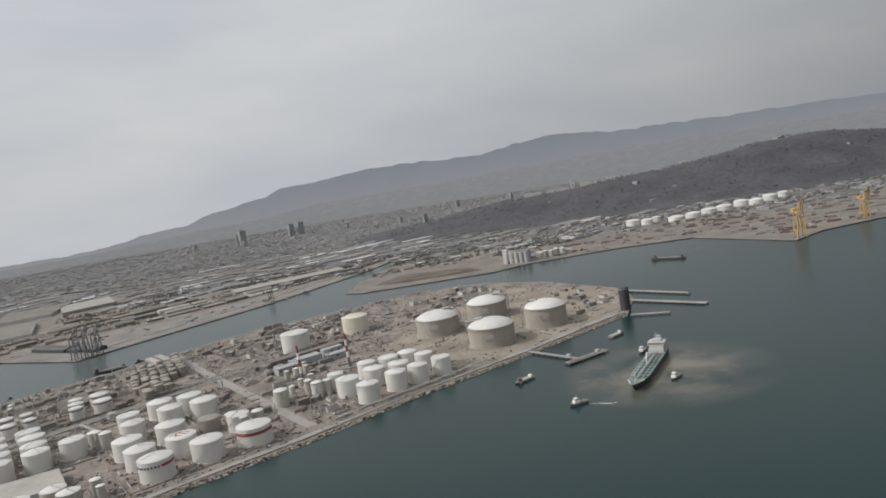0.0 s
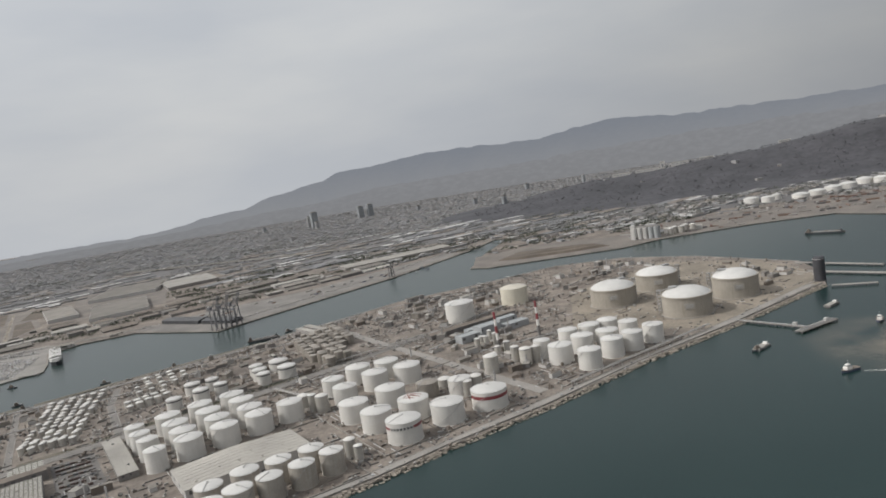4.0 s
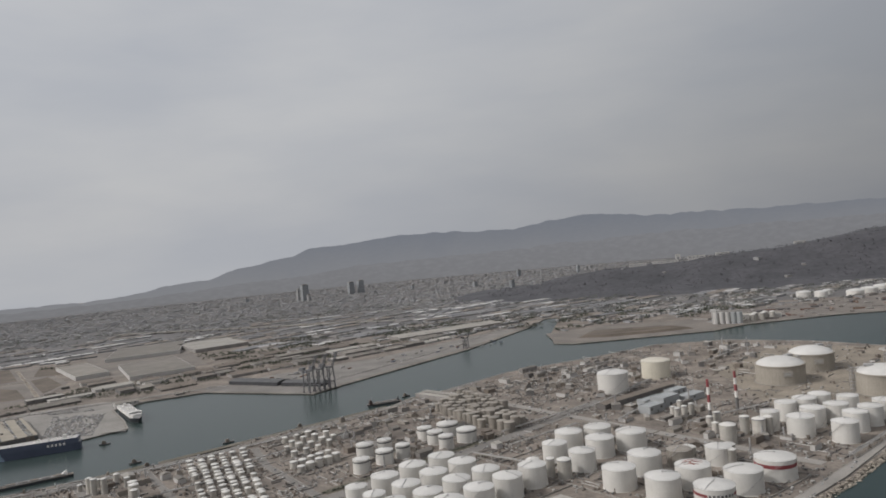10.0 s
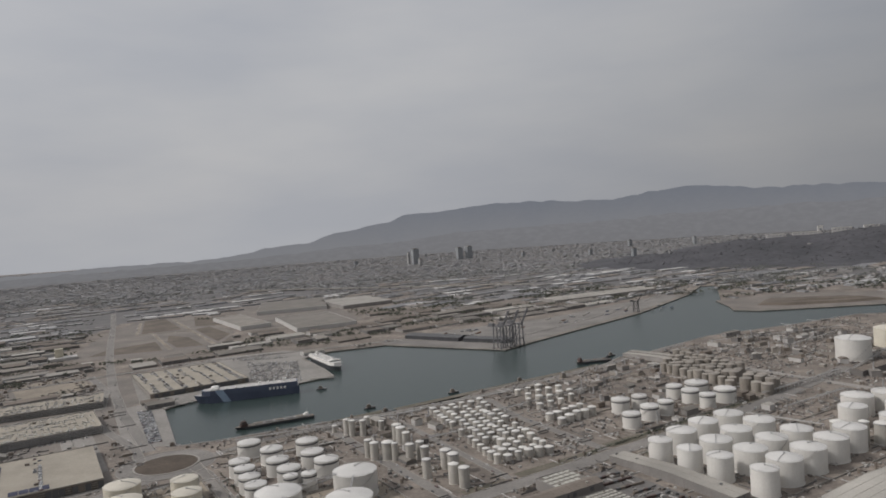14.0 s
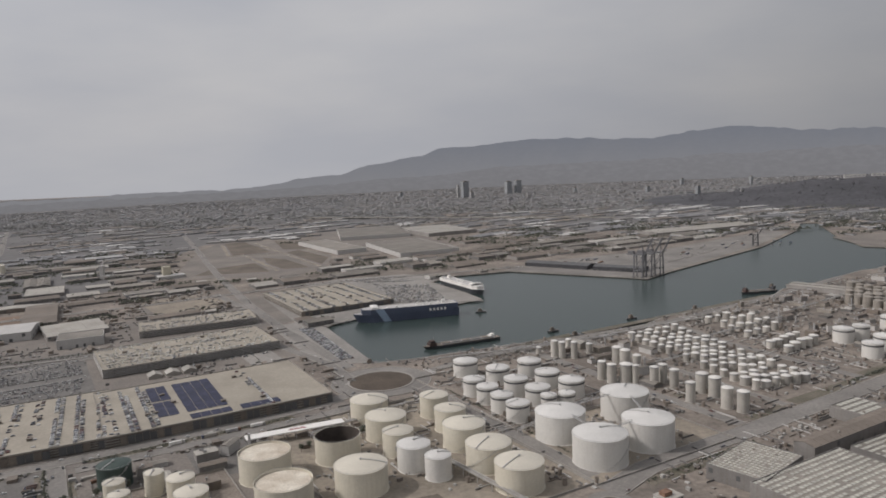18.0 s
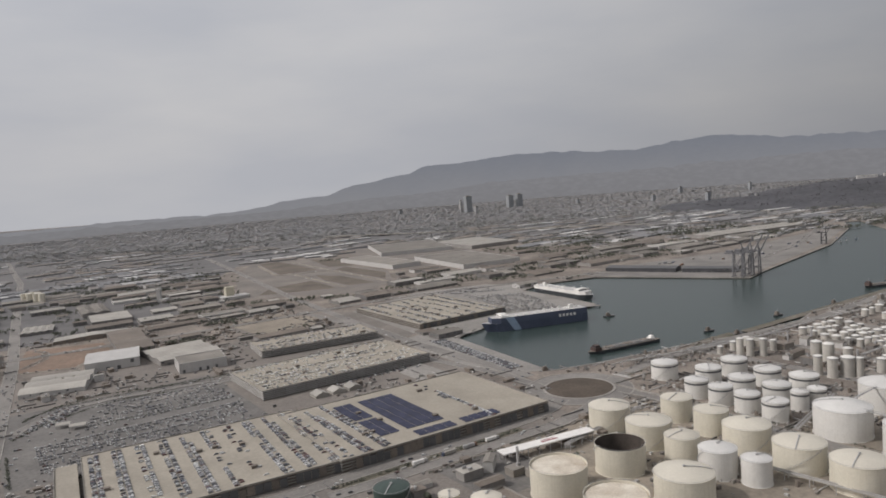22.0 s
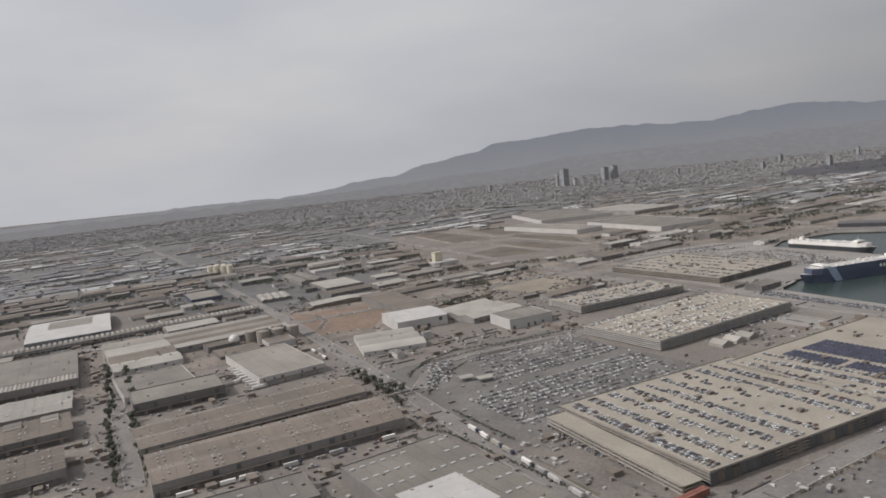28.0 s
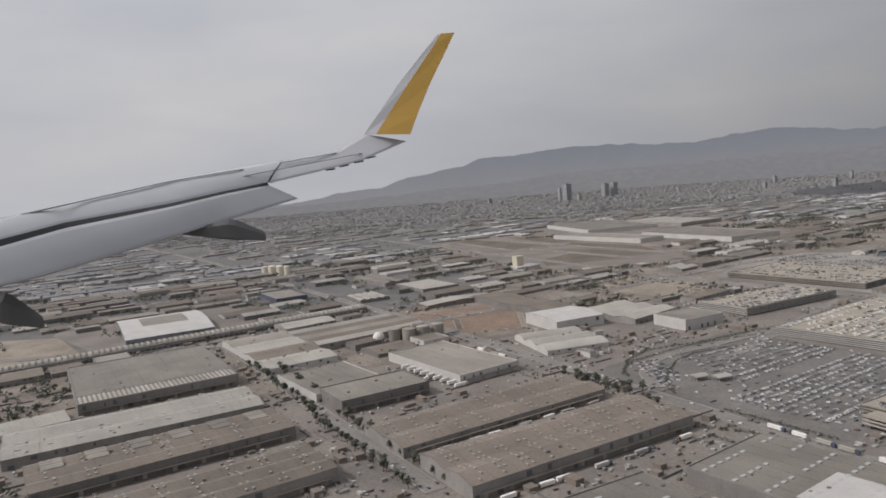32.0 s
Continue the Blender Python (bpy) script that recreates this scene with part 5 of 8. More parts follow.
hump = MB().add([(x, 6 + 5.2 * math.cos(math.pi * i / 8), 4.1 + 2.2 * math.sin(math.pi * i / 8)) for x in (-1.1, 1.1) for i in range(9)], [(i, i + 1, 10 + i, 9 + i) for i in range(8)] + [tuple(range(8, -1, -1)), tuple(range(9, 18))]).mesh("roof_vault", M_SHEETL)
for k in range(73):
    part("roof_vault", hump, None, vaulted, "pale arched roof light" if k == 0 else "").location = (2 + 4 * k, 0, 0)

# ---- cars ----
CAR_PROFILE = [(-1.1, 0.12), (-1.1, 0.42), (-0.85, 0.72), (0.25, 0.74), (0.58, 0.46), (1.1, 0.38), (1.1, 0.12)]


def car_shape(length=1.0, height=1.0):
    m = MB()
    k = len(CAR_PROFILE)
    vs = [(x * length, -0.44 + (0.08 if z > 0.6 else 0), z * height) for x, z in CAR_PROFILE] + [(x * length, 0.44 - (0.08 if z > 0.6 else 0), z * height) for x, z in CAR_PROFILE]
    faces = [(i + k, i + 1 + k, i + 1, i) for i in range(k - 1)] + [tuple(range(k)), tuple(range(2 * k - 1, k - 1, -1))]
    m.v, m.f = vs, faces
    m.m = [1 if i in (1, 3) else 0 for i in range(k - 1)] + [0, 0]
    return m


CAR = car_shape()


def car_stuff(name, spots, label, paint=None):
    """Very many parked cars in one mesh; spots are x, y, z, heading."""
    m = MB()
    for x, y, z, a in spots:
        c, s = math.cos(a), math.sin(a)
        k = len(m.v)
        m.v.extend([(x + c * p - s * q, y + s * p + c * q, z + w) for p, q, w in CAR.v])
        m.f.extend([tuple(i + k for i in f) for f in CAR.f])
        m.m.extend(CAR.m)
    tagged(part(name, m, (paint or M_CAR, M_CARG)), label, "cars", "", "stuff")


CAR_MESHES = []
for stretch_by, tall in ((1.0, 1.0), (1.12, 1.0), (0.92, 1.08)):
    shape = car_shape(stretch_by, tall)
    for sx in (-0.66, 0.66):
        for sy in (-0.4, 0.4):
            n = 10
            shape.add([(sx * stretch_by + 0.17 * math.cos(2 * math.pi * i / n), sy + e, 0.17 + 0.17 * math.sin(2 * math.pi * i / n)) for e in (-0.07, 0.07) for i in range(n)],
                      [(i, (i + 1) % n, n + (i + 1) % n, n + i) for i in range(n)] + [tuple(range(n - 1, -1, -1)), tuple(range(n, 2 * n))], 2)
    CAR_MESHES.append(shape.mesh("car", M_CARO, M_CARG, M_DARK))


def car(x, y, z, a, rng, group):
    ob = new("car", rng.choice(CAR_MESHES))
    ob.matrix_basis = pose(x, y, z, 0, 0, math.degrees(a))
    return tagged(ob, "small parked passenger car on a car park deck", "car", group)


# ---- car park buildings ----
def car_park(q, h, levels, label, slatted=False, rows=8, fill=0.62, seed=0, single=0, skip=(), lengthwise=False, paint=None):
    nl, L, W, a = rect_of(q)
    c0, s0 = math.cos(a), math.sin(a)
    FOOT.append([(nl[0] + c0 * x - s0 * y, nl[1] + s0 * x + c0 * y) for x, y in ((-6, -6), (L + 6, -6), (L + 6, W + 6), (-6, W + 6))])
    t = root("car_park_building", nl[0], nl[1], LAND_Z, label, "car park", "", math.degrees(a))
    inset = 5.0 if slatted else 1.6
    # Solid block in a dark colour, painted shade between the storeys.
    part("core", MB().box(L / 2, W / 2, -0.3, L - inset, W - inset, h), M_DARK if slatted else M_SHEETD, t, "solid box painted dark as the shaded inside behind open storeys")
    for k in range(1, levels + 1):
        z = h * k / levels
        s = MB().box(L / 2, W / 2, z - 0.28, L, W, 0.28)
        part("deck" if k == levels else "floor_slab", s, M_DECK if k == levels else M_CONC, t, "sandy concrete top deck" if k == levels else "")
    for x, y, sx, sy in ((L / 2, 0.1, L, 0.2), (L / 2, W - 0.1, L, 0.2), (0.1, W / 2, 0.2, W - 0.4), (L - 0.1, W / 2, 0.2, W - 0.4)):
        part("parapet", MB().box(x, y, h, sx, sy, 0.5), M_CONC, t)
    if slatted:
        for k in range(levels):
            z = h * (k + 0.5) / levels
            for x, y, sx, sy in ((L / 2, 0.0, L, 0.12), (L / 2, W, L, 0.12), (0.0, W / 2, 0.12, W), (L, W / 2, 0.12, W)):
                part("barrier", MB().box(x, y, z + 0.1, sx, sy, 0.42), M_WALLW, t)
    post = MB().box(0, 0, -0.2, 0.35, 0.35, h).mesh("column", M_WALLC)
    for i in range(int(L / 7) + 1):
        for y in (0.35, W - 0.35):
            part("column", post, None, t).location = (0.3 + (L - 0.6) * i / int(L / 7), y, 0)
    if not slatted:
        rngp = random.Random(seed)
        n = int(L / 3.5)
        for i in range(n):
            if rngp.random() < 0.8:
                w = L / n
                # Panel colours are darkened to carry the shade on the front wall.
                part("facade_panel", MB().box(w * (i + 0.5), 0.02, h * rngp.uniform(0.02, 0.12), w * 0.9, 0.1, h * rngp.uniform(0.72, 0.86)), M_BAND if rngp.random() < 0.7 else M_SHEETD, t)
    rng = random.Random(seed + 11)
    for _ in range(int(L * W / 1400)):
        x, y = rng.uniform(8, L - 8), rng.uniform(8, W - 8)
        hut = part("stair_hut", MB().box(0, 0, 0, 2.6, 2.0, 1.1).box(0, 0, 1.1, 2.9, 2.3, 0.15), M_SHEETD, t)
        hut.location = (x, y, h)
    spots, c, s = [], math.cos(a), math.sin(a)
    across, along = (W, L) if lengthwise else (L, W)
    pitch = across / rows
    for i in range(rows):
        for side in (-1, 1):
            o = pitch * (i + 0.5) + side * 1.35
            full = fill * rng.choice((1.1, 1.0, 0.9, 0.55, 0.25))
            q, run = 3.0, 1.0
            while q < along - 3:
                if rng.random() < 0.05:
                    run = rng.choice((1.0, 1.0, 0.9, 0.15))
                x, y = (q, o) if lengthwise else (o, q)
                blocked = any(x0 < x < x1 and y0 < y < y1 for x0, y0, x1, y1 in skip)
                if not blocked and rng.random() < full * run:
                    lx, ly = x + rng.uniform(-0.15, 0.15), y + rng.uniform(-0.08, 0.08)
                    turn = (math.pi / 2 if lengthwise else 0) + (0 if rng.random() < 0.5 else math.pi)
                    spots.append((nl[0] + c * lx - s * ly, nl[1] + s * lx + c * ly, LAND_Z + h, a + turn))
                q += 1.25
    rng.shuffle(spots)
    for x, y, z, b in spots[:single]:
        car(x, y, z, b, rng, "cars on the car park decks")
    if spots[single:]:
        car_stuff("parked_cars", spots[single:], "many parked cars in rows on a car park deck", paint)
    return t, L, W, a


CP1 = [(-992, 475), (-937, 403), (-849, 451), (-892, 532)]
CP2 = [(-889, 530), (-846, 452), (-746, 519), (-785, 594)]
CP3 = [(-948, 629), (-914, 574), (-812, 643), (-847, 700)]
CP4 = [(-964, 728), (-945, 688), (-857, 733), (-880, 772)]
CP5 = [(-885, 864), (-825, 754), (-750, 804), (-804, 918)]
car_park(CP1, 5.2, 4, "wide car park building with rows of cars on its sandy deck", rows=10, fill=0.82, seed=1, single=130)
solar_host, _, _, SA = car_park(CP2, 5.6, 4, "wide car park building with solar panels and cars on its deck", rows=12, fill=0.8, seed=2, single=110, skip=((27, 0, 78, 90), (92, 0, 130, 90)))
car_park(CP3, 5.8, 5, "five-storey open car park with slatted sides and pale cars", True, 8, 0.68, 3, 60, lengthwise=True, paint=M_CARP)
car_park(CP4, 5.4, 4, "grey car park building with cars on top", True, 5, 0.6, 4, lengthwise=True)
car_park(CP5, 4.6, 3, "dockside car park deck with rows of cars", False, 7, 0.5, 5)

panel = MB()
panel.add([(-2.6, -0.75, 0.25), (2.6, -0.75, 0.25), (2.6, 0.75, 0.75), (-2.6, 0.75, 0.75)], [(0, 1, 2, 3)])
panel.add([(-2.6, -0.75, 0.17), (2.6, -0.75, 0.17), (2.6, 0.75, 0.67), (-2.6, 0.75, 0.67)], [(3, 2, 1, 0)])
for i, j in ((-2.2, 0.6), (2.2, 0.6)):
    panel.box(i, j, 0.0, 0.1, 0.1, 0.65)
panel_mesh = panel.mesh("solar_panel", M_SOLAR)
array = root("solar_array", *solar_host.matrix_basis.translation, "dark blue solar panels in rows on a car park deck", "solar panels", "", math.degrees(SA))
array.location.z = LAND_Z + 5.6
for (u0, u1, v0, v1) in ((43, 66, 16, 76), (28, 39, 46, 76), (28, 39, 16, 42), (43, 66, 3, 11), (70, 92, 3, 11)):
    y = v0 + 1
    while y < v1:
        x = u0 + 2.7
        while x < u1:
            part("panel", panel_mesh, None, array).location = (x, y, 0.0)
            x += 5.5
        y += 2.7


# ---- open lots ----
def lot(corners, rows, seed, fill, label, pitch=1.3, paint=None):
    rng = random.Random(seed)
    (ax, ay), (bx, by), (cx, cy), (dx, dy) = corners
    heading = math.atan2(by - ay, bx - ax)
    length = math.hypot(bx - ax, by - ay)
    n = int(length / pitch)
    spots = []
    for j in range(rows):
        q = (j + 0.5) / rows
        dens = fill * rng.uniform(0.6, 1.25)
        for i in range(n):
            if rng.random() < dens:
                s = (i + 0.5) / n
                x = (ax * (1 - s) + bx * s) * (1 - q) + (dx * (1 - s) + cx * s) * q
                y = (ay * (1 - s) + by * s) * (1 - q) + (dy * (1 - s) + cy * s) * q
                spots.append((x + rng.uniform(-0.2, 0.2), y + rng.uniform(-0.3, 0.3), LAND_Z + 0.1, heading + math.pi / 2 + rng.choice((0, math.pi))))
    car_stuff("parked_cars", spots, label, paint)


lot([grid(-112, 98), grid(-4, 98), grid(0, 150), grid(-112, 150)], 11, 1, 0.78, "hundreds of pale parked cars in an open lot", 1.45, M_CARL)
lot([grid(-88, 160), grid(2, 160), grid(2, 205), grid(-70, 212)], 8, 2, 0.6, "pale parked cars along a bend of the lot", 1.45, M_CARL)
lot([grid(-36, -30), grid(-40, -118), grid(-35, -118), grid(-32, -30)], 1, 30, 0.4, "scattered parked cars in a lorry park", 1.3, M_CARR)
lot([grid(-48, -30), grid(-52, -118), grid(-47, -118), grid(-44, -30)], 1, 31, 0.4, "scattered parked cars in a lorry park", 1.3, M_CARR)
lot([grid(-60, -30), grid(-64, -118), grid(-59, -118), grid(-56, -30)], 1, 32, 0.4, "scattered parked cars in a lorry park", 1.3, M_CARR)
lot([grid(-72, -30), grid(-76, -118), grid(-71, -118), grid(-68, -30)], 1, 33, 0.4, "scattered parked cars in a lorry park", 1.3, M_CARR)
lot([grid(-84, -30), grid(-88, -118), grid(-83, -118), grid(-80, -30)], 1, 34, 0.4, "scattered parked cars in a lorry park", 1.3, M_CARR)
lot([grid(-98, -30), grid(-102, -118), grid(-97, -118), grid(-94, -30)], 1, 35, 0.4, "scattered parked cars in a lorry park", 1.3, M_CARR)
lot([grid(-112, -30), grid(-116, -118), grid(-111, -118), grid(-108, -30)], 1, 36, 0.4, "scattered parked cars in a lorry park", 1.3, M_CARR)
lot([(-982, 462), (-944.1, 406.9), (-949.1, 403.9), (-987, 459)], 2, 4, 0.7, "cars parked along a road")
lot([grid(-122, 176), grid(-100, 186), grid(-78, 222), grid(-92, 226)], 9, 8, 0.6, "parked cars along a curved road")
lot([(-815.5, 706.5), (-757.6, 606.4), (-749.6, 610.4), (-803.5, 709.5)], 5, 5, 0.9, "rows of parked cars on the dock apron")
lot([(-877.3, 606.7), (-827.4, 638.6), (-819.4, 628.6), (-869.3, 594.7)], 4, 6, 0.5, "parked cars between car park buildings")
lot([(-744, 806), (-690, 796), (-722, 905), (-786, 918)], 16, 12, 0.7, "rows of cars on the car terminal paving")
lot([(-830, 950), (-770, 975), (-735, 930), (-795, 930)], 6, 13, 0.5, "rows of cars behind the dockside deck")
lot([(-1086.1, 890.6), (-1006.9, 932.4), (-982, 897), (-1056.4, 854.4)], 10, 7, 0.5, "parked cars beside a shed")

# ---- infill of sheds and blocks ----
KEEP_CLEAR = [
    [(-1066.3, 584.8), (-982, 487), (-877.3, 416.7), (-697.8, 426.2), (-697.8, 646.2), (-787.5, 706.5), (-857.4, 646.6), (-927.2, 651.8), (-997, 647)],
    [grid(-120, 360), grid(-68, 344), grid(-30, 396), grid(-30, 448), grid(-100, 470)],
    [grid(70, 428), grid(130, 446), grid(158, 376), grid(127, 316), grid(75, 346)],
    [(-897.2, 886.8), (-827.4, 746.6), (-687.8, 796.2), (-657.9, 836.1), (-737.6, 936.4), (-817.5, 936.5)],
    [(-657.9, 1006.1), (-478.8, 883.6), (-170, 1290), (-230, 1310), (-429.1, 1132.6), (-558.3, 1080.2)],
    [(-1064, 1004), (-897, 986), (-870, 1080), (-886, 1190), (-985, 1340), (-1058, 1450), (-1168, 1430), (-1142, 1250)],
    [(-1035, 1565), (-860, 1625), (-687.8, 1206.2), (-877.3, 1166.7), (-957.1, 1216.9)],
    [(-997, 300), (-558.3, 325.2), (-379.5, 401.6), (-240, 365), (0, 550), (160, 670), (180, 780), (100, 910), (-60, 1000), (-399.3, 792), (-737.6, 606.4), (-997, 427)],
    [(-180, 1090), (-130, 1060), (60, 1055), (110, 1095), (80, 1190), (-60, 1240), (-160, 1200)],
    [(110, 1080), (350, 1060), (426, 900), (900, 1000), (900, 1260), (110, 1250)],
    [(-1550, 800), (-1485, 800), (-1425, 712), (-1480, 684)],
    [(330, 1340), (350, 1260), (700, 1380), (800, 1400), (800, 1460), (560, 1440)],
    [grid(-330, -130), grid(10, -130), grid(10, 236), grid(-60, 340), grid(-330, 340)],
    [(-1056.4, 359.4), (-927.2, 336.8), (-947.1, 406.9), (-1006.9, 477.4), (-1041.5, 508.8)],
]
ROADS_CLEAR = [(a, b, w) for points, w in ROADS for a, b in zip(points, points[1:])]


def near_road(x, y, d):
    for (ax, ay), (bx, by), w in ROADS_CLEAR:
        if min(ax, bx) - d - w > x or max(ax, bx) + d + w < x or min(ay, by) - d - w > y or max(ay, by) + d + w < y:
            continue
        ex, ey = bx - ax, by - ay
        t = max(0, min(1, ((x - ax) * ex + (y - ay) * ey) / (ex * ex + ey * ey)))
        if math.hypot(ax + ex * t - x, ay + ey * t - y) < d + w / 2:
            return True
    return False


def hill_z(x, y):
    def bump(cx, cy, h, sx, sy):
        return h * math.exp(-((x - cx) / sx) ** 2 - ((y - cy) / sy) ** 2)
    z = bump(860, 1790, 92, 290, 190) + bump(480, 1900, 45, 230, 190) + bump(180, 2030, 38, 240, 190) + bump(1500, 1750, 70, 420, 220)
    z *= max(0.0, min(1.0, (y - 1410) / 150)) * max(0.0, min(1.0, (3050 - x) / 400))
    return z if z > 1.2 else 0.0


FLAT_ROOFS = [M_SHEET, M_SHEETL, M_SHEETD, M_SHEET, M_SHEETD, M_SHEETD]
mid_words = ["grey industrial shed among other sheds", "pale-roofed industrial shed beside a street", "brown-grey weathered workshop with a gabled roof", "low warehouse with a sheet roof"]


def overlaps(q):
    """Whether an outline meets a building that already stands."""
    cx, cy = sum(p[0] for p in q) / 4, sum(p[1] for p in q) / 4
    for f in FOOT:
        if abs(f[0][0] - cx) > 200 or abs(f[0][1] - cy) > 200:
            continue
        if inside(cx, cy, f) or any(inside(x, y, f) for x, y in q) or any(inside(x, y, q) for x, y in f):
            return True
    return False


def clear_spot(q, margin):
    return all(inside(x, y, LAND) and not any(inside(x, y, k) for k in KEEP_CLEAR) and not near_road(x, y, margin) and hill_z(x, y) < 3 for x, y in q)


def outline(u, v, L, W, grow=0.0):
    return [grid(u + a, v + b) for a, b in ((-grow, -grow), (L + grow, -grow), (L + grow, W + grow), (-grow, W + grow))]


def in_view(x, y):
    return math.hypot(x + 590, y - 100) < 3300 and 260 < y and -2900 < x < 2400 and abs(x - max(-1150, min(0, x))) < (y - 100) * 0.8 + 120


def estate(trees, rest):
    """The sheds of the near estate, each a thing of its own."""
    rng = random.Random(21)
    count, v = 0, -200.0
    while v < 1300:
        pv = rng.uniform(23, 40)
        u = -2300.0 + rng.uniform(0, 30)
        while u < 900:
            pu = rng.uniform(24, 62)
            L, W = pu - rng.uniform(3, 8), pv - rng.uniform(4, 9)
            x, y = grid(u + pu / 2, v + pv / 2)
            u0, u = u, u + pu
            if y > 1300 or not -1900 < x < 100 or not in_view(x, y):
                continue
            q = outline(u0 + 2, v + 3, L, W)
            if not clear_spot(q, 2.5) or overlaps(q):
                L, W = L * 0.45, W * 0.5
                q = outline(u0 + 2, v + 3, L, W)
                if not clear_spot(q, 2) or overlaps(q):
                    continue
            if rng.random() < 0.26:
                trees.append((x, y, pu * 0.4, pv * 0.35))
                continue
            if count < 285:
                shed((L, W * rng.uniform(0.8, 1.0), ANG + rng.choice((0, 0, 0.03, -0.04))), rng.uniform(2.0, 4.8), rng.choice(FLAT_ROOFS), rng.choice((M_WALL, M_WALL, M_WALLC, M_WALLW)), rng.choice(("flat", "gable", "gable")), rng.choice(mid_words), group="sheds of the industrial estate", bays=rng.choice((1, 2, 3)), nl=q[0])
                count += 1
                FOOT.pop()
            else:
                h = rng.uniform(2.0, 4.2)
                rest.box(*grid(u0 + 2 + L / 2, v + 3 + W / 2), LAND_Z - 0.3, L, W, h + 0.3, ANG, 0, False)
                rest.m[-1] = 1
                rest.box(*grid(u0 + 2 + L * rng.uniform(0.3, 0.7), v + 3 + W / 2), LAND_Z + h, L * 0.2, W * rng.uniform(0.3, 0.9), 0.7, ANG, 1, False)
            if rng.random() < 0.6:
                trees.append((*grid(u0 + pu / 2, v + 1.2), pu * 0.45, 1.0))
        v += pv


def far_city(trees, far):
    """District by district, each with its own street angle: works with large roofs near the port, small blocks beyond."""
    rng = random.Random(22)
    side = 150.0
    for i in range(37):
        for j in range(20):
            cx, cy = -2950 + side * i + rng.uniform(-15, 15), 640 + side * j + rng.uniform(-15, 15)
            if not in_view(cx, cy):
                continue
            turn = ANG + 0.8 * noise.noise((cx * 0.0023, cy * 0.0023, 9.0))
            c, s = math.cos(turn), math.sin(turn)
            wild = noise.noise((cx * 0.004, cy * 0.004, 5.0))
            works = cy < 1850 + 500 * wild
            leafy = 0.66 if cx > -60 and 1380 < cy < 2300 else 0.14 if cy > 2050 else 0.32 + 0.35 * max(0, wild)
            v = -side / 2
            while v < side / 2:
                pv = rng.uniform(22, 46) if works else rng.uniform(10, 17)
                u = -side / 2 + rng.uniform(0, 10)
                while u < side / 2:
                    pu = rng.uniform(22, 90) if works else rng.uniform(10, 28)
                    x, y = cx + c * (u + pu / 2) - s * (v + pv / 2), cy + s * (u + pu / 2) + c * (v + pv / 2)
                    u += pu
                    if (y < 1300 and -1900 < x < 100) or not in_view(x, y) or not inside(x, y, LAND) or hill_z(x, y) > 3:
                        continue
                    if y < 1900 and (any(inside(x, y, k) for k in KEEP_CLEAR) or near_road(x, y, max(pu, pv) * 0.4)):
                        continue
                    bl, bw = pu - rng.uniform(3, 7) if works else pu * rng.uniform(0.55, 0.85), pv * (rng.uniform(0.5, 0.78) if works else rng.uniform(0.45, 0.75))
                    if y < 1750 and overlaps([(x + p * bl / 2, y + q * bw / 2) for p, q in ((-1, -1), (1, -1), (1, 1), (-1, 1))]):
                        continue
                    pick = rng.random()
                    if pick < leafy:
                        if works or rng.random() < 0.7:
                            trees.append((x, y, pu * 0.4, pv * 0.35))
                        continue
                    if pick > 0.93:
                        continue
                    # Kept low so shaded walls show little, in place of haze.
                    h = rng.uniform(1.6, 3.2) if works else rng.uniform(0.9, 1.8) if rng.random() < 0.97 else rng.uniform(3, 5)
                    far.box(x, y, LAND_Z - 0.3, bl, bw, h + 0.3, turn + rng.uniform(-0.05, 0.05), 0, False)
                    far.m[-1] = rng.choice((1, 1, 1, 1, 2, 3, 3)) if works else 1
                    if works and rng.random() < 0.45:
                        trees.append((x + s * pv / 2, y - c * pv / 2, pu * 0.3, pv * 0.15))
                    if works and rng.random() < 0.3:
                        far.box(x + rng.uniform(-2, 2), y + rng.uniform(-2, 2), LAND_Z + h, bl * 0.25, bw * 0.3, 0.9, turn, 1, False)
                v += pv


def quay_back(trees, far):
    """Trees, huts and stacks crowded between the far quays and the hill."""
    rng = random.Random(24)
    for _ in range(2600):
        x, y = rng.uniform(-420, 1100), rng.uniform(1215, 1520)
        if not inside(x, y, LAND) or hill_z(x, y) > 3 or any(inside(x, y, k) for k in KEEP_CLEAR) or near_road(x, y, 3):
            continue
        if any(inside(x, y, f) for f in FOOT if abs(f[0][0] - x) < 260 and abs(f[0][1] - y) < 260) or noise.noise((x * 0.012, y * 0.012, 4)) < -0.25:
            continue
        if rng.random() < 0.5:
            trees.append((x, y, rng.uniform(4, 12), rng.uniform(2, 5)))
        else:
            far.box(x, y, LAND_Z - 0.3, rng.uniform(5, 26), rng.uniform(4, 9), rng.uniform(1.6, 4.5), ANG + rng.choice((-0.25, -0.2, 1.35)), 0, False)
            far.m[-1] = rng.choice((1, 1, 2, 3, 3))


GROVES, blocks = [], MB()
quay_back(GROVES, blocks)
estate(GROVES, blocks)
far_city(GROVES, blocks)
tagged(part("city_blocks", blocks, (M_CITY, M_CITYR, M_WALLW, M_SHEETD)), "spread of far city blocks and sheds in haze-greyed colours", "buildings", "", "stuff")


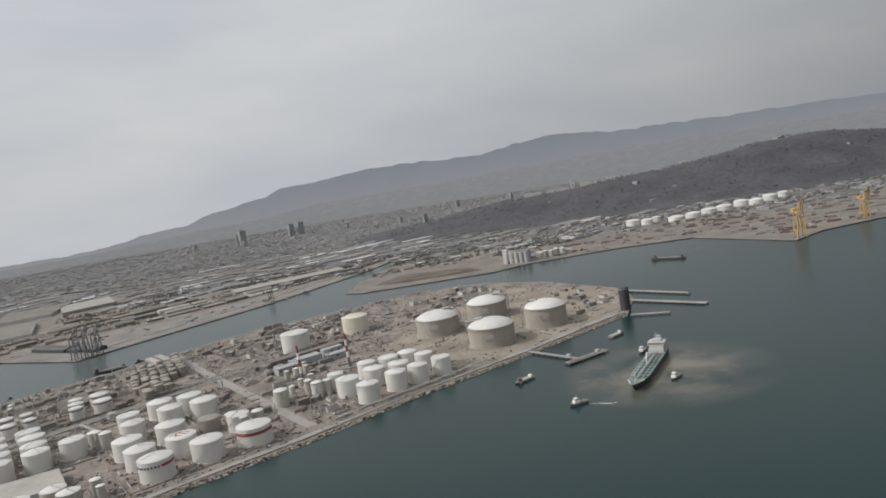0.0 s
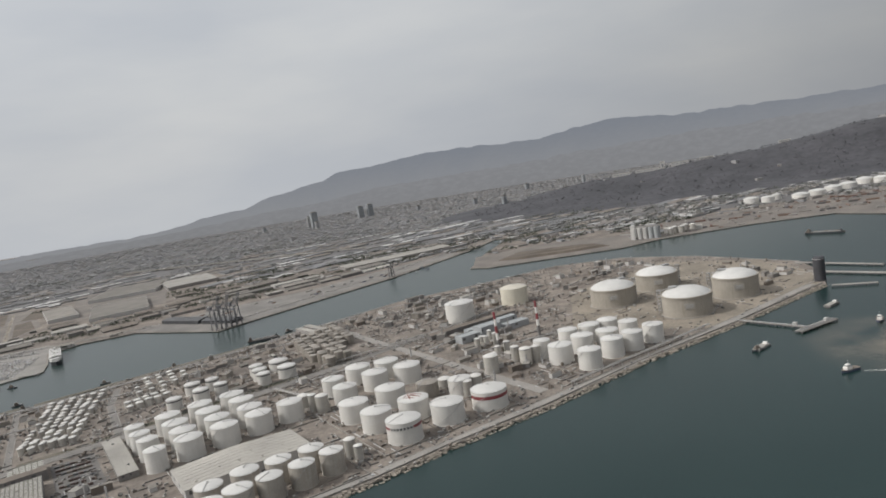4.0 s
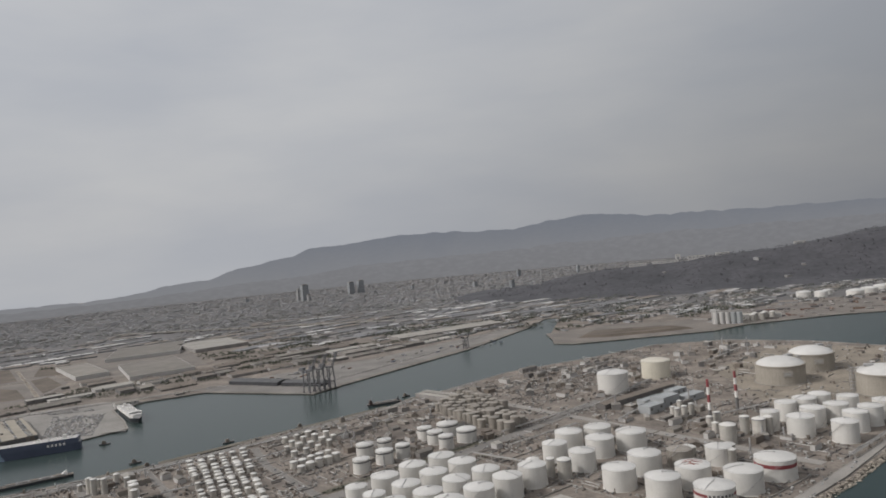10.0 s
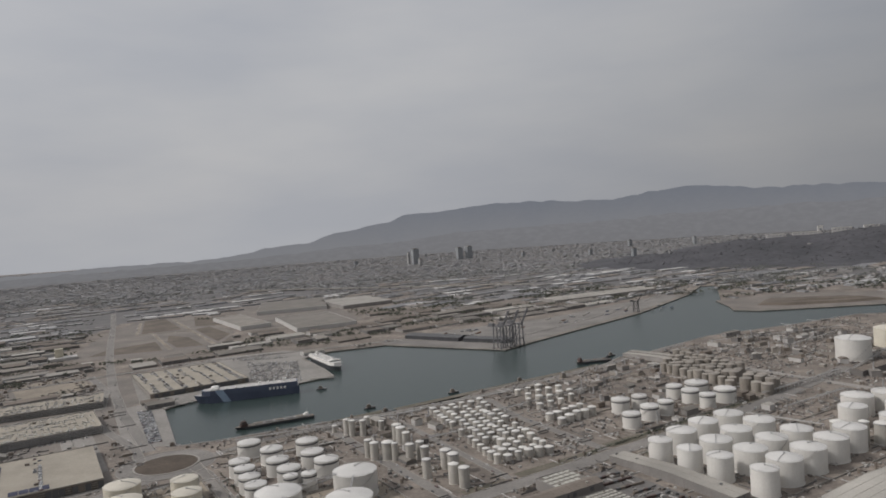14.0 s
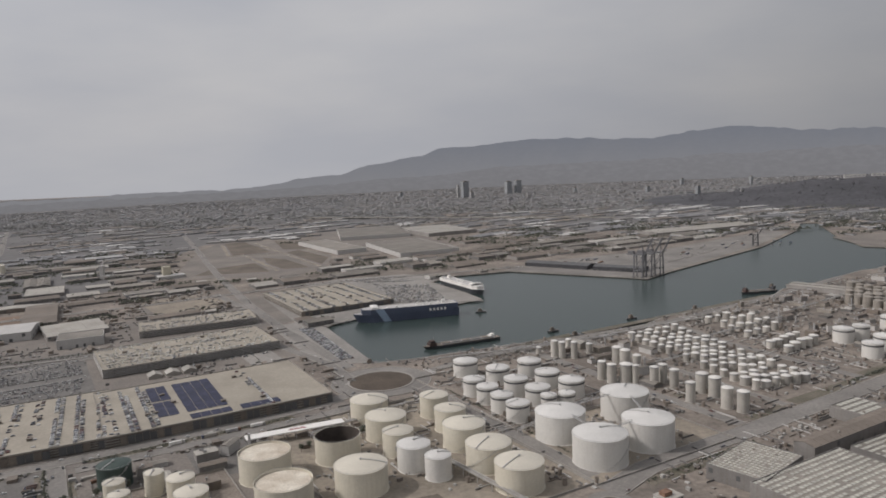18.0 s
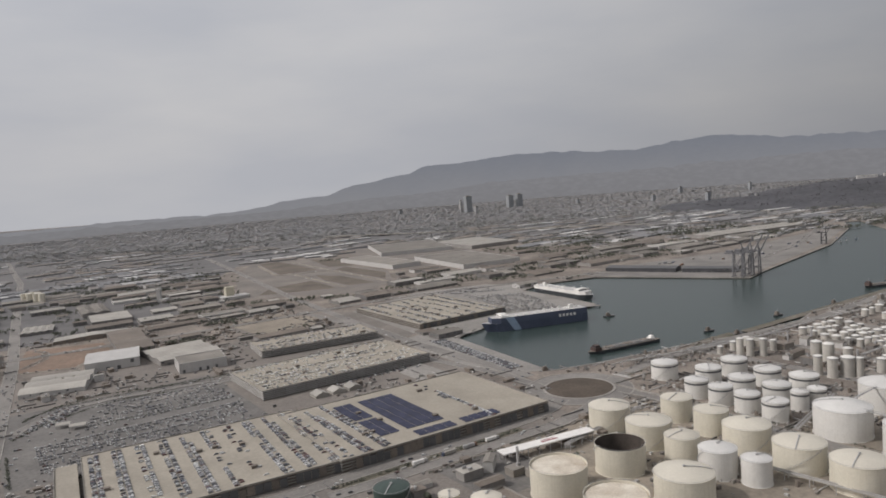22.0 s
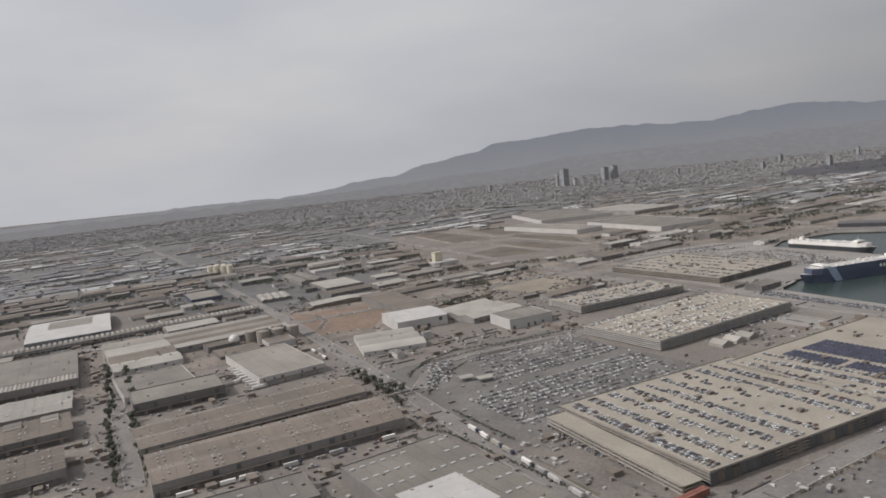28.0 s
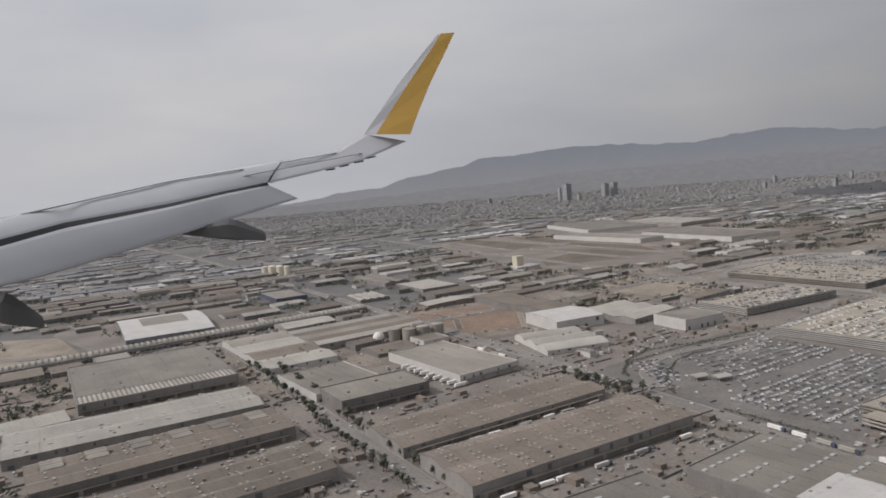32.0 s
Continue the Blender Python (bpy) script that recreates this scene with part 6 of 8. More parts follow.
# ---- trees ----
def clump(m, x, y, z, r, rng, n=14):
    """A crown of small tilted leaf clusters with gaps."""
    for _ in range(n):
        a, b, q = rng.uniform(0, 6.28), rng.uniform(-0.6, 1.4), r * rng.uniform(0.35, 1.0)
        cx, cy, cz = x + q * math.cos(a) * math.cos(b), y + q * math.sin(a) * math.cos(b), z + q * math.sin(b) * 0.9
        s = r * rng.uniform(0.28, 0.55)
        t = rng.uniform(0, 6.28)
        ux, uy, uz = s * math.cos(t), s * math.sin(t), s * rng.uniform(-0.5, 0.5)
        wx, wy, wz = -s * math.sin(t) * 0.8, s * math.cos(t) * 0.8, s * rng.uniform(-0.3, 0.5)
        top = (cx, cy, cz + s * 0.7)
        m.add([(cx - ux, cy - uy, cz - uz), (cx + wx, cy + wy, cz + wz), (cx + ux, cy + uy, cz + uz), (cx - wx, cy - wy, cz - wz), top], [(0, 1, 4), (1, 2, 4), (2, 3, 4), (3, 0, 4), (3, 2, 1, 0)])


def grove_trees():
    rng = random.Random(5)
    near, beyond = MB(), MB()
    for x, y, sx, sy in GROVES:
        dist = math.hypot(x + 580, y)
        m = near if dist < 1500 else beyond
        n = int(min(34, max(4, sx * sy / 8))) if dist < 1500 else rng.choice((3, 4, 5, 6)) if y < 2200 else rng.choice((1, 2, 2, 3))
        for _ in range(n):
            tx, ty = x + rng.uniform(-sx, sx), y + rng.uniform(-sy, sy)
            r = rng.uniform(1.4, 2.8) if dist < 1500 else rng.uniform(1.8, 3.4)
            clump(m, tx, ty, LAND_Z + r * 0.9, r, rng, 9 if dist < 1500 else 4)
    tagged(part("grove_trees", near, M_LEAF), "dark green trees scattered between buildings", "trees", "", "stuff")
    tagged(part("far_groves", beyond, M_GROVE), "trees scattered through the far city, leaf colour lightened for haze", "trees", "", "stuff")


grove_trees()


def tree_meshes(seed, height):
    rng = random.Random(seed)
    trunk, crown = MB(), MB()
    trunk.cyl(0, 0, -0.2, height * 0.5, 0.2, 0.11, 8)
    for k in range(5):
        a = rng.uniform(0, 6.28)
        trunk.bar((0, 0, height * (0.3 + 0.05 * k)), (height * 0.22 * math.cos(a), height * 0.22 * math.sin(a), height * (0.55 + 0.06 * k)), 0.1)
    for _ in range(6):
        a, q = rng.uniform(0, 6.28), rng.uniform(0, height * 0.2)
        clump(crown, q * math.cos(a), q * math.sin(a), height * rng.uniform(0.45, 0.85), height * rng.uniform(0.18, 0.28), rng, 16)
    return trunk.mesh("trunk", M_BARK), crown.mesh("crown", M_LEAF)


TREES = [tree_meshes(k, h) for k, h in ((1, 5.0), (2, 6.2), (3, 4.4))]


def tree(x, y, rng, size=1.0, group="street trees"):
    trunk, crown = rng.choice(TREES)
    t = root("tree", x, y, LAND_Z, "small dark green street tree", "tree", group, rng.uniform(0, 360))
    s = size * rng.uniform(0.8, 1.2)
    t.scale = (s, s, s)
    part("trunk", trunk, None, t)
    part("crown", crown, None, t)


rng_t = random.Random(9)
for (xa, ya), (xb, yb), n in (((-1155.4, 441.6), (-1209, 530), 22), ((-1169.3, 439.7), (-1225, 534), 22), ((-1221, 532), (-1285, 644), 20), ((-1211, 540), (-1271, 642), 18), ((-1056.4, 509.4), (-1094, 580.9), 14), ((-1096, 571), (-1056.4, 529.4), 8), ((-832.4, 386.6), (-803.5, 414.5), 7), ((-1081.2, 710.4), (-1056.4, 744.4), 8), ((-937.1, 796.9), (-867.3, 741.7), 8), ((-757.6, 436.4), (-697.8, 476.2), 4), ((-1325, 702), (-1415, 862), 12)):
    for k in range(n):
        f = (k + rng_t.uniform(0.1, 0.9)) / n
        tree(xa + (xb - xa) * f + rng_t.uniform(-1.5, 1.5), ya + (yb - ya) * f + rng_t.uniform(-1.5, 1.5), rng_t)


# ---- hills ----
def wooded_hill():
    m, nx, ny = MB(), 110, 46
    xs, ys = [-250 + 3400 * i / nx for i in range(nx + 1)], [1390 + 1000 * j / ny for j in range(ny + 1)]
    for y in ys:
        for x in xs:
            z = hill_z(x, y)
            wob = 5 * noise.noise((x * 0.012, y * 0.012, 0)) + 2.5 * noise.noise((x * 0.04, y * 0.04, 3))
            m.v.append((x, y, LAND_Z + (z + wob * min(1, z / 14) if z > 0 else -1.5)))
    m.f = [(j * (nx + 1) + i, j * (nx + 1) + i + 1, (j + 1) * (nx + 1) + i + 1, (j + 1) * (nx + 1) + i) for j in range(ny) for i in range(nx)]
    m.m = [0] * len(m.f)
    tagged(part("wooded_hill", m, M_HILL, smooth=True), "dark wooded hill above the port", "hill", "", "structure")
    rng = random.Random(8)
    t, b = MB(), MB()
    for _ in range(4500):
        x, y = rng.uniform(-200, 1900), rng.uniform(1430, 2150)
        z = hill_z(x, y)
        if z < 5:
            continue
        if noise.noise((x * 0.01, y * 0.01, 7)) > 0.36:
            if rng.random() < 0.12:
                b.box(x, y, LAND_Z + z - 3, rng.uniform(8, 22), rng.uniform(6, 12), rng.uniform(5, 9), rng.uniform(0, 3), 0, False)
                b.m[-1] = 1
            continue
        r = rng.uniform(2.0, 4.0)
        clump(t, x, y, LAND_Z + z + r * 0.3, r, rng, 4)
    tagged(part("hill_woods", t, M_SCRUB), "dark scrubby woods on the hill", "trees", "", "stuff")
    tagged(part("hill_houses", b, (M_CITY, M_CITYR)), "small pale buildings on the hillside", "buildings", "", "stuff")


wooded_hill()
for x, y, L, h in ((246, 1985, 46, 6), (312, 1968, 60, 5), (392, 1948, 44, 7), (455, 1930, 34, 5), (356, 1984, 12, 17), (620, 1850, 26, 6)):
    t = root("hilltop_building", x, y, LAND_Z + hill_z(x, y), "pale flat-roofed building on the crest of the wooded hill", "building", "buildings on the hilltop", -17)
    part("wall", MB().box(0, 0, -8, L, 13, h + 8), M_WALLW, t)
    part("roof", MB().box(0, 0, h, L + 0.6, 13.6, 0.5), M_SHEETL, t)
    for k in range(int(L / 9)):
        part("window", MB().box(-L / 2 + 6 + 9 * k, -6.55, h * 0.35, 5, 0.15, h * 0.3), M_TOWERG, t)


def far_ridge(name, radius, knots, material, seed, label):
    """A chain of far hills as a closed, glowing backdrop with painted haze."""
    m = MB()
    n = 420
    for i in range(n + 1):
        az = -75 + 150 * i / n
        for (a0, e0), (a1, e1) in zip(knots, knots[1:]):
            if a0 <= az <= a1:
                f = (az - a0) / (a1 - a0)
                f = f * f * (3 - 2 * f)
                el = e0 + (e1 - e0) * f
        el += 0.13 * noise.noise((az * 0.35, seed, 0)) + 0.13 * noise.noise((az * 1.1, seed, 4)) + 0.05 * noise.noise((az * 4, seed, 8))
        z = 148 + radius * math.tan(radians(el))
        sx, sy = math.sin(radians(az)), math.cos(radians(az))
        cx, cy = -590, 100
        m.v.extend([(cx + radius * sx, cy + radius * sy, -10), (cx + (radius + 60) * sx, cy + (radius + 60) * sy, max(-5, z * 0.55)), (cx + (radius + 140) * sx, cy + (radius + 140) * sy, max(0, z))])
    m.f = [(3 * i + k, 3 * i + 3 + k, 3 * i + 4 + k, 3 * i + 1 + k) for i in range(n) for k in range(2)]
    m.m = [0] * len(m.f)
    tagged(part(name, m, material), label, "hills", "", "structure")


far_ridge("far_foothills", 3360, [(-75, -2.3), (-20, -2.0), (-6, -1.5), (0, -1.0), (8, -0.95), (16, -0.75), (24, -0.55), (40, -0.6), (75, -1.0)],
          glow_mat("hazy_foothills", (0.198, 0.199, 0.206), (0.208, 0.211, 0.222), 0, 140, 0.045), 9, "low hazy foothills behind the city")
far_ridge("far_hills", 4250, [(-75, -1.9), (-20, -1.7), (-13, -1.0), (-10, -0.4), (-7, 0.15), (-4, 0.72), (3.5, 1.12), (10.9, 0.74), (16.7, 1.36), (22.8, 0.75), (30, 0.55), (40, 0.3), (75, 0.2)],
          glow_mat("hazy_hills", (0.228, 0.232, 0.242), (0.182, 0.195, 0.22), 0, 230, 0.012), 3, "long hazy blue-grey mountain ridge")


ramp = root("car_ramp", -937 - 14 * math.cos(ANG), 403 - 14 * math.sin(ANG), LAND_Z, "sandy concrete car ramp beside the car park", "ramp", "", math.degrees(ANG) - 5)
for k in range(3):
    lift = 1.5 * k
    m = MB().add([(2, 2, lift), (12, 2, lift), (12, 84, lift + 1.6), (2, 84, lift + 1.6), (2, 2, lift + 0.3), (12, 2, lift + 0.3), (12, 84, lift + 1.9), (2, 84, lift + 1.9)], [(0, 3, 2, 1), (4, 5, 6, 7), (0, 1, 5, 4), (1, 2, 6, 5), (2, 3, 7, 6), (3, 0, 4, 7)])
    part("ramp_slab", m, M_DECK, ramp)
    part("side_wall", MB().bar((2, 2, lift + 0.6), (2, 84, lift + 2.2), 0.2, 0, 0.7), M_CONC, ramp)
for k in range(12):
    part("pillar", MB().box(2.5, 4 + 7 * k, 0, 0.4, 0.4, 3.0 + 0.13 * k), M_WALLC, ramp)

# ---- ships ----
def hull(L, B, D, bow=0.22, stern=0.06, flare=1.12):
    """Half-breadths along the length, bow at -x, deck at height D, a little sheer."""
    m = MB()
    n = 16
    for i in range(n + 1):
        f = i / n
        k = min(1.0, (f / bow) ** 0.6) if f < bow else (1.0 if f < 1 - stern else 1.0 - 0.25 * (f - 1 + stern) / stern)
        sheer = D * (0.10 * max(0, 1 - f / 0.25) ** 2)
        x = -L / 2 + L * f
        wide = max(0.02, k) * B / 2
        low = wide * (0.9 if f > bow else 0.9 * (0.35 + 0.65 * f / bow))
        xl = x + (L * 0.05 * (1 - f / bow) if f < bow else 0)
        m.v.extend([(xl, -low, -0.8), (x, -wide, D + sheer), (x, wide, D + sheer), (xl, low, -0.8)])
    for i in range(n):
        a, b = 4 * i, 4 * i + 4
        m.f.extend([(a, b, b + 1, a + 1), (a + 1, b + 1, b + 2, a + 2), (a + 2, b + 2, b + 3, a + 3)])
        m.m.extend([0, 1, 0])
    m.f.append((4 * n, 4 * n + 3, 4 * n + 2, 4 * n + 1))
    m.m.append(0)
    m.f.append((0, 1, 2, 3))
    m.m.append(0)
    return m


def tanker():
    t = root("tanker_ship", 118, 500, 0, "green-decked tanker ship with a white superstructure", "ship", "", math.degrees(math.atan2(82, 46)))
    t.scale = (1.18, 1.05, 1.1)
    part("hull", hull(74, 12.5, 4.2), (M_HULLK, M_SHIPG), t, "black hull with a green deck")
    part("bulwark", MB().bar((-36, -1.2, 4.9), (-28, -5.2, 4.6), 0.25, 0, 0.9).bar((-36, 1.2, 4.9), (-28, 5.2, 4.6), 0.25, 0, 0.9), M_SHIPW, t)
    block = MB().box(28, 0, 4.2, 11, 10.5, 2.6).box(28.5, 0, 6.8, 9, 9.6, 2.2).box(28, 0, 9.0, 8, 11.5, 2.0).box(28.5, 0, 11.0, 5, 6, 1.2)
    house = part("superstructure", block, M_WALLW, t, "white stepped superstructure")
    part("funnel", MB().box(34, 0, 4.2, 2.6, 3.2, 8.0).box(34, 0, 12.2, 2.2, 2.6, 0.8), M_BLUEL, t, "pale blue funnel")
    part("mast", MB().bar((28, 0, 12), (28, 0, 16.5), 0.3).bar((28, -1.6, 14.5), (28, 1.6, 14.5), 0.2), M_SHIPW, t)
    glass = MB()
    for k in range(9):
        glass.box(23.95, -4.8 + 1.2 * k, 9.7, 0.1, 0.8, 0.7)
    part("bridge_windows", glass, M_GLASS, house)
    for k, y in enumerate((-3.2, -1.2, 0, 1.2, 3.2)):
        part("deck_pipe", MB().bar((-26, y, 4.9), (22, y, 4.9), 0.45 if y else 0.9), M_SHIPG if k % 2 else M_STEEL, t)
    for k in range(9):
        part("cross_frame", MB().box(-22 + 5 * k, 0, 4.2, 0.4, 11, 0.7), M_SHIPG, t)
    part("crane_post", MB().cyl(-2, 0, 4.2, 9.5, 0.5, n=10).bar((-2, 0, 9.3), (6, 1.5, 10.5), 0.4), M_SHIPW, t)
    part("foremast", MB().bar((-30, 0, 4.4), (-30, 0, 10), 0.35), M_SHIPW, t)


def tug(x, y, a, label, wake=False):
    t = root("tug_boat", x, y, 0, label, "boat", "tugs round the tanker", a)
    part("hull", hull(13, 4.6, 1.5, 0.3), (M_BLUE, M_SHEETD), t)
    house = part("wheelhouse", MB().box(-1.5, 0, 1.5, 4, 3, 1.6).box(-1.6, 0, 3.1, 2.6, 2.4, 1.4), M_SHIPW, t, "white wheelhouse")
    part("window", MB().box(-1.6, 0, 3.5, 2.7, 2.5, 0.5), M_GLASS, house)
    part("mast", MB().bar((-1, 0, 4.5), (-1, 0, 7), 0.15), M_STEEL, t)
    part("funnel", MB().cyl(1.4, 0.8, 1.5, 3.6, 0.4, n=10), M_DARK, t)


def car_carrier(x, y, a, L, B, D, paint, stripe, label):
    t = root("car_carrier_ship", x, y, 0, label, "ship", "ships at the car terminal", a)
    part("hull", hull(L, B, D * 0.62, 0.16, 0.03), (paint, M_STEEL), t)
    top = MB().prism([(-L * 0.42, -B * 0.30), (-L * 0.34, -B / 2), (L * 0.485, -B / 2), (L * 0.485, B / 2), (-L * 0.34, B / 2), (-L * 0.42, B * 0.30)], D * 0.6, D)
    part("garage_block", top, M_SHIPW if paint is M_HULLK else paint, t)
    deck = MB().prism([(-L * 0.41, -B * 0.27), (-L * 0.335, -B * 0.47), (L * 0.475, -B * 0.47), (L * 0.475, B * 0.47), (-L * 0.335, B * 0.47), (-L * 0.41, B * 0.27)], D, D + 0.12)
    part("top_deck", deck, M_WALLW, t, "grey-white top deck")
    if stripe:
        for side in (-1, 1):
            y0 = side * (B / 2 + 0.05)
            s = MB().add([(-L * 0.22, y0, 0.2), (-L * 0.15, y0, 0.2), (-L * 0.22, y0, D - 0.1), (-L * 0.30, y0, D - 0.1)], [(0, 1, 2, 3) if side < 0 else (3, 2, 1, 0)])
            part("pale_stripe", s, stripe, t, "slanted pale blue stripe")
        bars = MB()
        for k in range(5):
            bars.box(L * (0.22 + 0.035 * k), -B / 2 - 0.06, D * 0.55, L * 0.02, 0.06, D * 0.2)
        part("name_bars", bars, M_SHIPW, t, "pale bars in place of a name")
    bridge = part("bridge", MB().box(-L * 0.3, 0, D, L * 0.07, B * 1.02, 1.6).box(-L * 0.3, 0, D + 1.6, L * 0.05, B * 0.6, 0.8), M_SHIPW, t, "white bridge")
    part("bridge_windows", MB().box(-L * 0.336, 0, D + 0.6, 0.1, B * 0.95, 0.6), M_GLASS, bridge)
    rng = random.Random(int(L))
    for k in range(14):
        v = MB().box(L * rng.uniform(-0.2, 0.45), B * rng.uniform(-0.4, 0.4), D + 0.1, rng.uniform(1, 3), rng.uniform(1, 2), rng.uniform(0.5, 1.2))
        part("deck_vent", v, M_SHIPW, t)
    part("funnel", MB().box(L * 0.36, 0, D, 3.5, 2.6, 3.0), M_SHIPW, t)
    part("mast", MB().bar((-L * 0.3, 0, D + 2), (-L * 0.3, 0, D + 5.5), 0.25), M_STEEL, t)


def coaster(x, y, a, L, B, label, house):
    t = root("cargo_ship", x, y, 0, label, "ship", "small ships along the channel", a)
    part("hull", hull(L, B, 2.2, 0.15), (M_HULLK, M_SHEETD), t)
    part("superstructure", MB().box(-L * 0.38, 0, 2.2, L * 0.09, B * 0.8, 2.4).box(-L * 0.38, 0, 4.6, L * 0.06, B * 0.6, 1.4), house, t)
    part("window", MB().box(-L * 0.38, 0, 5.0, L * 0.062, B * 0.62, 0.5), M_GLASS, t)
    part("coaming", MB().box(L * 0.08, 0, 2.2, L * 0.66, B * 0.7, 0.8), M_STEEL, t)
    for k in range(5):
        part("hatch", MB().box(-L * 0.2 + L * 0.13 * k, 0, 3.0, L * 0.11, B * 0.62, 0.3), M_WALLC if k % 2 else M_SHEETD, t)
    part("forecastle", MB().box(L * 0.4, 0, 2.2, L * 0.07, B * 0.6, 1.6).box(L * 0.41, 0, 3.8, L * 0.04, B * 0.45, 1.2), M_SHIPW if L > 50 else M_DARK, t)
    part("deck_rail", MB().bar((-L * 0.3, -B * 0.46, 3.0), (L * 0.42, -B * 0.46, 3.0), 0.12).bar((-L * 0.3, B * 0.46, 3.0), (L * 0.42, B * 0.46, 3.0), 0.12), M_STEEL, t)
    part("mast", MB().bar((L * 0.42, 0, 2.2), (L * 0.42, 0, 8.0), 0.3).bar((-L * 0.36, 0, 6), (-L * 0.36, 0, 9), 0.2), M_CRANE, t)


def barge(x, y, a, L, B, label):
    t = root("barge", x, y, 0, label, "boat", "moored barges", a)
    part("hull", MB().box(0, 0, -0.5, L, B, 1.6), M_WALLC, t)
    part("deck", MB().box(0, 0, 1.1, L * 0.92, B * 0.86, 0.7), M_SHEETL, t)
    part("cabin", MB().box(L * 0.36, 0, 1.8, L * 0.12, B * 0.5, 1.3), M_SHIPW, t)


def work_boat(x, y, a, label="small dark work boat moored in the channel"):
    t = root("work_boat", x, y, 0, label, "boat", "work boats along the channel", a)
    part("hull", hull(10, 3.6, 1.2, 0.3), (M_HULLK, M_WALLC), t)
    part("cabin", MB().box(-0.5, 0, 1.2, 3.4, 2.2, 1.7).box(-0.7, 0, 2.9, 2.4, 1.7, 0.8), M_SHEETD, t)
    part("mast", MB().bar((0, 0, 2.9), (0, 0, 5), 0.12), M_STEEL, t)


tanker()
tug(60, 457, 20, "dark tug boat under way with a white wheelhouse")
tug(127, 547, 60, "dark tug boat at the tanker's stern")
tug(129, 476, 50, "dark tug boat beside the tanker's hull")
wake = MB()
rng_w = random.Random(3)
for k in range(60):
    f = k / 60
    wake.box(68 + 14 * f + rng_w.uniform(-1, 1), 454 - 6 * f + rng_w.uniform(-1.5, 1.5) * f, 0.0, rng_w.uniform(0.4, 1.3), rng_w.uniform(0.3, 0.8), 0.05, rng_w.uniform(0, 3))
tagged(part("foam_wake", wake, M_SHIPW), "white foam wake behind a tug", "foam", "", "stuff")
car_carrier(-727.2, 741.3, 16.5, 94, 14, 11.5, M_BLUE, M_BLUEL, "long dark blue car carrier ship moored at a quay")
car_carrier(-681.8, 874.2, 121, 88, 13, 8.5, M_HULLK, None, "white car carrier ship with a dark lower hull")
coaster(-674.5, 646.0, 26, 62, 7.5, "low black coaster with a dull red-brown deckhouse at the quay", M_MAROON)
coaster(-401.3, 805, 14, 36, 7.0, "short dark coaster with a dull red-brown deckhouse", M_MAROON)
coaster(270, 930, -40, 46, 6, "low dark barge ship in the far basin", M_SHEETD)
barge(34, 524, 40, 15, 5.5, "flat moored barge with a pale deck")
barge(121, 605, 38, 15, 5.5, "flat moored barge with a pale deck")
for x, y, a in ((-661.8, 756.2, 10), (-604, 676, 30), (-536.4, 712.8, 30), (-735.7, 598.3, 20), (-588.1, 660.8, 30), (-476.8, 741.6, 32), (-379.5, 831.6, 40), (30, 520, 20)):
    work_boat(x, y, a)


# ---- quay fenders, piers, jetty ----
def pier(name, p, q, w, label, pile_step=7.0, rail=False):
    a = math.atan2(q[1] - p[1], q[0] - p[0])
    L = math.hypot(q[0] - p[0], q[1] - p[1])
    t = root(name, p[0], p[1], 0, label, "pier", "", math.degrees(a))
    part("deck", MB().box(L / 2, 0, 1.2, L, w, 0.5), M_CONC, t)
    pile = MB().cyl(0, 0, -3, 1.3, 0.45, n=10).mesh("pile", M_WALLC)
    n = max(2, int(L / pile_step))
    for i in range(n + 1):
        for y in (-w * 0.36, w * 0.36):
            part("pile", pile, None, t).location = (L * i / n, y, 0)
    if rail:
        part("pipe", MB().bar((0, -w * 0.25, 2.1), (L, -w * 0.25, 2.1), 0.5).bar((0, w * 0.1, 2.0), (L, w * 0.1, 2.0), 0.35), M_STEEL, t)
        part("hut", MB().box(L * 0.8, w * 0.1, 1.7, 3, 2.4, 2.2), M_WALLW, t)
    return t


pier("jetty", (44, 598), (80, 551), 3.2, "pale concrete jetty on piles", 6, True)
pier("loading_jetty", (69, 545), (103, 564), 6.5, "loading platform at the jetty's head", 6, True)
pier("pier", (170, 782), (222, 714), 5, "narrow concrete breakwater pier")
pier("pier", (160, 733), (220, 662), 6, "narrow concrete breakwater pier")
pier("pier", (150, 664), (182, 650), 4, "short concrete pier at the point")

copes = MB()
for line in (INNER[1:], BASIN, FAR_SHORE[2:12]):
    for (xa, ya), (xb, yb) in zip(line, line[1:]):
        copes.bar((xa, ya, LAND_Z + 0.12), (xb, yb, LAND_Z + 0.12), 1.4, 0, 0.35)
tagged(part("quay_edge", copes, M_CONC), "pale concrete coping along the quays", "quay", "", "structure")


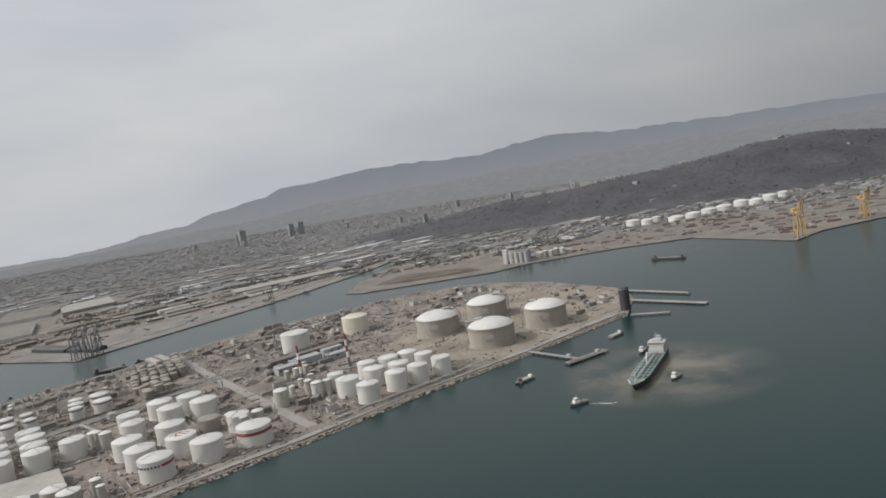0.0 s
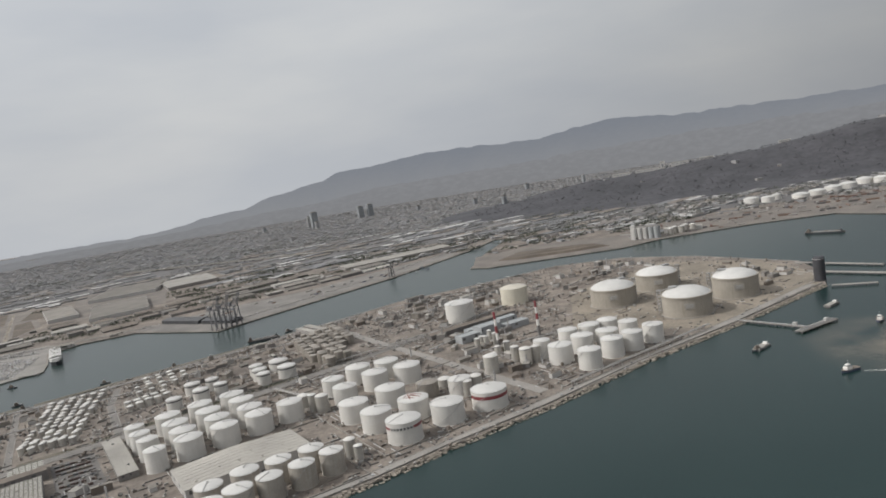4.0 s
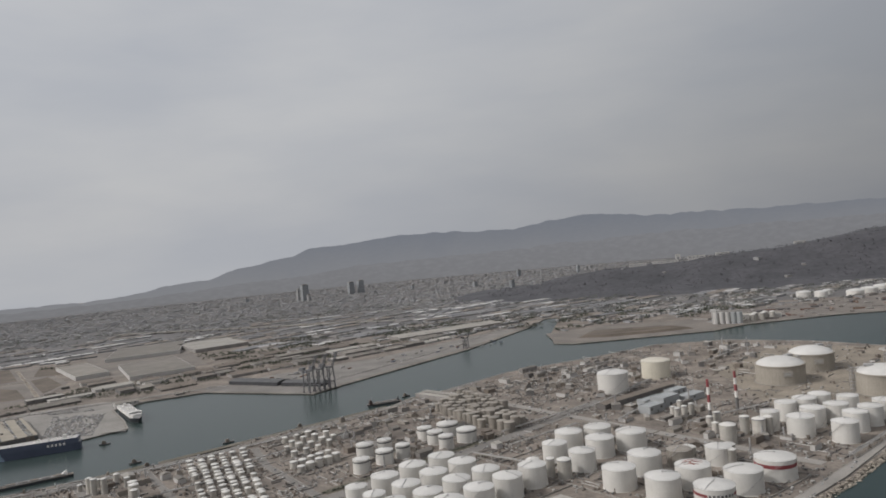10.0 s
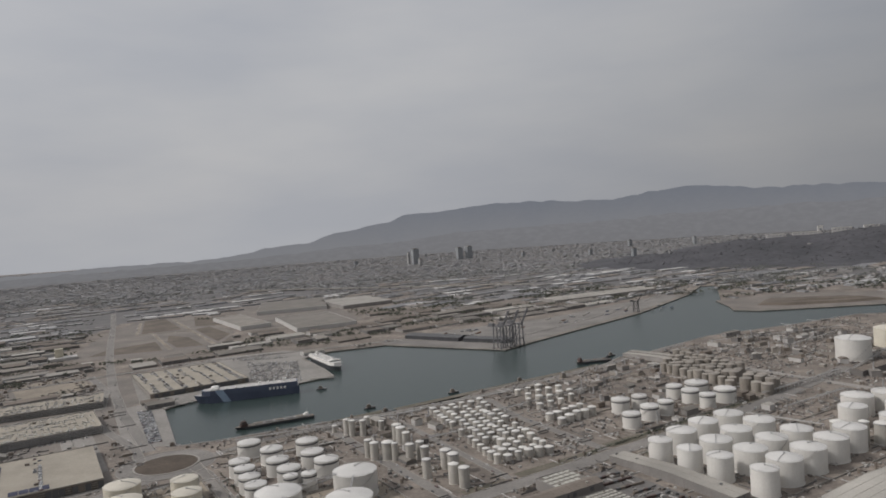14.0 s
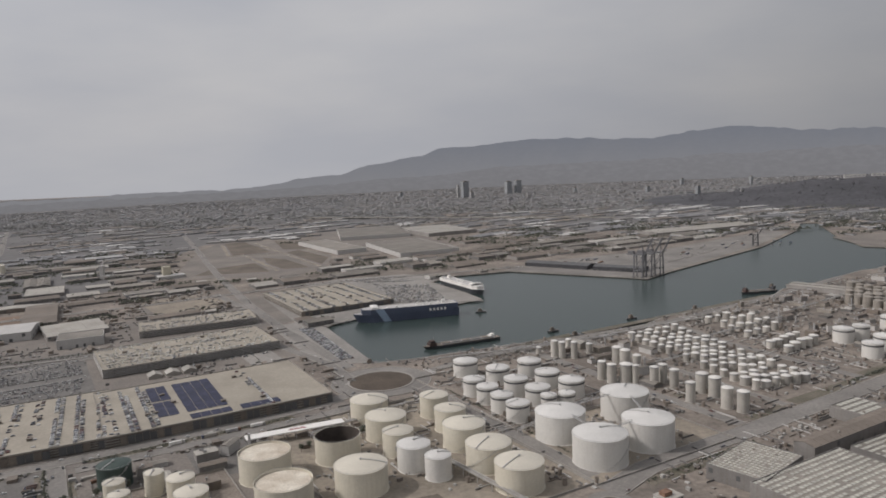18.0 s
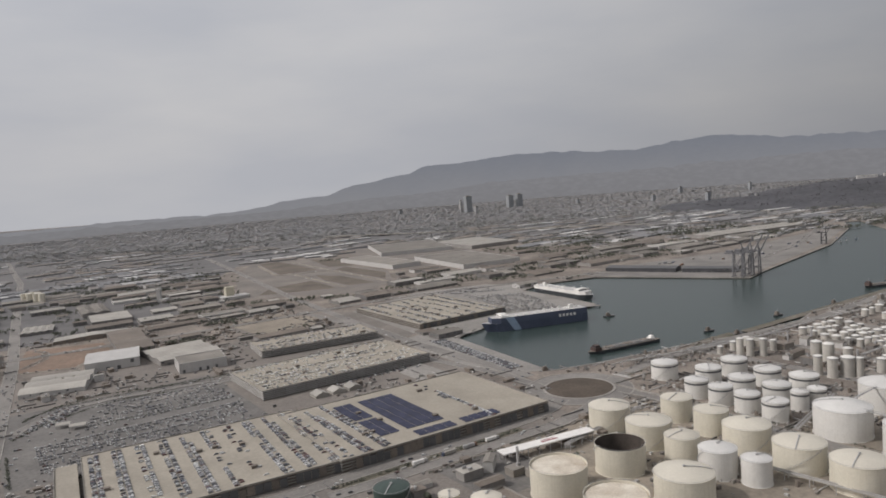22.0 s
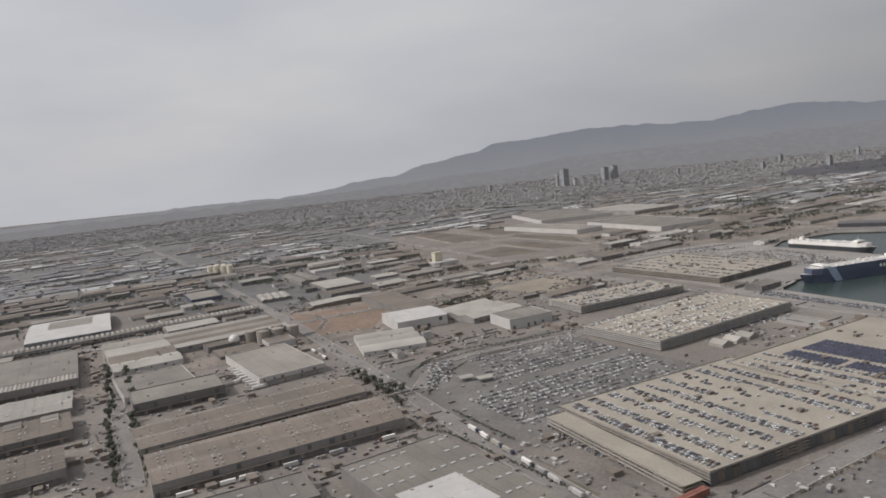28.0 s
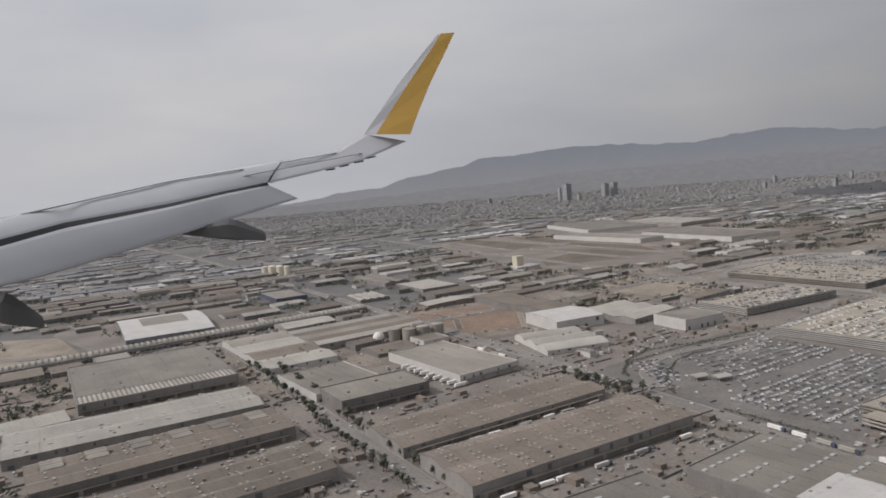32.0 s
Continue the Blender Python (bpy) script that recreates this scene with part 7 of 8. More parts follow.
# ---- cranes, stacks, silos ----
def gantry_crane(x, y, a, h, paint, label, boom_up=True, group=""):
    t = root("gantry_crane", x, y, LAND_Z, label, "crane", group, a)
    s = h / 24
    legs = MB()
    for i in (-5, 5):
        for j in (-4, 4):
            part("leg", MB().bar((i * s, j * s, 0), (i * s * 0.92, j * s * 0.7, h), 1.1 * s), paint, t)
            part("wheel_bogie", MB().box(i * s, j * s, 0, 2.6 * s, 0.9 * s, 0.8 * s), M_DARK, t)
    for j in (-4, 4):
        legs.bar((-5 * s, j * s, h * 0.3), (5 * s, j * s, h * 0.3), 0.8 * s)
        legs.bar((-5 * s, j * s * 0.9, h * 0.3), (5 * s, j * s * 0.75, h * 0.95), 0.5 * s)
    for i in (-5, 5):
        legs.bar((i * s, -4 * s, h * 0.35), (i * s, 4 * s, h * 0.35), 0.7 * s)
        legs.bar((i * s, -3 * s, h), (i * s, 3 * s, h), 0.9 * s)
    part("braces", legs, paint, t)
    part("girder", MB().bar((-14 * s, 1.4 * s, h), (6 * s, 1.4 * s, h), 0.8 * s, 0, 1.2 * s).bar((-14 * s, -1.4 * s, h), (6 * s, -1.4 * s, h), 0.8 * s, 0, 1.2 * s), paint, t)
    part("machine_house", MB().box(-9 * s, 0, h + 0.6 * s, 6 * s, 4 * s, 2.6 * s), paint, t)
    part("a_frame", MB().bar((5 * s, -2.5 * s, h), (3 * s, 0, h * 1.42), 0.6 * s).bar((5 * s, 2.5 * s, h), (3 * s, 0, h * 1.42), 0.6 * s).bar((-5 * s, 0, h), (3 * s, 0, h * 1.42), 0.4 * s), paint, t)
    tip = (15 * s, 0, h * 1.72) if boom_up else (26 * s, 0, h)
    b = MB()
    for j in (-1.2, 1.2):
        b.bar((6 * s, j * s, h), (tip[0], j * s, tip[2]), 0.7 * s, 0, 0.9 * s)
    for k in range(1, 7):
        f = k / 7
        b.bar((6 * s + (tip[0] - 6 * s) * f, -1.2 * s, h + (tip[2] - h) * f), (6 * s + (tip[0] - 6 * s) * f, 1.2 * s, h + (tip[2] - h) * f), 0.35 * s)
    part("boom", b, paint, t)
    part("stay", MB().bar((3 * s, 0, h * 1.42), tip, 0.25 * s), M_STEEL, t)
    part("cab", MB().box(2 * s, 0, h - 2.2 * s, 1.6 * s, 1.4 * s, 1.4 * s), M_SHIPW, t)


for x, y in ((-490.7, 908.8), (-479.8, 912.6), (-468.9, 921.4)):
    gantry_crane(x, y, -38, 25, M_CRANE, "grey ship-to-shore gantry crane with a raised boom", True, "gantry cranes on the pier")
gantry_crane(-291, 1129, -38, 15, M_DARK, "small dark quay crane", True)
for x, y, h in ((440, 925, 32), (562, 990, 26)):
    gantry_crane(x, y, -95, h, M_YELLOW, "yellow ship-to-shore gantry crane", True, "yellow gantry cranes")

stack = root("dark_tower", 152, 689, LAND_Z, "tall dark cylindrical tower at the point", "tower")
part("shaft", MB().lathe([(5, 0), (5, 21), (4.2, 22), (0.1, 22.2)], n=28), M_DARK, stack)
part("ring", MB().lathe([(5.2, 20), (5.2, 20.5), (5, 20.5)], n=28), M_STEEL, stack)
for x, y, h in ((-145, 605, 35), (-109, 638, 32)):
    c = root("chimney", x, y, LAND_Z, "slim red and white banded chimney", "chimney", "banded chimneys")
    for k in range(6):
        part("band", MB().cyl(0, 0, h * k / 6, h * (k + 1) / 6, 1.35 - 0.06 * k, 1.29 - 0.06 * k, 16, top=k == 5), (M_WALLC, M_WALLC, M_SHIPW, M_RED, M_SHIPW, M_RED)[k], c)
silos = root("silo_block", 97, 1112, LAND_Z, "pale concrete grain silos in a block", "silo", "", -25)
for i in range(5):
    for j in range(2):
        part("silo", MB().cyl(-16 + 8 * i, -4 + 8 * j, 0, 17, 4.1, n=20), M_WALLW if i < 3 else M_TOWER, silos)
part("headhouse", MB().box(0, 0, 17, 40, 7, 2), M_WALL, silos)
part("lift_tower", MB().box(-19, 0, 0, 7, 9, 21), M_WALLW, silos)
for i in range(5):
    tank(132 + 9 * i, 1108 + 3 * i + 8 * (i % 2), 4.3, 10, "small", "pale silos beside the grain silo block")
for u, w, h in ((-24, 15, 7), (-6, 13, 5), (12, 18, 6)):
    shed((w, 14, radians(-14)), h, M_SHEETL, M_WALLW, "gable", "pale quay building beside grain silos", nl=(152 + u, 1126 - u * 0.25), group="pale quay buildings")
for x, y, r in ((337, 1337, 12.6), (358, 1317, 10.9), (380, 1334, 7.9), (401, 1286, 14.2), (436.6, 1302, 13.8), (473, 1322, 14), (506, 1336, 14.2), (552, 1370, 13.5), (572, 1351, 13), (614, 1385, 14), (647, 1402, 9.9)):
    tank(x, y, r, 9, "white", "far white tanks under the hill", False)
sphere = root("gas_sphere", -1204, 680, LAND_Z, "white spherical gas tank on legs", "tank")
part("ball", MB().lathe([(0.02, 1.5), (2.2, 2.1), (3.6, 3.6), (4.1, 5.4), (3.6, 7.2), (2.2, 8.7), (0.02, 9.4)], n=24), M_WHITE, sphere, smooth=True)
for k in range(8):
    a = k * math.pi / 4
    part("leg", MB().bar((3.9 * math.cos(a), 3.9 * math.sin(a), 0), (3.9 * math.cos(a), 3.9 * math.sin(a), 5.2), 0.3), M_STEEL, sphere)
for x, y in ((-1193, 688), (-1183.1, 683.9), (-1187.1, 695.9), (-1173.2, 689.8), (-1177.2, 701.8), (-1163.3, 695.7)):
    tank(x, y, 4.6, 9, "brown", "grey-brown silos beside the rail yard", False)
for x, y in ((-1397, 1130), (-1387, 1126), (-1375, 1122), (-1365, 1118), (-1391, 1140), (-1379, 1134)):
    tank(x, y, 4.2, 12, "cream", "pale silos in the industrial estate", False)


# ---- towers and marked buildings ----
def tower(x, y, w, d, h, wall, label, floors=12):
    t = root("tower_block", x, y, LAND_Z, label, "building", "tower blocks", math.degrees(ANG))
    part("wall", MB().box(0, 0, -0.3, w, d, h + 0.3), wall, t)
    part("roof", MB().box(0, 0, h, w * 0.96, d * 0.96, 0.4).box(0, 0, h + 0.4, w * 0.4, d * 0.4, 2), M_SHEETD, t)
    bands = MB()
    for k in range(floors):
        z = h * (k + 0.3) / floors
        bands.box(0, -d / 2 - 0.03, z, w * 0.94, 0.15, h / floors * 0.45)
        bands.box(w / 2 + 0.03, 0, z, 0.15, d * 0.9, h / floors * 0.45)
        bands.box(-w / 2 - 0.03, 0, z, 0.15, d * 0.9, h / floors * 0.45)
    part("glazing", bands, M_TOWERG, t)


tower(-770, 2690, 8, 8, 42, M_WALLW, "slim white tower block in the haze")
tower(-745, 2680, 24, 16, 55, M_TOWER, "tall grey tower block in the haze", 14)
tower(-590, 2800, 22, 16, 44, M_TOWER, "tall grey tower block in the haze")
tower(-555, 2815, 22, 16, 46, M_TOWER, "tall grey tower block in the haze")
tower(-720, 2600, 12, 10, 22, M_WALLW, "white tower block in the haze", 8)
for k, (x, y) in enumerate(((-360, 2700), (-150, 2500), (60, 2900), (260, 2750), (-1000, 2900), (520, 2600), (350, 2450), (-60, 2250))):
    tower(x, y, 10 + 3 * (k % 3), 9, 16 + 4 * (k % 4), M_TOWER, "pale apartment tower in the haze", 9)
ytower = root("yellow_building", -1074, 1022, LAND_Z, "pale yellow block above a white hall", "building", "", math.degrees(ANG))
part("block", MB().box(0, 0, 0, 10, 8, 15), mat("yellow_render", (0.5, 0.46, 0.36), 0.8, 0.15), ytower)
part("hall", MB().box(4, -5, 0, 34, 18, 4), M_WALLW, ytower)
wtower = root("white_tower", -1165, 1030, LAND_Z, "white concrete works tower", "tower")
part("shaft", MB().box(0, 0, 0, 5, 5, 16).box(0, 0, 16, 6, 6, 2).box(6, 0, 0, 10, 10, 5), M_WALLW, wtower)


via = root("viaduct", -1049, 1907, LAND_Z, "long pale elevated road on piers across the far estate", "viaduct", "", math.degrees(math.atan2(-267, 575)))
VL = math.hypot(575, 267)
part("deck", MB().box(VL / 2, 0, 3.4, VL + 160, 7, 0.7), M_CONC, via)
for s in (-3.4, 3.4):
    part("side_wall", MB().box(VL / 2, s, 4.1, VL + 160, 0.3, 0.6), M_SHEETL, via)
for k in range(27):
    part("pier", MB().box(-60 + 28 * k, 0, -0.2, 1.6, 4.5, 3.7), M_WALLC, via)


# ---- process plant and clutter on the peninsula ----
def pipe_rack(p, q, label, n=4, h=3.0, w=3.0):
    a = math.atan2(q[1] - p[1], q[0] - p[0])
    L = math.hypot(q[0] - p[0], q[1] - p[1])
    t = root("pipe_rack", p[0], p[1], LAND_Z, label, "pipes", "pipe racks", math.degrees(a))
    k = max(2, int(L / 9))
    bent = MB().box(0, -w / 2, 0, 0.3, 0.3, h).box(0, w / 2, 0, 0.3, 0.3, h).box(0, 0, h - 0.3, 0.3, w + 0.6, 0.3).mesh("bent", M_STEEL)
    for i in range(k + 1):
        part("bent", bent, None, t).location = (L * i / k, 0, 0)
    for i in range(n):
        y = -w * 0.4 + w * 0.8 * i / (n - 1)
        part("pipe", MB().bar((0, y, h + 0.2), (L, y, h + 0.2), 0.3 + 0.12 * (i % 2)), M_STEEL if i % 2 else M_SHEETL, t)


for p, q in (((-214, 690), (-134, 776)), ((-205, 640), (-150, 700)), ((-419.2, 702.4), (-329.8, 775.6)), ((-300, 600), (-240, 640)), ((-538.4, 604.8), (-419.2, 692.4)), ((-637.9, 616.1), (-558.3, 645.2)), ((-687.8, 594.2), (-598, 626)), ((-329.8, 590.6), (-295, 555)), ((-160, 610), (-80, 640)), ((-270, 860), (-120, 900)), ((-60, 830), (20, 900)), ((-100, 500), (20, 590)), ((-742.6, 461.4), (-697.8, 506.2)), ((-558.3, 565.2), (-498.7, 604)), ((-230, 800), (-150, 860)), ((-637.9, 461.1), (-598, 506)), ((-687.8, 446.2), (-637.9, 386.1)), ((-300, 640), (-215, 700))):
    pipe_rack(p, q, "steel pipe rack with several grey pipes")

SMALL = [((-230, 610), (-130, 570), (-130, 700), (-210, 720), 55), ((-478.8, 723.6), (-399.3, 642), (-329.8, 760.6), (-369.5, 811.4), 42), ((-319.9, 830.4), (-200, 700), (-110, 830), (-150, 920), 60), ((-100, 880), (-40, 780), (60, 900), (0, 960), 34),
         ((-637.9, 606.1), (-558.3, 525.2), (-518.5, 604.4), (-568.2, 645.4), 26), ((-439.1, 662.8), (-399.3, 562), (-300, 600), (-329.8, 720.6), 34), ((-180, 560), (-120, 480), (-100, 545), (-150, 590), 18), ((80, 780), (110, 690), (160, 740), (120, 850), 18),
         ((-837.4, 431.6), (-797.5, 411.5), (-757.6, 446.4), (-797.5, 461.5), 16), ((-797.5, 406.5), (-767.6, 401.4), (-752.6, 436.4), (-777.5, 446.4), 10), ((-419.2, 432.4), (-379.5, 401.6), (-339.7, 420.8), (-379.5, 441.6), 8), ((-1115.8, 651.2), (-1071.2, 610), (-1046.5, 649), (-1086.1, 700.6), 20)]
rng_c = random.Random(77)
small_words = ["low brown works shed in a tank yard", "small pale plant building with a flat roof", "grey equipment block among pipework", "rusty steel plant building"]
TAKEN = [(x, y, r) for g in (GROUP_A, GROUP_A_SLIM, GROUP_B, GROUP_C, GROUP_E, GROUP_F, GROUP_H, GROUP_I, GROUP_IW, GROUP_J) for x, y, r in g] + [(-28.5, 722, 22), (23.7, 762, 21), (20, 646, 21), (75, 685, 20), (-178.5, 751, 15), (-120, 798, 15), (-156, 486, 12), (-209, 448, 11), (-176, 519, 8), (-200, 525, 8), (-721.5, 555, 34), (-723.7, 437.3, 11), (-752.6, 417.4, 12), (-735.7, 389.3, 12), (-819.4, 411.6, 8)]


def free(x, y, r):
    return all((x - a) ** 2 + (y - b) ** 2 > (r + c + 1) ** 2 for a, b, c in TAKEN)


def plant_block(x, y):
    L, W, h = rng_c.uniform(4, 13), rng_c.uniform(3, 8), rng_c.uniform(1.6, 5.0)
    if not free(x, y, max(L, W) * 0.55) or near_road(x, y, max(L, W) * 0.5) or any(inside(x, y, f) for f in FOOT if abs(f[0][0] - x) < 150 and abs(f[0][1] - y) < 150):
        return
    TAKEN.append((x, y, max(L, W) * 0.5))
    t = root("plant_building", x, y, LAND_Z, rng_c.choice(small_words), "building", "small plant buildings", math.degrees(ANG) + rng_c.choice((0, 90, 0, 45)))
    kind = rng_c.random()
    wall = rng_c.choice((M_WALL, M_SHEETD, M_WALLC, M_BROWN, M_WALLW, M_WALLW))
    part("wall", MB().box(0, 0, -0.2, L, W, h + 0.2), wall, t)
    if kind < 0.4:
        part("roof", MB().add([(-L / 2 - 0.2, -W / 2 - 0.2, h), (L / 2 + 0.2, -W / 2 - 0.2, h), (L / 2 + 0.2, 0, h + W * 0.16), (-L / 2 - 0.2, 0, h + W * 0.16), (-L / 2 - 0.2, W / 2 + 0.2, h), (L / 2 + 0.2, W / 2 + 0.2, h)], [(0, 1, 2, 3), (3, 2, 5, 4), (0, 3, 4), (1, 5, 2)]), rng_c.choice(FLAT_ROOFS), t)
    else:
        part("roof", MB().box(0, 0, h, L * 1.03, W * 1.05, 0.2), rng_c.choice(FLAT_ROOFS), t)
        for _ in range(rng_c.randint(1, 3)):
            part("roof_unit", MB().box(rng_c.uniform(-L, L) * 0.3, rng_c.uniform(-W, W) * 0.3, h + 0.2, rng_c.uniform(0.6, 1.8), rng_c.uniform(0.6, 1.4), rng_c.uniform(0.4, 1.4)), M_STEEL, t)
    if kind > 0.75:
        part("column", MB().cyl(L * 0.3, 0, 0, h + rng_c.uniform(3, 9), 0.6, n=12), M_STEEL, t)


for a, b, c, d, n in SMALL:
    for _ in range(int(n * 1.5)):
        s, q = rng_c.random(), rng_c.random()
        x = (a[0] * (1 - s) + b[0] * s) * (1 - q) + (d[0] * (1 - s) + c[0] * s) * q
        y = (a[1] * (1 - s) + b[1] * s) * (1 - q) + (d[1] * (1 - s) + c[1] * s) * q
        if inside(x, y, LAND):
            plant_block(x, y)


# ---- white pipelines and tank bridges ----
for p, q in ((grid(330, 8.5), grid(392, 5.5)), (grid(405, 4.5), grid(490, -3)), (grid(210, -20), grid(268, -24))):
    pipe_rack(p, q, "low rack of white pipes beside the quay road", 4, 1.4, 2.0)
for a, b in ((0, 1), (1, 3), (2, 3), (0, 2)):
    p, q = Vector(GROUP_IW[a][:2]), Vector(GROUP_IW[b][:2])
    d = (q - p).normalized()
    p, q = p + d * (GROUP_IW[a][2] - 1.5), q - d * (GROUP_IW[b][2] - 1.5)
    t = root("tank_bridge", p.x, p.y, LAND_Z + 13.2, "grey steel footbridge between tank roofs", "footbridge", "footbridges between tanks", math.degrees(math.atan2(d.y, d.x)))
    L = (q - p).length
    part("deck", MB().box(L / 2, 0, 0.35, L, 0.8, 0.18), M_STEEL, t)
    for s in (-0.4, 0.4):
        rail = MB().bar((0, s, 1.3), (L, s, 1.3), 0.08)
        for k in range(int(L / 1.5) + 1):
            rail.bar((1.5 * k, s, 0.4), (1.5 * k, s, 1.3), 0.06)
        part("handrail", rail, M_STEEL, t)

# ---- lorries, containers, tents ----
WHEELS = MB().bar((0, -0.62, 0), (0, -0.38, 0), 0.54).bar((0, 0.38, 0), (0, 0.62, 0), 0.54).bar((0, -0.4, 0), (0, 0.4, 0), 0.12).mesh("wheel_axle", M_DARK)


def lorry(x, y, a, paint, group="lorries on the roads", size=1.0):
    t = root("lorry", x, y, LAND_Z + 0.03, "articulated lorry with a box trailer", "lorry", group, a)
    t.scale = (size, size, size)
    part("trailer", MB().box(1.2, 0, 0.55, 6.2, 1.25, 1.45), paint, t)
    cab = part("cab", MB().box(-2.9, 0, 0.3, 1.1, 1.2, 1.4).box(-2.7, 0, 1.7, 0.7, 1.1, 0.25), rng_c.choice((M_WALLW, M_RUST, M_BLUE, M_WALLW, M_BAND)), t)
    part("windscreen", MB().box(-3.46, 0, 1.05, 0.06, 1.0, 0.45), M_GLASS, cab)
    for i in (-2.8, 2.2, 3.2):
        part("wheel_axle", WHEELS, None, t).location = (i, 0, 0.27)


for p, q, n in (((-1024.7, 480.1), (-969.1, 378.9), 10), ((-1173.2, 463.8), (-1082.1, 522.4), 8), ((-1145.5, 419.5), (-1056.4, 471.4), 6), ((-1140.5, 651.5), (-1115.8, 611.2), 3), ((-817.5, 452.6), (-767.6, 486.4), 4), ((-1175.2, 571.8), (-1155.4, 601.6), 5)):
    for k in range(n):
        f = (k + rng_c.uniform(0.2, 0.8)) / n
        x, y = p[0] + (q[0] - p[0]) * f, p[1] + (q[1] - p[1]) * f
        lorry(x, y, math.degrees(math.atan2(q[1] - p[1], q[0] - p[0])) + rng_c.choice((0, 180)) + rng_c.uniform(-3, 3), rng_c.choice((M_SHIPW, M_SHEETL, M_WALLW, M_SHIPW, M_STEEL)))


PAINTS = (M_MAROON, M_MAROON, M_MAROON, M_BAND, M_BAND, M_SHEETD, M_BLUE, M_WALLC, M_DARK)
for u, v0, v1, step, keep in ((-33, -30, -68, 2.1, 0.85), (-45, -36, -60, 2.1, 0.7), (-54, -70, -95, 2.4, 0.5), (-64, -44, -62, 2.4, 0.6), (-76, -30, -110, 3.2, 0.3), (-90, -40, -110, 3.0, 0.35), (-104, -30, -110, 3.2, 0.3)):
    v = v0
    while v > v1:
        if rng_c.random() < keep:
            x, y = grid(u + rng_c.uniform(-0.6, 0.6), v)
            lorry(x, y, math.degrees(ANG) + rng_c.choice((0, 180)) + rng_c.uniform(-2, 2), rng_c.choice(PAINTS), "lorries in a lorry park", 0.62)
        v -= step


for k in range(9):
    x, y = grid(-186, 262 + 7 * k)
    lorry(x, y, math.degrees(ANG) + 180, M_SHIPW, "white lorries at a loading dock", 1.15)


def hedges():
    """Dark clipped hedges and rough verges along roads and lots."""
    rng = random.Random(61)
    m = MB()
    for points, w in (([grid(-10, -14), grid(92, -15)], 1.4), ([grid(-27, -14), grid(-28, -112)], 1.5), ([grid(-128, -13), grid(-32, -13)], 1.0), ([grid(-17, -34), grid(-19, -125)], 0.9), ([grid(-138, 40), grid(-142, 120), grid(-168, 165)], 1.3),
                      ([(-1059.2, 562), (-1059.2, 572.6), (-1052.2, 593.9), (-1035.6, 614.1), (-1019.9, 618.9), (-1001.8, 623.3), (-942.5, 652.9)], 1.3), ([(-1045.2, 529.3), (-1043, 550), (-1037.1, 564.8), (-1027.3, 584.8), (-1011.6, 600.5), (-983.2, 610.6)], 1.1), ([(-1031.6, 501.7), (-1003.7, 459.2)], 1.2), ([grid(30, -29), grid(110, -29)], 1.0), ([grid(186, -24), grid(184, -160)], 0.9), ([grid(190, -183), grid(262, -181)], 1.2), ([grid(375, -158), grid(560, -150)], 1.6), ([grid(-152, 30), grid(-156, 130)], 1.2), ([grid(200, 12), grid(300, 12)], 0.9), ([(-1002, 551), (-942, 582)], 0.9), ([(-1062, 566), (-1052, 590), (-1010, 618), (-955, 636)], 1.0)):
        for p, q in zip(points, points[1:]):
            p, q = Vector(p), Vector(q)
            n = int((q - p).length / 0.8)
            for k in range(n):
                c = p.lerp(q, (k + rng.random()) / n)
                if rng.random() < 0.9:
                    clump(m, c.x + rng.uniform(-w, w) * 0.4, c.y + rng.uniform(-w, w) * 0.4, LAND_Z + 0.3, w * rng.uniform(0.5, 0.9), rng, 5)
    tagged(part("hedges", m, M_LEAF), "dark dusty hedges along roads and lots", "hedge", "", "stuff")


hedges()
rng_q = random.Random(91)
far_boxes = MB()
for _ in range(420):
    x, y = rng_q.uniform(120, 790), rng_q.uniform(960, 1245)
    if inside(x, y, [(130, 1105), (360, 1095), (440, 960), (560, 990), (750, 1015), (790, 1235), (420, 1262), (140, 1232)]):
        far_boxes.box(x, y, LAND_Z, rng_q.choice((6, 12, 18)), 3.2, rng_q.choice((1.3, 2.6, 2.6)), radians(-14) + rng_q.choice((0, 0, 1.57)), 0, False)
tagged(part("far_container_stacks", far_boxes, palette_mat("faded_containers", [(0.16, 0.1, 0.08), (0.22, 0.2, 0.18), (0.12, 0.11, 0.11), (0.2, 0.14, 0.11), (0.3, 0.28, 0.26)], 0.8)), "brown and grey container stacks on the far terminal", "containers", "", "stuff")


def container(x, y, z, a, length, paint, group, label):
    t = root("container", x, y, z, label, "container", group, a)
    wave = [(-length / 2 + length * k / n, 0.61 + 0.05 * (k % 4 > 1)) for n in (4 * int(length / 0.9),) for k in range(n + 1)]
    m = MB().prism([(x, -y) for x, y in wave] + [(x, y) for x, y in reversed(wave)], 0, 1.3, bottom=True)
    box = part("box", m, paint, t)
    part("door_bars", MB().box(length / 2 + 0.02, -0.25, 0.1, 0.05, 0.06, 1.1).box(length / 2 + 0.02, 0.25, 0.1, 0.05, 0.06, 1.1), M_STEEL, box)


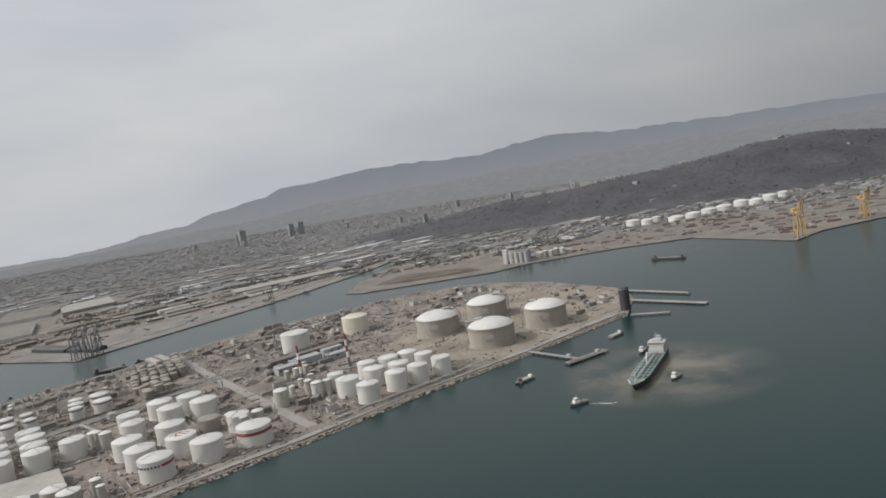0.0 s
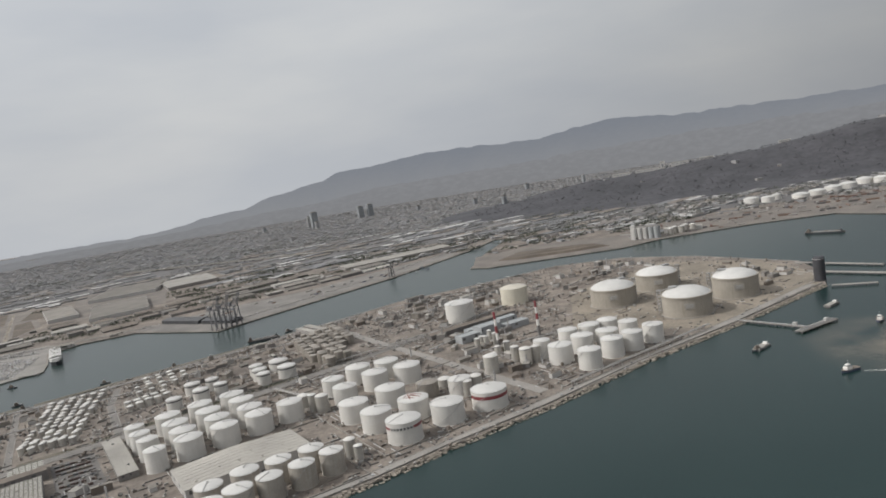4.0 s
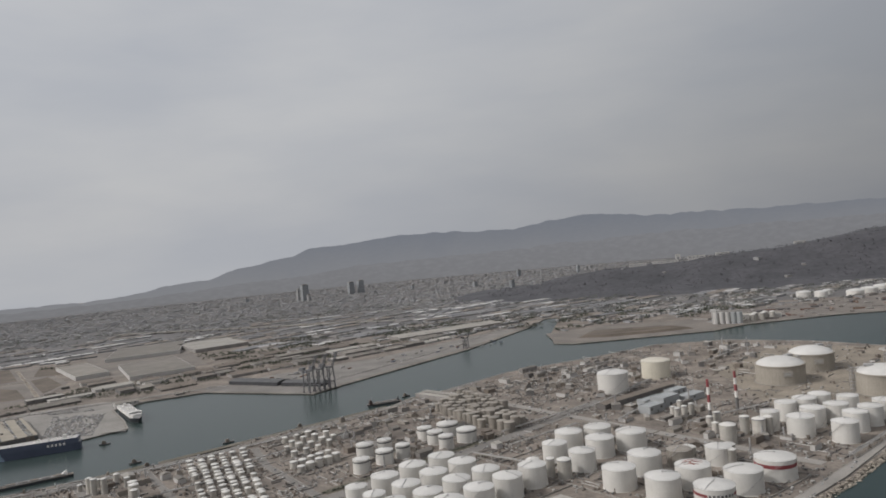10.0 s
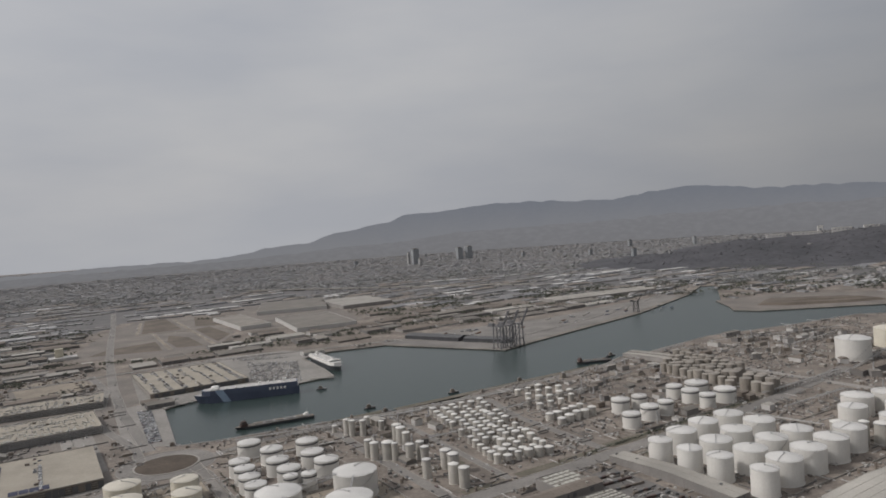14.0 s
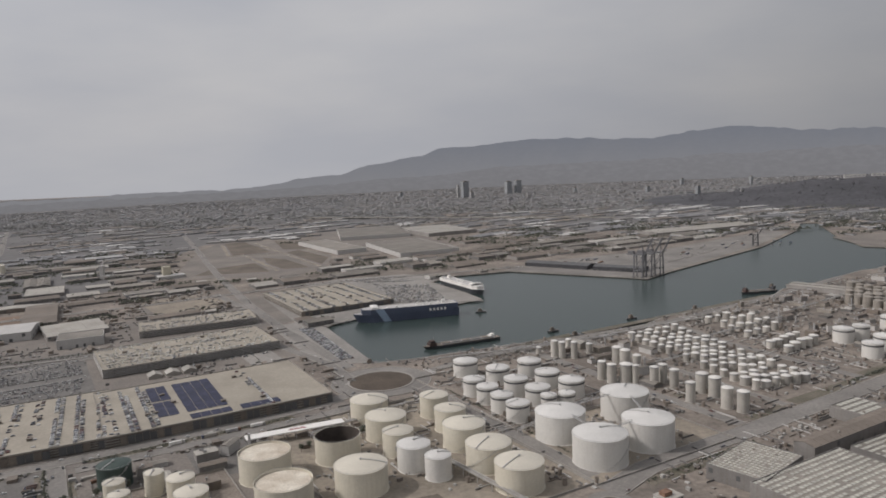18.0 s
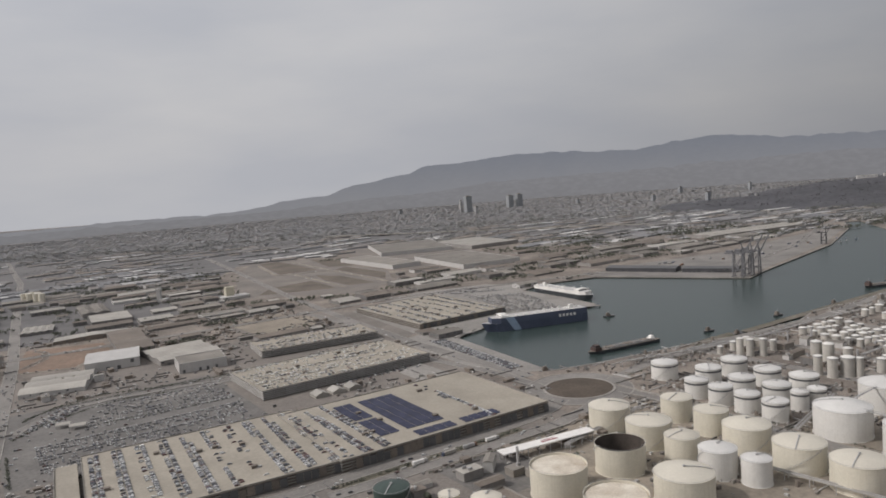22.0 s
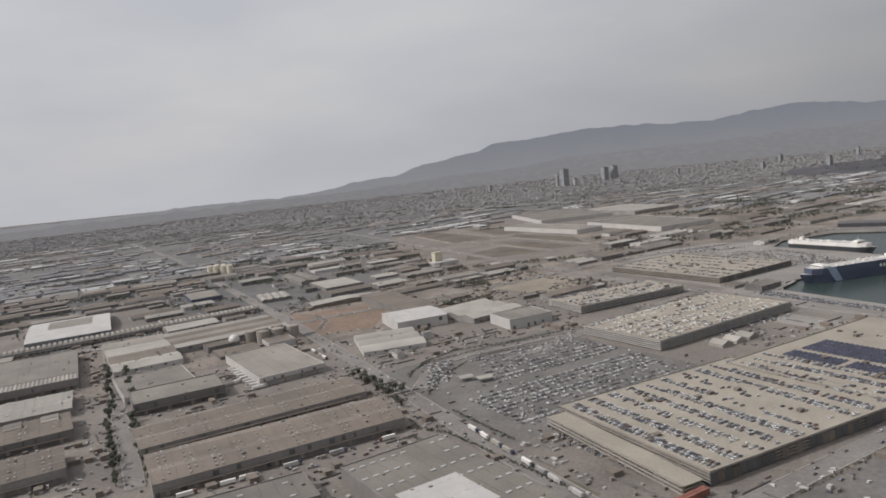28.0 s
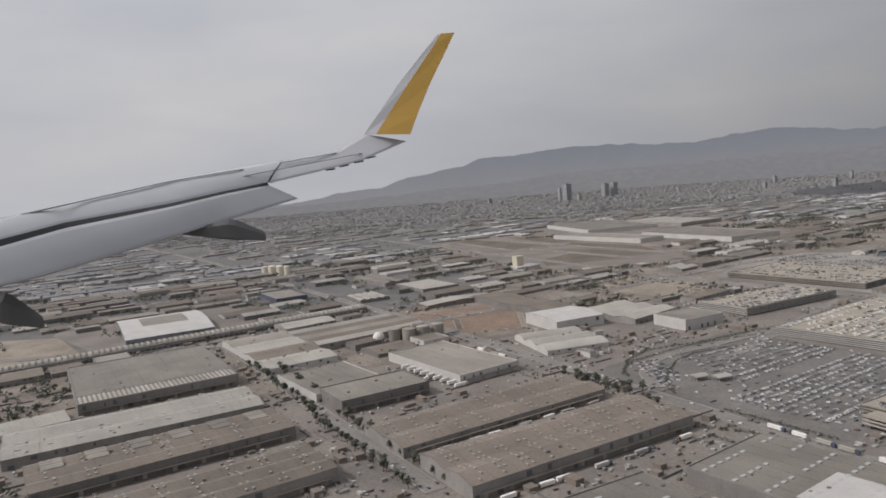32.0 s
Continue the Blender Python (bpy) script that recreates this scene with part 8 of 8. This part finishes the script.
gpatch("container_yard", 342, -274, 370, -186, M_YARD, "dark asphalt container yard", "yard", 0.05)
for i in range(7):
    for j in range(9):
        s, q = (i + 0.5) / 7, (j + 0.5) / 9
        x = (-456 * (1 - s) - 437 * s) * (1 - q) + (-411 * (1 - s) - 391 * s) * q
        y = (488 * (1 - s) + 499 * s) * (1 - q) + (421 * (1 - s) + 430 * s) * q
        if rng_c.random() < 0.85:
            container(x, y, LAND_Z, 30, 3.0, rng_c.choice((M_MAROON, M_MAROON, M_SHEETD, M_BAND)), "rows of brown containers", "small brown shipping container in a row")
for i in range(40):
    s, q = rng_c.random(), rng_c.random()
    x, y = -560 + 330 * s, 1040 - 60 * q + 170 * s
    container(x, y, LAND_Z, math.degrees(ANG) + rng_c.choice((0, 14)), 6, rng_c.choice((M_RUST, M_SHEETL, M_BLUE, M_STEEL)), "containers on the terminal", "shipping container on a terminal apron")
for k in range(2):
    container(-945.1, 393.9, LAND_Z + 1.32 * k, 34, 14, M_BRICK, "containers by the car park", "long rust-red container stacked by the car park")
    container(-945.9, 395.2, LAND_Z + 1.32 * k, 34, 14, M_BRICK, "containers by the car park", "long rust-red container stacked by the car park")
container(-833.4, 419.6, LAND_Z, 34, 11, M_SHEETL, "", "pale long container beside a green tank")
container(-828.4, 415.6, LAND_Z, 34, 8, M_RUST, "", "rust-brown container beside a green tank")

for x, y in ((-879.3, 576.7), (-869.8, 582.7), (-860.4, 588.6)):
    t = root("tent", x, y, LAND_Z, "pale grey peaked storage tent", "tent", "pale tents", 34)
    part("canvas", MB().add([(-4.5, -5, 0), (4.5, -5, 0), (4.5, 5, 0), (-4.5, 5, 0), (-4.5, -5, 1.8), (4.5, -5, 1.8), (4.5, 5, 1.8), (-4.5, 5, 1.8), (0, -5.2, 3.6), (0, 5.2, 3.6)], [(0, 1, 5, 8, 4), (1, 2, 6, 5), (2, 3, 7, 9, 6), (3, 0, 4, 7), (5, 6, 9, 8), (7, 4, 8, 9)]), M_SHEETL, t)
for x, y, L in ((-1026.3, 549.0, 8), (-1015.8, 545.5, 9)):
    t = root("car_canopy", x, y, LAND_Z, "pale open canopy among parked cars", "canopy", "canopies in the car lot", 20)
    part("roof", MB().add([(-L / 2, -3, 2.4), (L / 2, -3, 2.4), (L / 2, 0, 3.1), (-L / 2, 0, 3.1), (-L / 2, 3, 2.4), (L / 2, 3, 2.4)], [(0, 1, 2, 3), (3, 2, 5, 4), (0, 3, 4), (1, 5, 2), (0, 4, 5, 1)]), M_SHEETL, t)
    for i in (-1, 1):
        for j in (-1, 1):
            part("post", MB().box(i * (L / 2 - 0.4), j * 2.7, 0, 0.2, 0.2, 2.45), M_STEEL, t)
canopy = root("loading_canopy", -774, 453, LAND_Z, "long white loading canopy on posts", "canopy", "", math.degrees(math.atan2(22, 44)))
part("roof", MB().box(25, 0, 4, 50, 6.5, 0.5), M_SHIPW, canopy)
for k in range(9):
    for s in (-2.6, 2.6):
        part("post", MB().box(1 + 6 * k, s, 0, 0.3, 0.3, 4), M_STEEL, canopy)
part("red_mark", MB().box(26, -0.4, 4.5, 9, 1.2, 0.06), M_RED, canopy, "broad red bar on the roof")
part("red_mark", MB().box(26, 1.2, 4.5, 7, 0.5, 0.06), M_RED, canopy, "thin red bar on the roof")
# lettering bars and stripes on tanks
part("band", MB().lathe([(11.0, 9.3), (11.03, 9.3), (11.03, 10.9), (11.0, 10.9)], n=48), M_RED, lub, "thin dark red band round the shell")
part("name_panel", MB().add([(11.06 * math.cos(-2.3 + 0.14 * i), 11.06 * math.sin(-2.3 + 0.14 * i), z) for z in (9.1, 11.1) for i in range(11)], [(i, i + 1, 12 + i, 11 + i) for i in range(10)]), M_WHITE, lub)
for k in range(7):
    a = -2.18 + 0.19 * k
    part("letter_bar", MB().box(11.1 * math.cos(a), 11.1 * math.sin(a), 9.35, 1.35, 0.08, 1.5, a + math.pi / 2), M_BAND, lub, "dark lettering bar")
for k, (x0, y0, x1, y1) in enumerate(((-6, -2, 2, -5), (-6, 1.5, 5, -2.5), (-4, 5, 6, 1), (-1, -5.5, -3.5, 3))):
    m, z = MB(), lambda x, y: 12.9 + 2.0 * (1 - math.hypot(x, y) / 10.3)
    for i in range(6):
        (xa, ya), (xb, yb) = [(x0 + (x1 - x0) * f, y0 + (y1 - y0) * f) for f in (i / 6, (i + 1) / 6)]
        m.bar((xa, ya, z(xa, ya)), (xb, yb, z(xb, yb)), 0.9, 0, 0.3)
    part("roof_mark", m, M_BRICK, marked, "faded red stripe painted on the roof")

# pale patch on the square warehouse's roof
part("roof_patch", MB().box(17, 30, 6.3, 26, 28, 0.06), M_WALLW, big, "pale newer roof sheet")

# ---- office block by the small roundabout, dock pier, hedge in the car lot ----
office = root("office_block", -584, 383, LAND_Z, "pale three-storey office block with a red roof hut", "building", "", 34)
part("wall", MB().box(0, 0, -0.2, 9, 7, 6.2), M_WALLW, office)
part("roof", MB().box(0, 0, 6.0, 9.3, 7.3, 0.3), M_SHEETL, office)
part("roof_hut", MB().box(-1, 0.5, 6.3, 4, 3, 1.6), M_RUST, office, "rust-red hut on the roof")
for k in range(3):
    for i in range(4):
        part("window", MB().box(-3.3 + 2.2 * i, -3.52, 0.9 + 1.9 * k, 1.3, 0.1, 0.9), M_GLASS, office)
pier("dock_pier", (-795, 713), (-772, 738), 3, "short dock pier beside the car carrier's bow", 6)
pier("dock_pier", (-683, 802), (-660, 803), 3, "short dock pier at the car carrier's stern", 6)

# ---- heaps in the earth plot ----
heaps = MB()
for k in range(60):
    x, y, r = rng_c.uniform(-700, -610), rng_c.uniform(318, 366), rng_c.uniform(1.0, 3.4)
    heaps.lathe([(r, LAND_Z - 0.2), (r * 0.7, LAND_Z + r * 0.2), (r * 0.25, LAND_Z + r * 0.36), (0.02, LAND_Z + r * 0.4)], x, y, 10)
tagged(part("earth_heaps", heaps, M_MUD), "dark heaps of dug earth", "earth", "", "stuff")

# ---- the aeroplane's wing, placed and shaped to fit the camera's last view ----
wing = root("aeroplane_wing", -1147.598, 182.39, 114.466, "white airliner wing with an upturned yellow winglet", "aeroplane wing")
M_SLOT_SHADE = mat("flap_slot_shade", (0.025, 0.025, 0.028), 0.95, 0.1, bump=0.0)
# Wing grey darkened so the colour carries the flap's shade.
M_FLAP = mat("shaded_flap_grey", (0.30, 0.31, 0.325), 0.35, 0.08, 0.5, 3.0, bump=0.0)


def loft(front, back, thick, name, material, parent, label="", camber=0.0):
    """A thin aerofoil between a front and a back edge, section by section."""
    m, n = MB(), 8
    for f, b in zip(front, back):
        f, b = Vector(f), Vector(b)
        c = (b - f).length
        for i in range(n + 1):
            t = i / n
            m.v.append(tuple(f.lerp(b, t) + Vector((0, 0, camber * c * 4 * t * (1 - t)))))
        for i in range(n, -1, -1):
            t = i / n
            m.v.append(tuple(f.lerp(b, t) - Vector((0, 0, thick * c * 2.2 * math.sqrt(t) * (1 - t) + 0.004))))
    k = 2 * n + 2
    for r in range(len(front) - 1):
        for i in range(k):
            j = (i + 1) % k
            m.f.append((r * k + i, r * k + j, (r + 1) * k + j, (r + 1) * k + i))
    m.m = [0] * len(m.f)
    return part(name, m, material, parent, label, True)


# Edge points line up as seen from the path's last pose; depths are guessed.
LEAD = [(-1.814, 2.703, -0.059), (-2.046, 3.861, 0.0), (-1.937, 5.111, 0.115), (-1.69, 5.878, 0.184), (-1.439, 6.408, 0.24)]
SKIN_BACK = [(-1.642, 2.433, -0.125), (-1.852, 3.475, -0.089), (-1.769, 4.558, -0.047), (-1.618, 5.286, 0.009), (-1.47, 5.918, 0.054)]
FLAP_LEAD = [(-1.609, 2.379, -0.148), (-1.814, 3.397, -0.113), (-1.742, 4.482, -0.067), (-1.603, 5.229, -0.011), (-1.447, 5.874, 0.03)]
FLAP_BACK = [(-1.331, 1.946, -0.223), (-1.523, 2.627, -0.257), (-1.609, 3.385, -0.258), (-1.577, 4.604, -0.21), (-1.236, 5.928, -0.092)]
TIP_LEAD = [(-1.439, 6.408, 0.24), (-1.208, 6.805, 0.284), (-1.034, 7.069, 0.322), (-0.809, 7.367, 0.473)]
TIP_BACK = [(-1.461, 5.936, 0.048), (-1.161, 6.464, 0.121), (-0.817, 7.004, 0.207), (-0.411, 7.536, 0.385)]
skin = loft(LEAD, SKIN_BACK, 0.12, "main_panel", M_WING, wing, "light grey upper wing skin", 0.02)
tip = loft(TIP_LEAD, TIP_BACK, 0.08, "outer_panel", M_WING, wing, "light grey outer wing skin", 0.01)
loft(FLAP_LEAD, FLAP_BACK, 0.06, "flap", M_FLAP, wing, "lowered flap, grey darkened for shade, behind a dark slot")
# Near-black strip laid in the slot, standing in for its shade.
loft(SKIN_BACK, FLAP_LEAD, 0.05, "slot_shade_strip", M_SLOT_SHADE, wing, "dark strip painted as shade in the slot before the flap")
for line in ([(-1.911, 3.069, -0.045), (-1.985, 3.95, 0.01), (-1.909, 5.034, 0.104), (-1.639, 5.855, 0.172)], [(-1.96, 4.547, 0.026), (-1.816, 4.617, -0.034)], [(-1.959, 3.456, -0.03), (-1.893, 3.552, -0.078)]):
    seam = MB()
    for p, q in zip(line, line[1:]):
        seam.bar(p, q, 0.011, 0, 0.006)
    part("panel_seam", seam, M_WINGD, skin)
for line in ([(-1.603, 5.707, 0.112), (-0.824, 7.114, 0.277), (-0.723, 7.168, 0.236)], [(-1.048, 6.966, 0.292), (-1.439, 6.30, 0.215)]):
    seam = MB()
    for p, q in zip(line, line[1:]):
        seam.bar(p, q, 0.011, 0, 0.006)
    part("panel_seam", seam, M_WINGD, tip)
for p, q in (((-1.089, 6.578, 0.131), (-1.031, 6.665, 0.137)), ((-0.987, 6.728, 0.155), (-0.925, 6.816, 0.168)), ((-0.87, 6.892, 0.186), (-0.804, 6.98, 0.199)), ((-0.774, 7.017, 0.224), (-0.696, 7.118, 0.237))):
    part("hinge_fairing", MB().bar(p, q, 0.022, 0, 0.014), M_BAND, tip, "small dark hinge fairing")

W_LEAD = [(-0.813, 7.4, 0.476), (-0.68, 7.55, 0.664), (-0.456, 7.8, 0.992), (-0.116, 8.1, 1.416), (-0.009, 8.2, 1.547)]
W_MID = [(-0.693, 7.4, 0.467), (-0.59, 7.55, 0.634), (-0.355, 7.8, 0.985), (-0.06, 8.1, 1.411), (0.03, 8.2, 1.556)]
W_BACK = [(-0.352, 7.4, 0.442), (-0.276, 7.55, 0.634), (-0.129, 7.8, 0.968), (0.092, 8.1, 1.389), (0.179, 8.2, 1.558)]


def fin(name, front, back, material, parent, label="", t=0.02):
    m = MB()
    for f, b in zip(front, back):
        for s in (-t, t):
            m.v.extend([(f[0], f[1] + s, f[2]), (b[0], b[1] + s * 0.5, b[2])])
    for r in range(len(front) - 1):
        a, c = 4 * r, 4 * r + 4
        m.f.extend([(a, a + 1, c + 1, c), (a + 2, c + 2, c + 3, a + 3), (a, c, c + 2, a + 2), (a + 1, a + 3, c + 3, c + 1)])
    e = 4 * (len(front) - 1)
    m.f.extend([(0, 2, 3, 1), (e, e + 1, e + 3, e + 2)])
    m.m = [0] * len(m.f)
    return part(name, m, material, parent, label)


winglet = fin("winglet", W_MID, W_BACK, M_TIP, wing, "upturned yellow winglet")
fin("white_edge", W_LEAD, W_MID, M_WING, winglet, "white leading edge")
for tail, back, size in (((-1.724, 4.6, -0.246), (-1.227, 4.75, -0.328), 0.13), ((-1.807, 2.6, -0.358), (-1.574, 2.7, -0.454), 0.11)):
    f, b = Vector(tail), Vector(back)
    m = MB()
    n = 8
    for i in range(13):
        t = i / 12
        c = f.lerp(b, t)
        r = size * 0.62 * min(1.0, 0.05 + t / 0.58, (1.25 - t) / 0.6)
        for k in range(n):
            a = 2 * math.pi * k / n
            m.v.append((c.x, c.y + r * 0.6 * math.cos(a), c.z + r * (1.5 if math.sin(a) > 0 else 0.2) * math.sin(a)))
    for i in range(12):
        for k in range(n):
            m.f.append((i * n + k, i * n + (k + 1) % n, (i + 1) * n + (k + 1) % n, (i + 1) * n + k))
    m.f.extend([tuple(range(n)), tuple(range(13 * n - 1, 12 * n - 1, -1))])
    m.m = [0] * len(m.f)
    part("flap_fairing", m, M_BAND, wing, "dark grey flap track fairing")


# ---- small clutter and street cars ----
M_CLUT = palette_mat("weathered_crates", [(0.18, 0.155, 0.135), (0.28, 0.27, 0.25), (0.14, 0.133, 0.127), (0.22, 0.2, 0.178), (0.40, 0.385, 0.36)], 0.8)


def yard_clutter():
    """Countless small crates, valves, pipes and walls in the tank yards."""
    rng = random.Random(31)
    m = MB()
    zone = KEEP_CLEAR[7]
    done = 0
    while done < 10500:
        x, y = rng.uniform(-730, 180), rng.uniform(320, 1000)
        if (y < 402 and x < -575) or (x > -85 and rng.random() < 0.75) or not inside(x, y, zone) or not inside(x, y, LAND) or noise.noise((x * 0.03, y * 0.03, 2)) < -0.22:
            continue
        done += 1
        if any((x - a) ** 2 + (y - b) ** 2 < (c + 0.6) ** 2 for a, b, c in TAKEN):
            continue
        if any(inside(x, y, f) for f in FOOT if abs(f[0][0] - x) < 150 and abs(f[0][1] - y) < 150) or near_road(x, y, 0.5):
            continue
        a = ANG + rng.choice((0, math.pi / 2))
        k = rng.random()
        if k < 0.7:
            m.box(x, y, LAND_Z, rng.uniform(0.6, 2.6), rng.uniform(0.5, 1.6), rng.uniform(0.3, 1.5), a, 0)
        elif k < 0.82:
            L = rng.uniform(5, 16)
            m.bar((x, y, LAND_Z + 0.35), (x + L * math.cos(a), y + L * math.sin(a), LAND_Z + 0.35), 0.4, rng.choice((1, 3, 3)), 0.45)
        elif k < 0.92:
            L = rng.uniform(4, 14)
            m.bar((x, y, LAND_Z + 0.4), (x + L * math.cos(a), y + L * math.sin(a), LAND_Z + 0.4), 0.2, 2, 0.8)
        else:
            m.cyl(x, y, LAND_Z, LAND_Z + rng.uniform(1, 3.5), rng.uniform(0.4, 1.1), n=8, mi=1)
    tagged(part("yard_clutter", m, (M_CLUT, M_SHEETD, M_WALLC, M_WALLW)), "crates, low walls and pipes scattered in yards", "clutter", "", "stuff")


yard_clutter()


def estate_clutter():
    """Countless crates, skips, low walls and vans round the sheds of the estate."""
    rng = random.Random(33)
    m = MB()
    for _ in range(9000):
        u, v = rng.uniform(-420, 150), rng.uniform(-60, 520)
        x, y = grid(u, v)
        if (-132 < u < 8 and 86 < v < 236) or not inside(x, y, LAND) or inside(x, y, KEEP_CLEAR[1]) or noise.noise((x * 0.02, y * 0.02, 8)) < -0.12:
            continue
        if any(inside(x, y, f) for f in FOOT if abs(f[0][0] - x) < 180 and abs(f[0][1] - y) < 180) or near_road(x, y, 0.4):
            continue
        a = ANG + rng.choice((0, math.pi / 2)) + rng.uniform(-0.05, 0.05)
        k = rng.random()
        if k < 0.75:
            m.box(x, y, LAND_Z, rng.uniform(0.7, 3.2), rng.uniform(0.6, 1.6), rng.uniform(0.4, 1.5), a, 0)
        elif k < 0.9:
            L = rng.uniform(4, 16)
            m.bar((x, y, LAND_Z + 0.4), (x + L * math.cos(a), y + L * math.sin(a), LAND_Z + 0.4), 0.2, 2, 0.8)
        else:
            m.box(x, y, LAND_Z, rng.uniform(3, 7), rng.uniform(2.5, 4.5), rng.uniform(1.2, 2.6), a, 1)
    tagged(part("estate_clutter", m, (M_CLUT, M_SHEETD, M_WALLC)), "crates, skips and low walls round the sheds", "clutter", "", "stuff")


estate_clutter()


def street_cars():
    rng = random.Random(41)
    spots = []
    for points, w in ROADS:
        for (xa, ya), (xb, yb) in zip(points, points[1:]):
            L = math.hypot(xb - xa, yb - ya)
            a = math.atan2(yb - ya, xb - xa)
            for k in range(int(L / 3.2)):
                if rng.random() < 0.2:
                    f, side = (k + rng.random()) * 3.2 / L, rng.choice((-1, 1))
                    o = side * (w / 2 - rng.choice((0.8, 0.8, 2.4)))
                    spots.append((xa + (xb - xa) * f - math.sin(a) * o, ya + (yb - ya) * f + math.cos(a) * o, LAND_Z + 0.17, a))
    for _ in range(1500):
        u, v = rng.uniform(-420, 10), rng.uniform(-80, 420)
        x, y = grid(u, v)
        if not inside(x, y, LAND) or inside(x, y, KEEP_CLEAR[1]) or any(inside(x, y, f) for f in FOOT if abs(f[0][0] - x) < 180 and abs(f[0][1] - y) < 180):
            continue
        spots.append((x, y, LAND_Z + 0.05, ANG + rng.choice((0, math.pi / 2))))
    car_stuff("street_cars", spots, "cars along the roads and between sheds")


street_cars()
